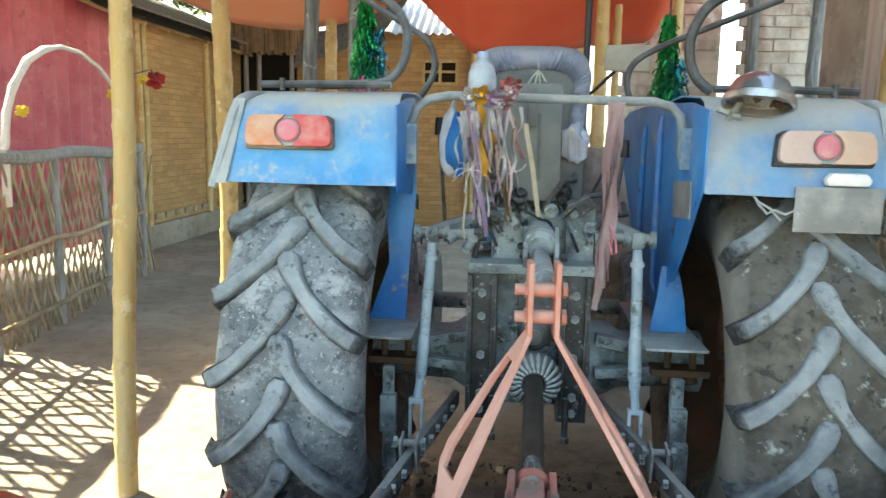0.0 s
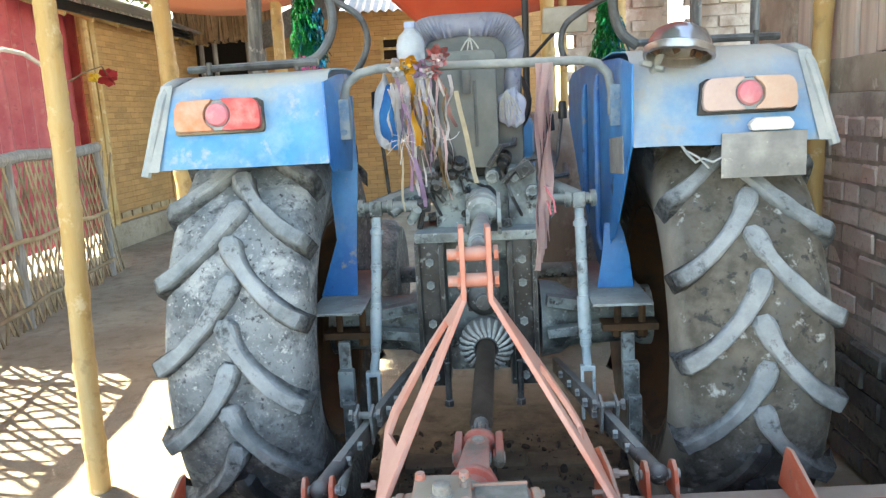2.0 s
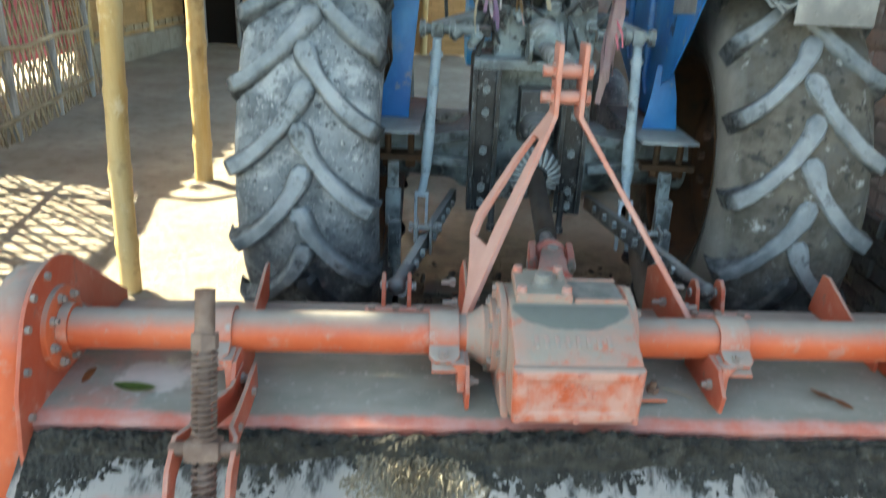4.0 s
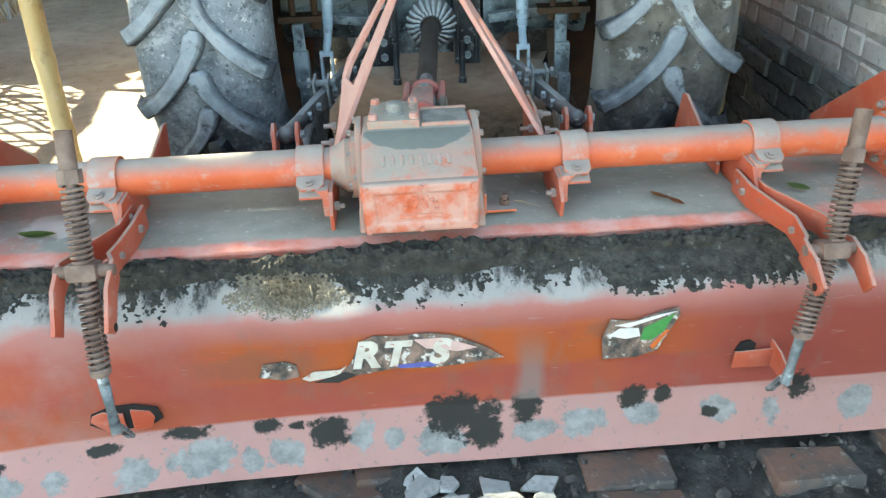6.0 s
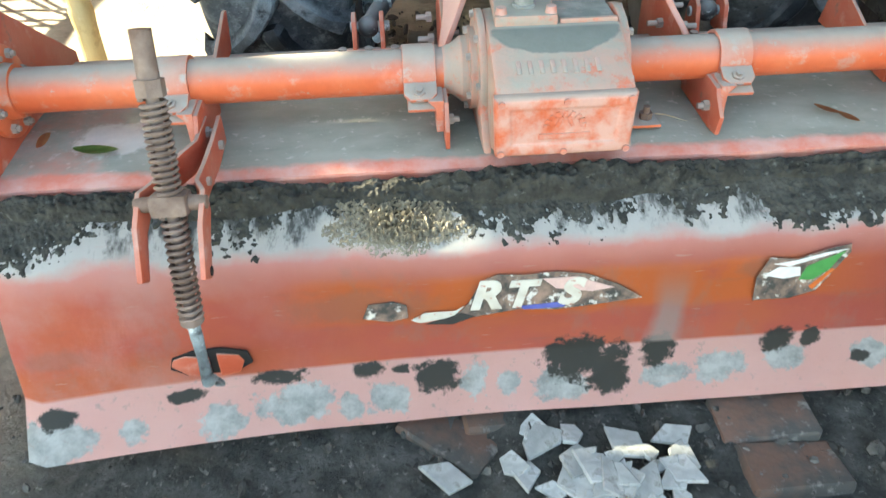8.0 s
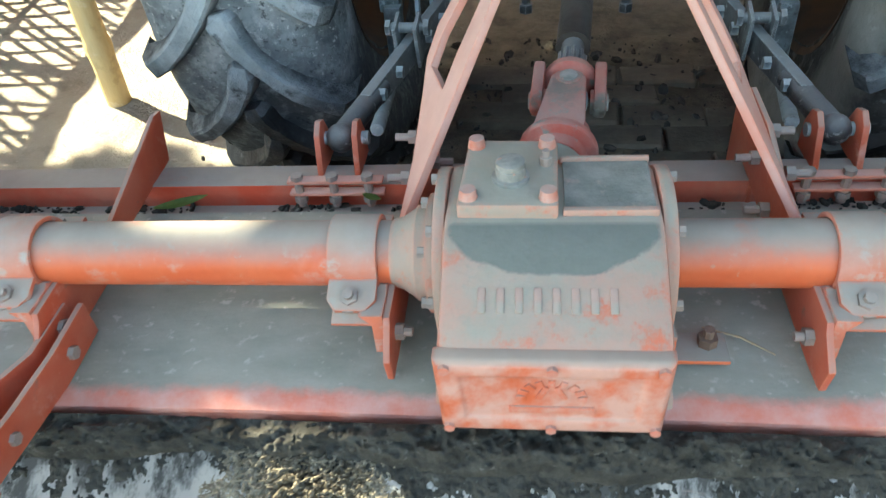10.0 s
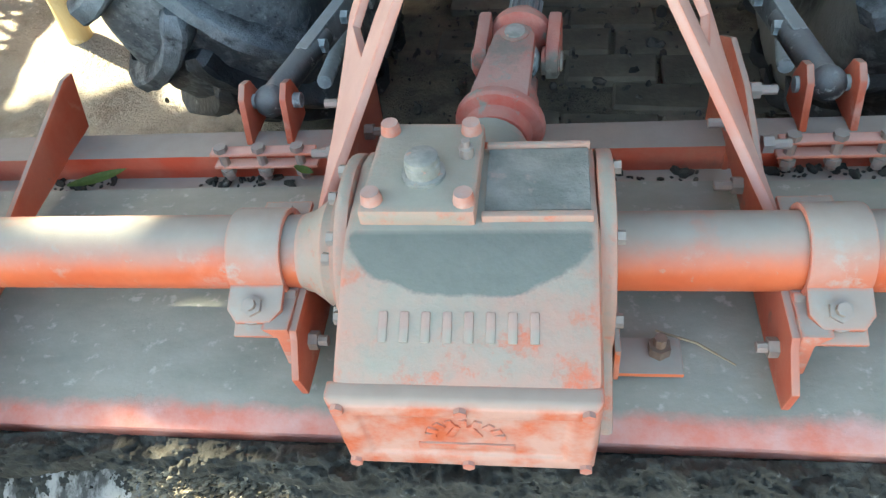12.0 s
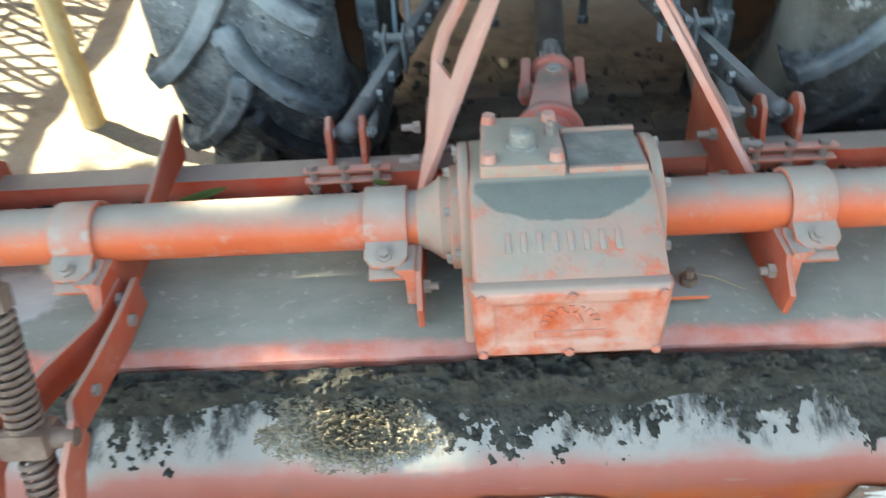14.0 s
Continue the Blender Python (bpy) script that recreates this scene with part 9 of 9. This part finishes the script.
def soil_lumps():
    """Crumbs and clods of damp soil strewn over the ground behind the machine."""
    rnd = random.Random(77)
    bm = bmesh.new()
    for _ in range(2000):
        x, y = rnd.uniform(-1.3, 1.4), rnd.uniform(0.30, 1.02)
        r = 0.002 + 0.012 * rnd.random() ** 4
        vs = bmesh.ops.create_icosphere(bm, subdivisions=1, radius=r, matrix=pose(x, y, -0.004 + 0.3 * r, rnd.uniform(0, 90), rnd.uniform(0, 90), rnd.uniform(0, 360)) @ Matrix.Diagonal((1.3, rnd.uniform(0.7, 1.1), 0.6, 1)))["verts"]
        for v in vs:
            v.co += v.normal * r * 0.3 * noise.noise(v.co * 90)
    for _ in range(700):
        x, y = rnd.gauss(0.15, 0.42), rnd.uniform(1.75, 3.1)
        r = 0.004 + 0.018 * rnd.random() ** 4
        bmesh.ops.create_icosphere(bm, subdivisions=1, radius=r, matrix=pose(x, y, 0.2 * r, rnd.uniform(0, 90), rnd.uniform(0, 90), rnd.uniform(0, 360)) @ Matrix.Diagonal((1.3, rnd.uniform(0.6, 1.1), 0.6, 1)))
    thing("soil_lumps", bm, LUMPS, "dark crumbs and clods of damp soil strewn over the ground", "soil", kind="stuff", smooth=30)


def beam_soil():
    """Black crumbs of soil gathered in the angle before the front beam."""
    rnd = random.Random(52)
    bm = bmesh.new()
    for _ in range(520):
        x = rnd.uniform(XL + 0.05, XR - 0.05)
        if noise.noise((x * 5, 0, 3)) < -0.15:
            continue
        r = 0.002 + 0.006 * rnd.random() ** 3
        bmesh.ops.create_icosphere(bm, subdivisions=1, radius=r, matrix=pose(x, 0.318 - abs(rnd.gauss(0, 0.014)), 0.482 + 0.4 * r, rnd.uniform(0, 90), 0, rnd.uniform(0, 360)) @ Matrix.Diagonal((1.5, 1, 0.7, 1)))
    tagged(part("beam_soil", bm, BLACKMUD, None), "black crumbs of soil lying before the front beam", "soil", kind="stuff").matrix_world = ROT.matrix_world


LUMPS = surface("damp_clods", (0.04, 0.04, 0.036), (0.105, 0.10, 0.09), 20.0, rough=0.95, grain=(120, 0.7), island=0.5)


def leaf(at, size, turn, mat, label, lean=0.16):
    bm = bmesh.new()
    rows = []
    for i in range(9):
        k = i / 8
        w = lean * size * math.sin(math.pi * min(1, k * 0.95 + 0.05)) ** 0.8
        row = [bm.verts.new((size * (k - 0.5), w * s, 0.12 * size * (k - 0.5) ** 2 * 2 + 0.25 * w * abs(s) + 0.002)) for s in (-1, -0.5, 0, 0.5, 1)]
        rows.append(row)
    for a, b in zip(rows, rows[1:]):
        for i in range(4):
            bm.faces.new((a[i], a[i + 1], b[i + 1], b[i]))
    bmesh.ops.solidify(bm, geom=bm.faces[:], thickness=0.0008)
    return thing("leaf", bm, mat, label, "leaf", group="fallen leaves", at=ROT.matrix_world @ pose(*at, *turn), smooth=60)


leaf((-0.815, -0.005, 0.512), 0.085, (4, 0, -8), LEAFGREEN, "narrow green leaf lying on the dusty deck")
leaf((-0.575, 0.288, 0.512), 0.085, (28, 0, 24), LEAFGREEN, "long green leaf caught by the front beam", 0.09)
leaf((-0.27, 0.295, 0.514), 0.035, (20, 0, -25), LEAFGREEN, "green leaf under the clamp plate")
leaf((0.52, 0.0, 0.512), 0.055, (0, 0, -50), LEAFBROWN, "curled brown leaf on the dusty deck")
leaf((0.545, -0.03, 0.512), 0.045, (10, 0, -60), LEAFBROWN, "dry brown leaf on the dusty deck")
leaf((0.830, 0.0, 0.515), 0.05, (30, 0, -40), LEAFGREEN, "bright green leaf beside the bracket")
leaf((-0.895, -0.02, 0.55), 0.05, (80, 0, 80), LEAFBROWN, "brown leaf leaning on the end plate")
bm = bmesh.new()
pipe(bm, [(0.175, 0.03, 0.514), (0.215, 0.012, 0.517), (0.25, -0.012, 0.514)], [0.0012, 0.0016, 0.0008], 5)
thing("straw", bm, SPLIT, "pale bit of straw on the deck", "straw", at=ROT.matrix_world)
soil_lumps()
beam_soil()
loose_bricks()
muddy_floor()
build_brick_wall()
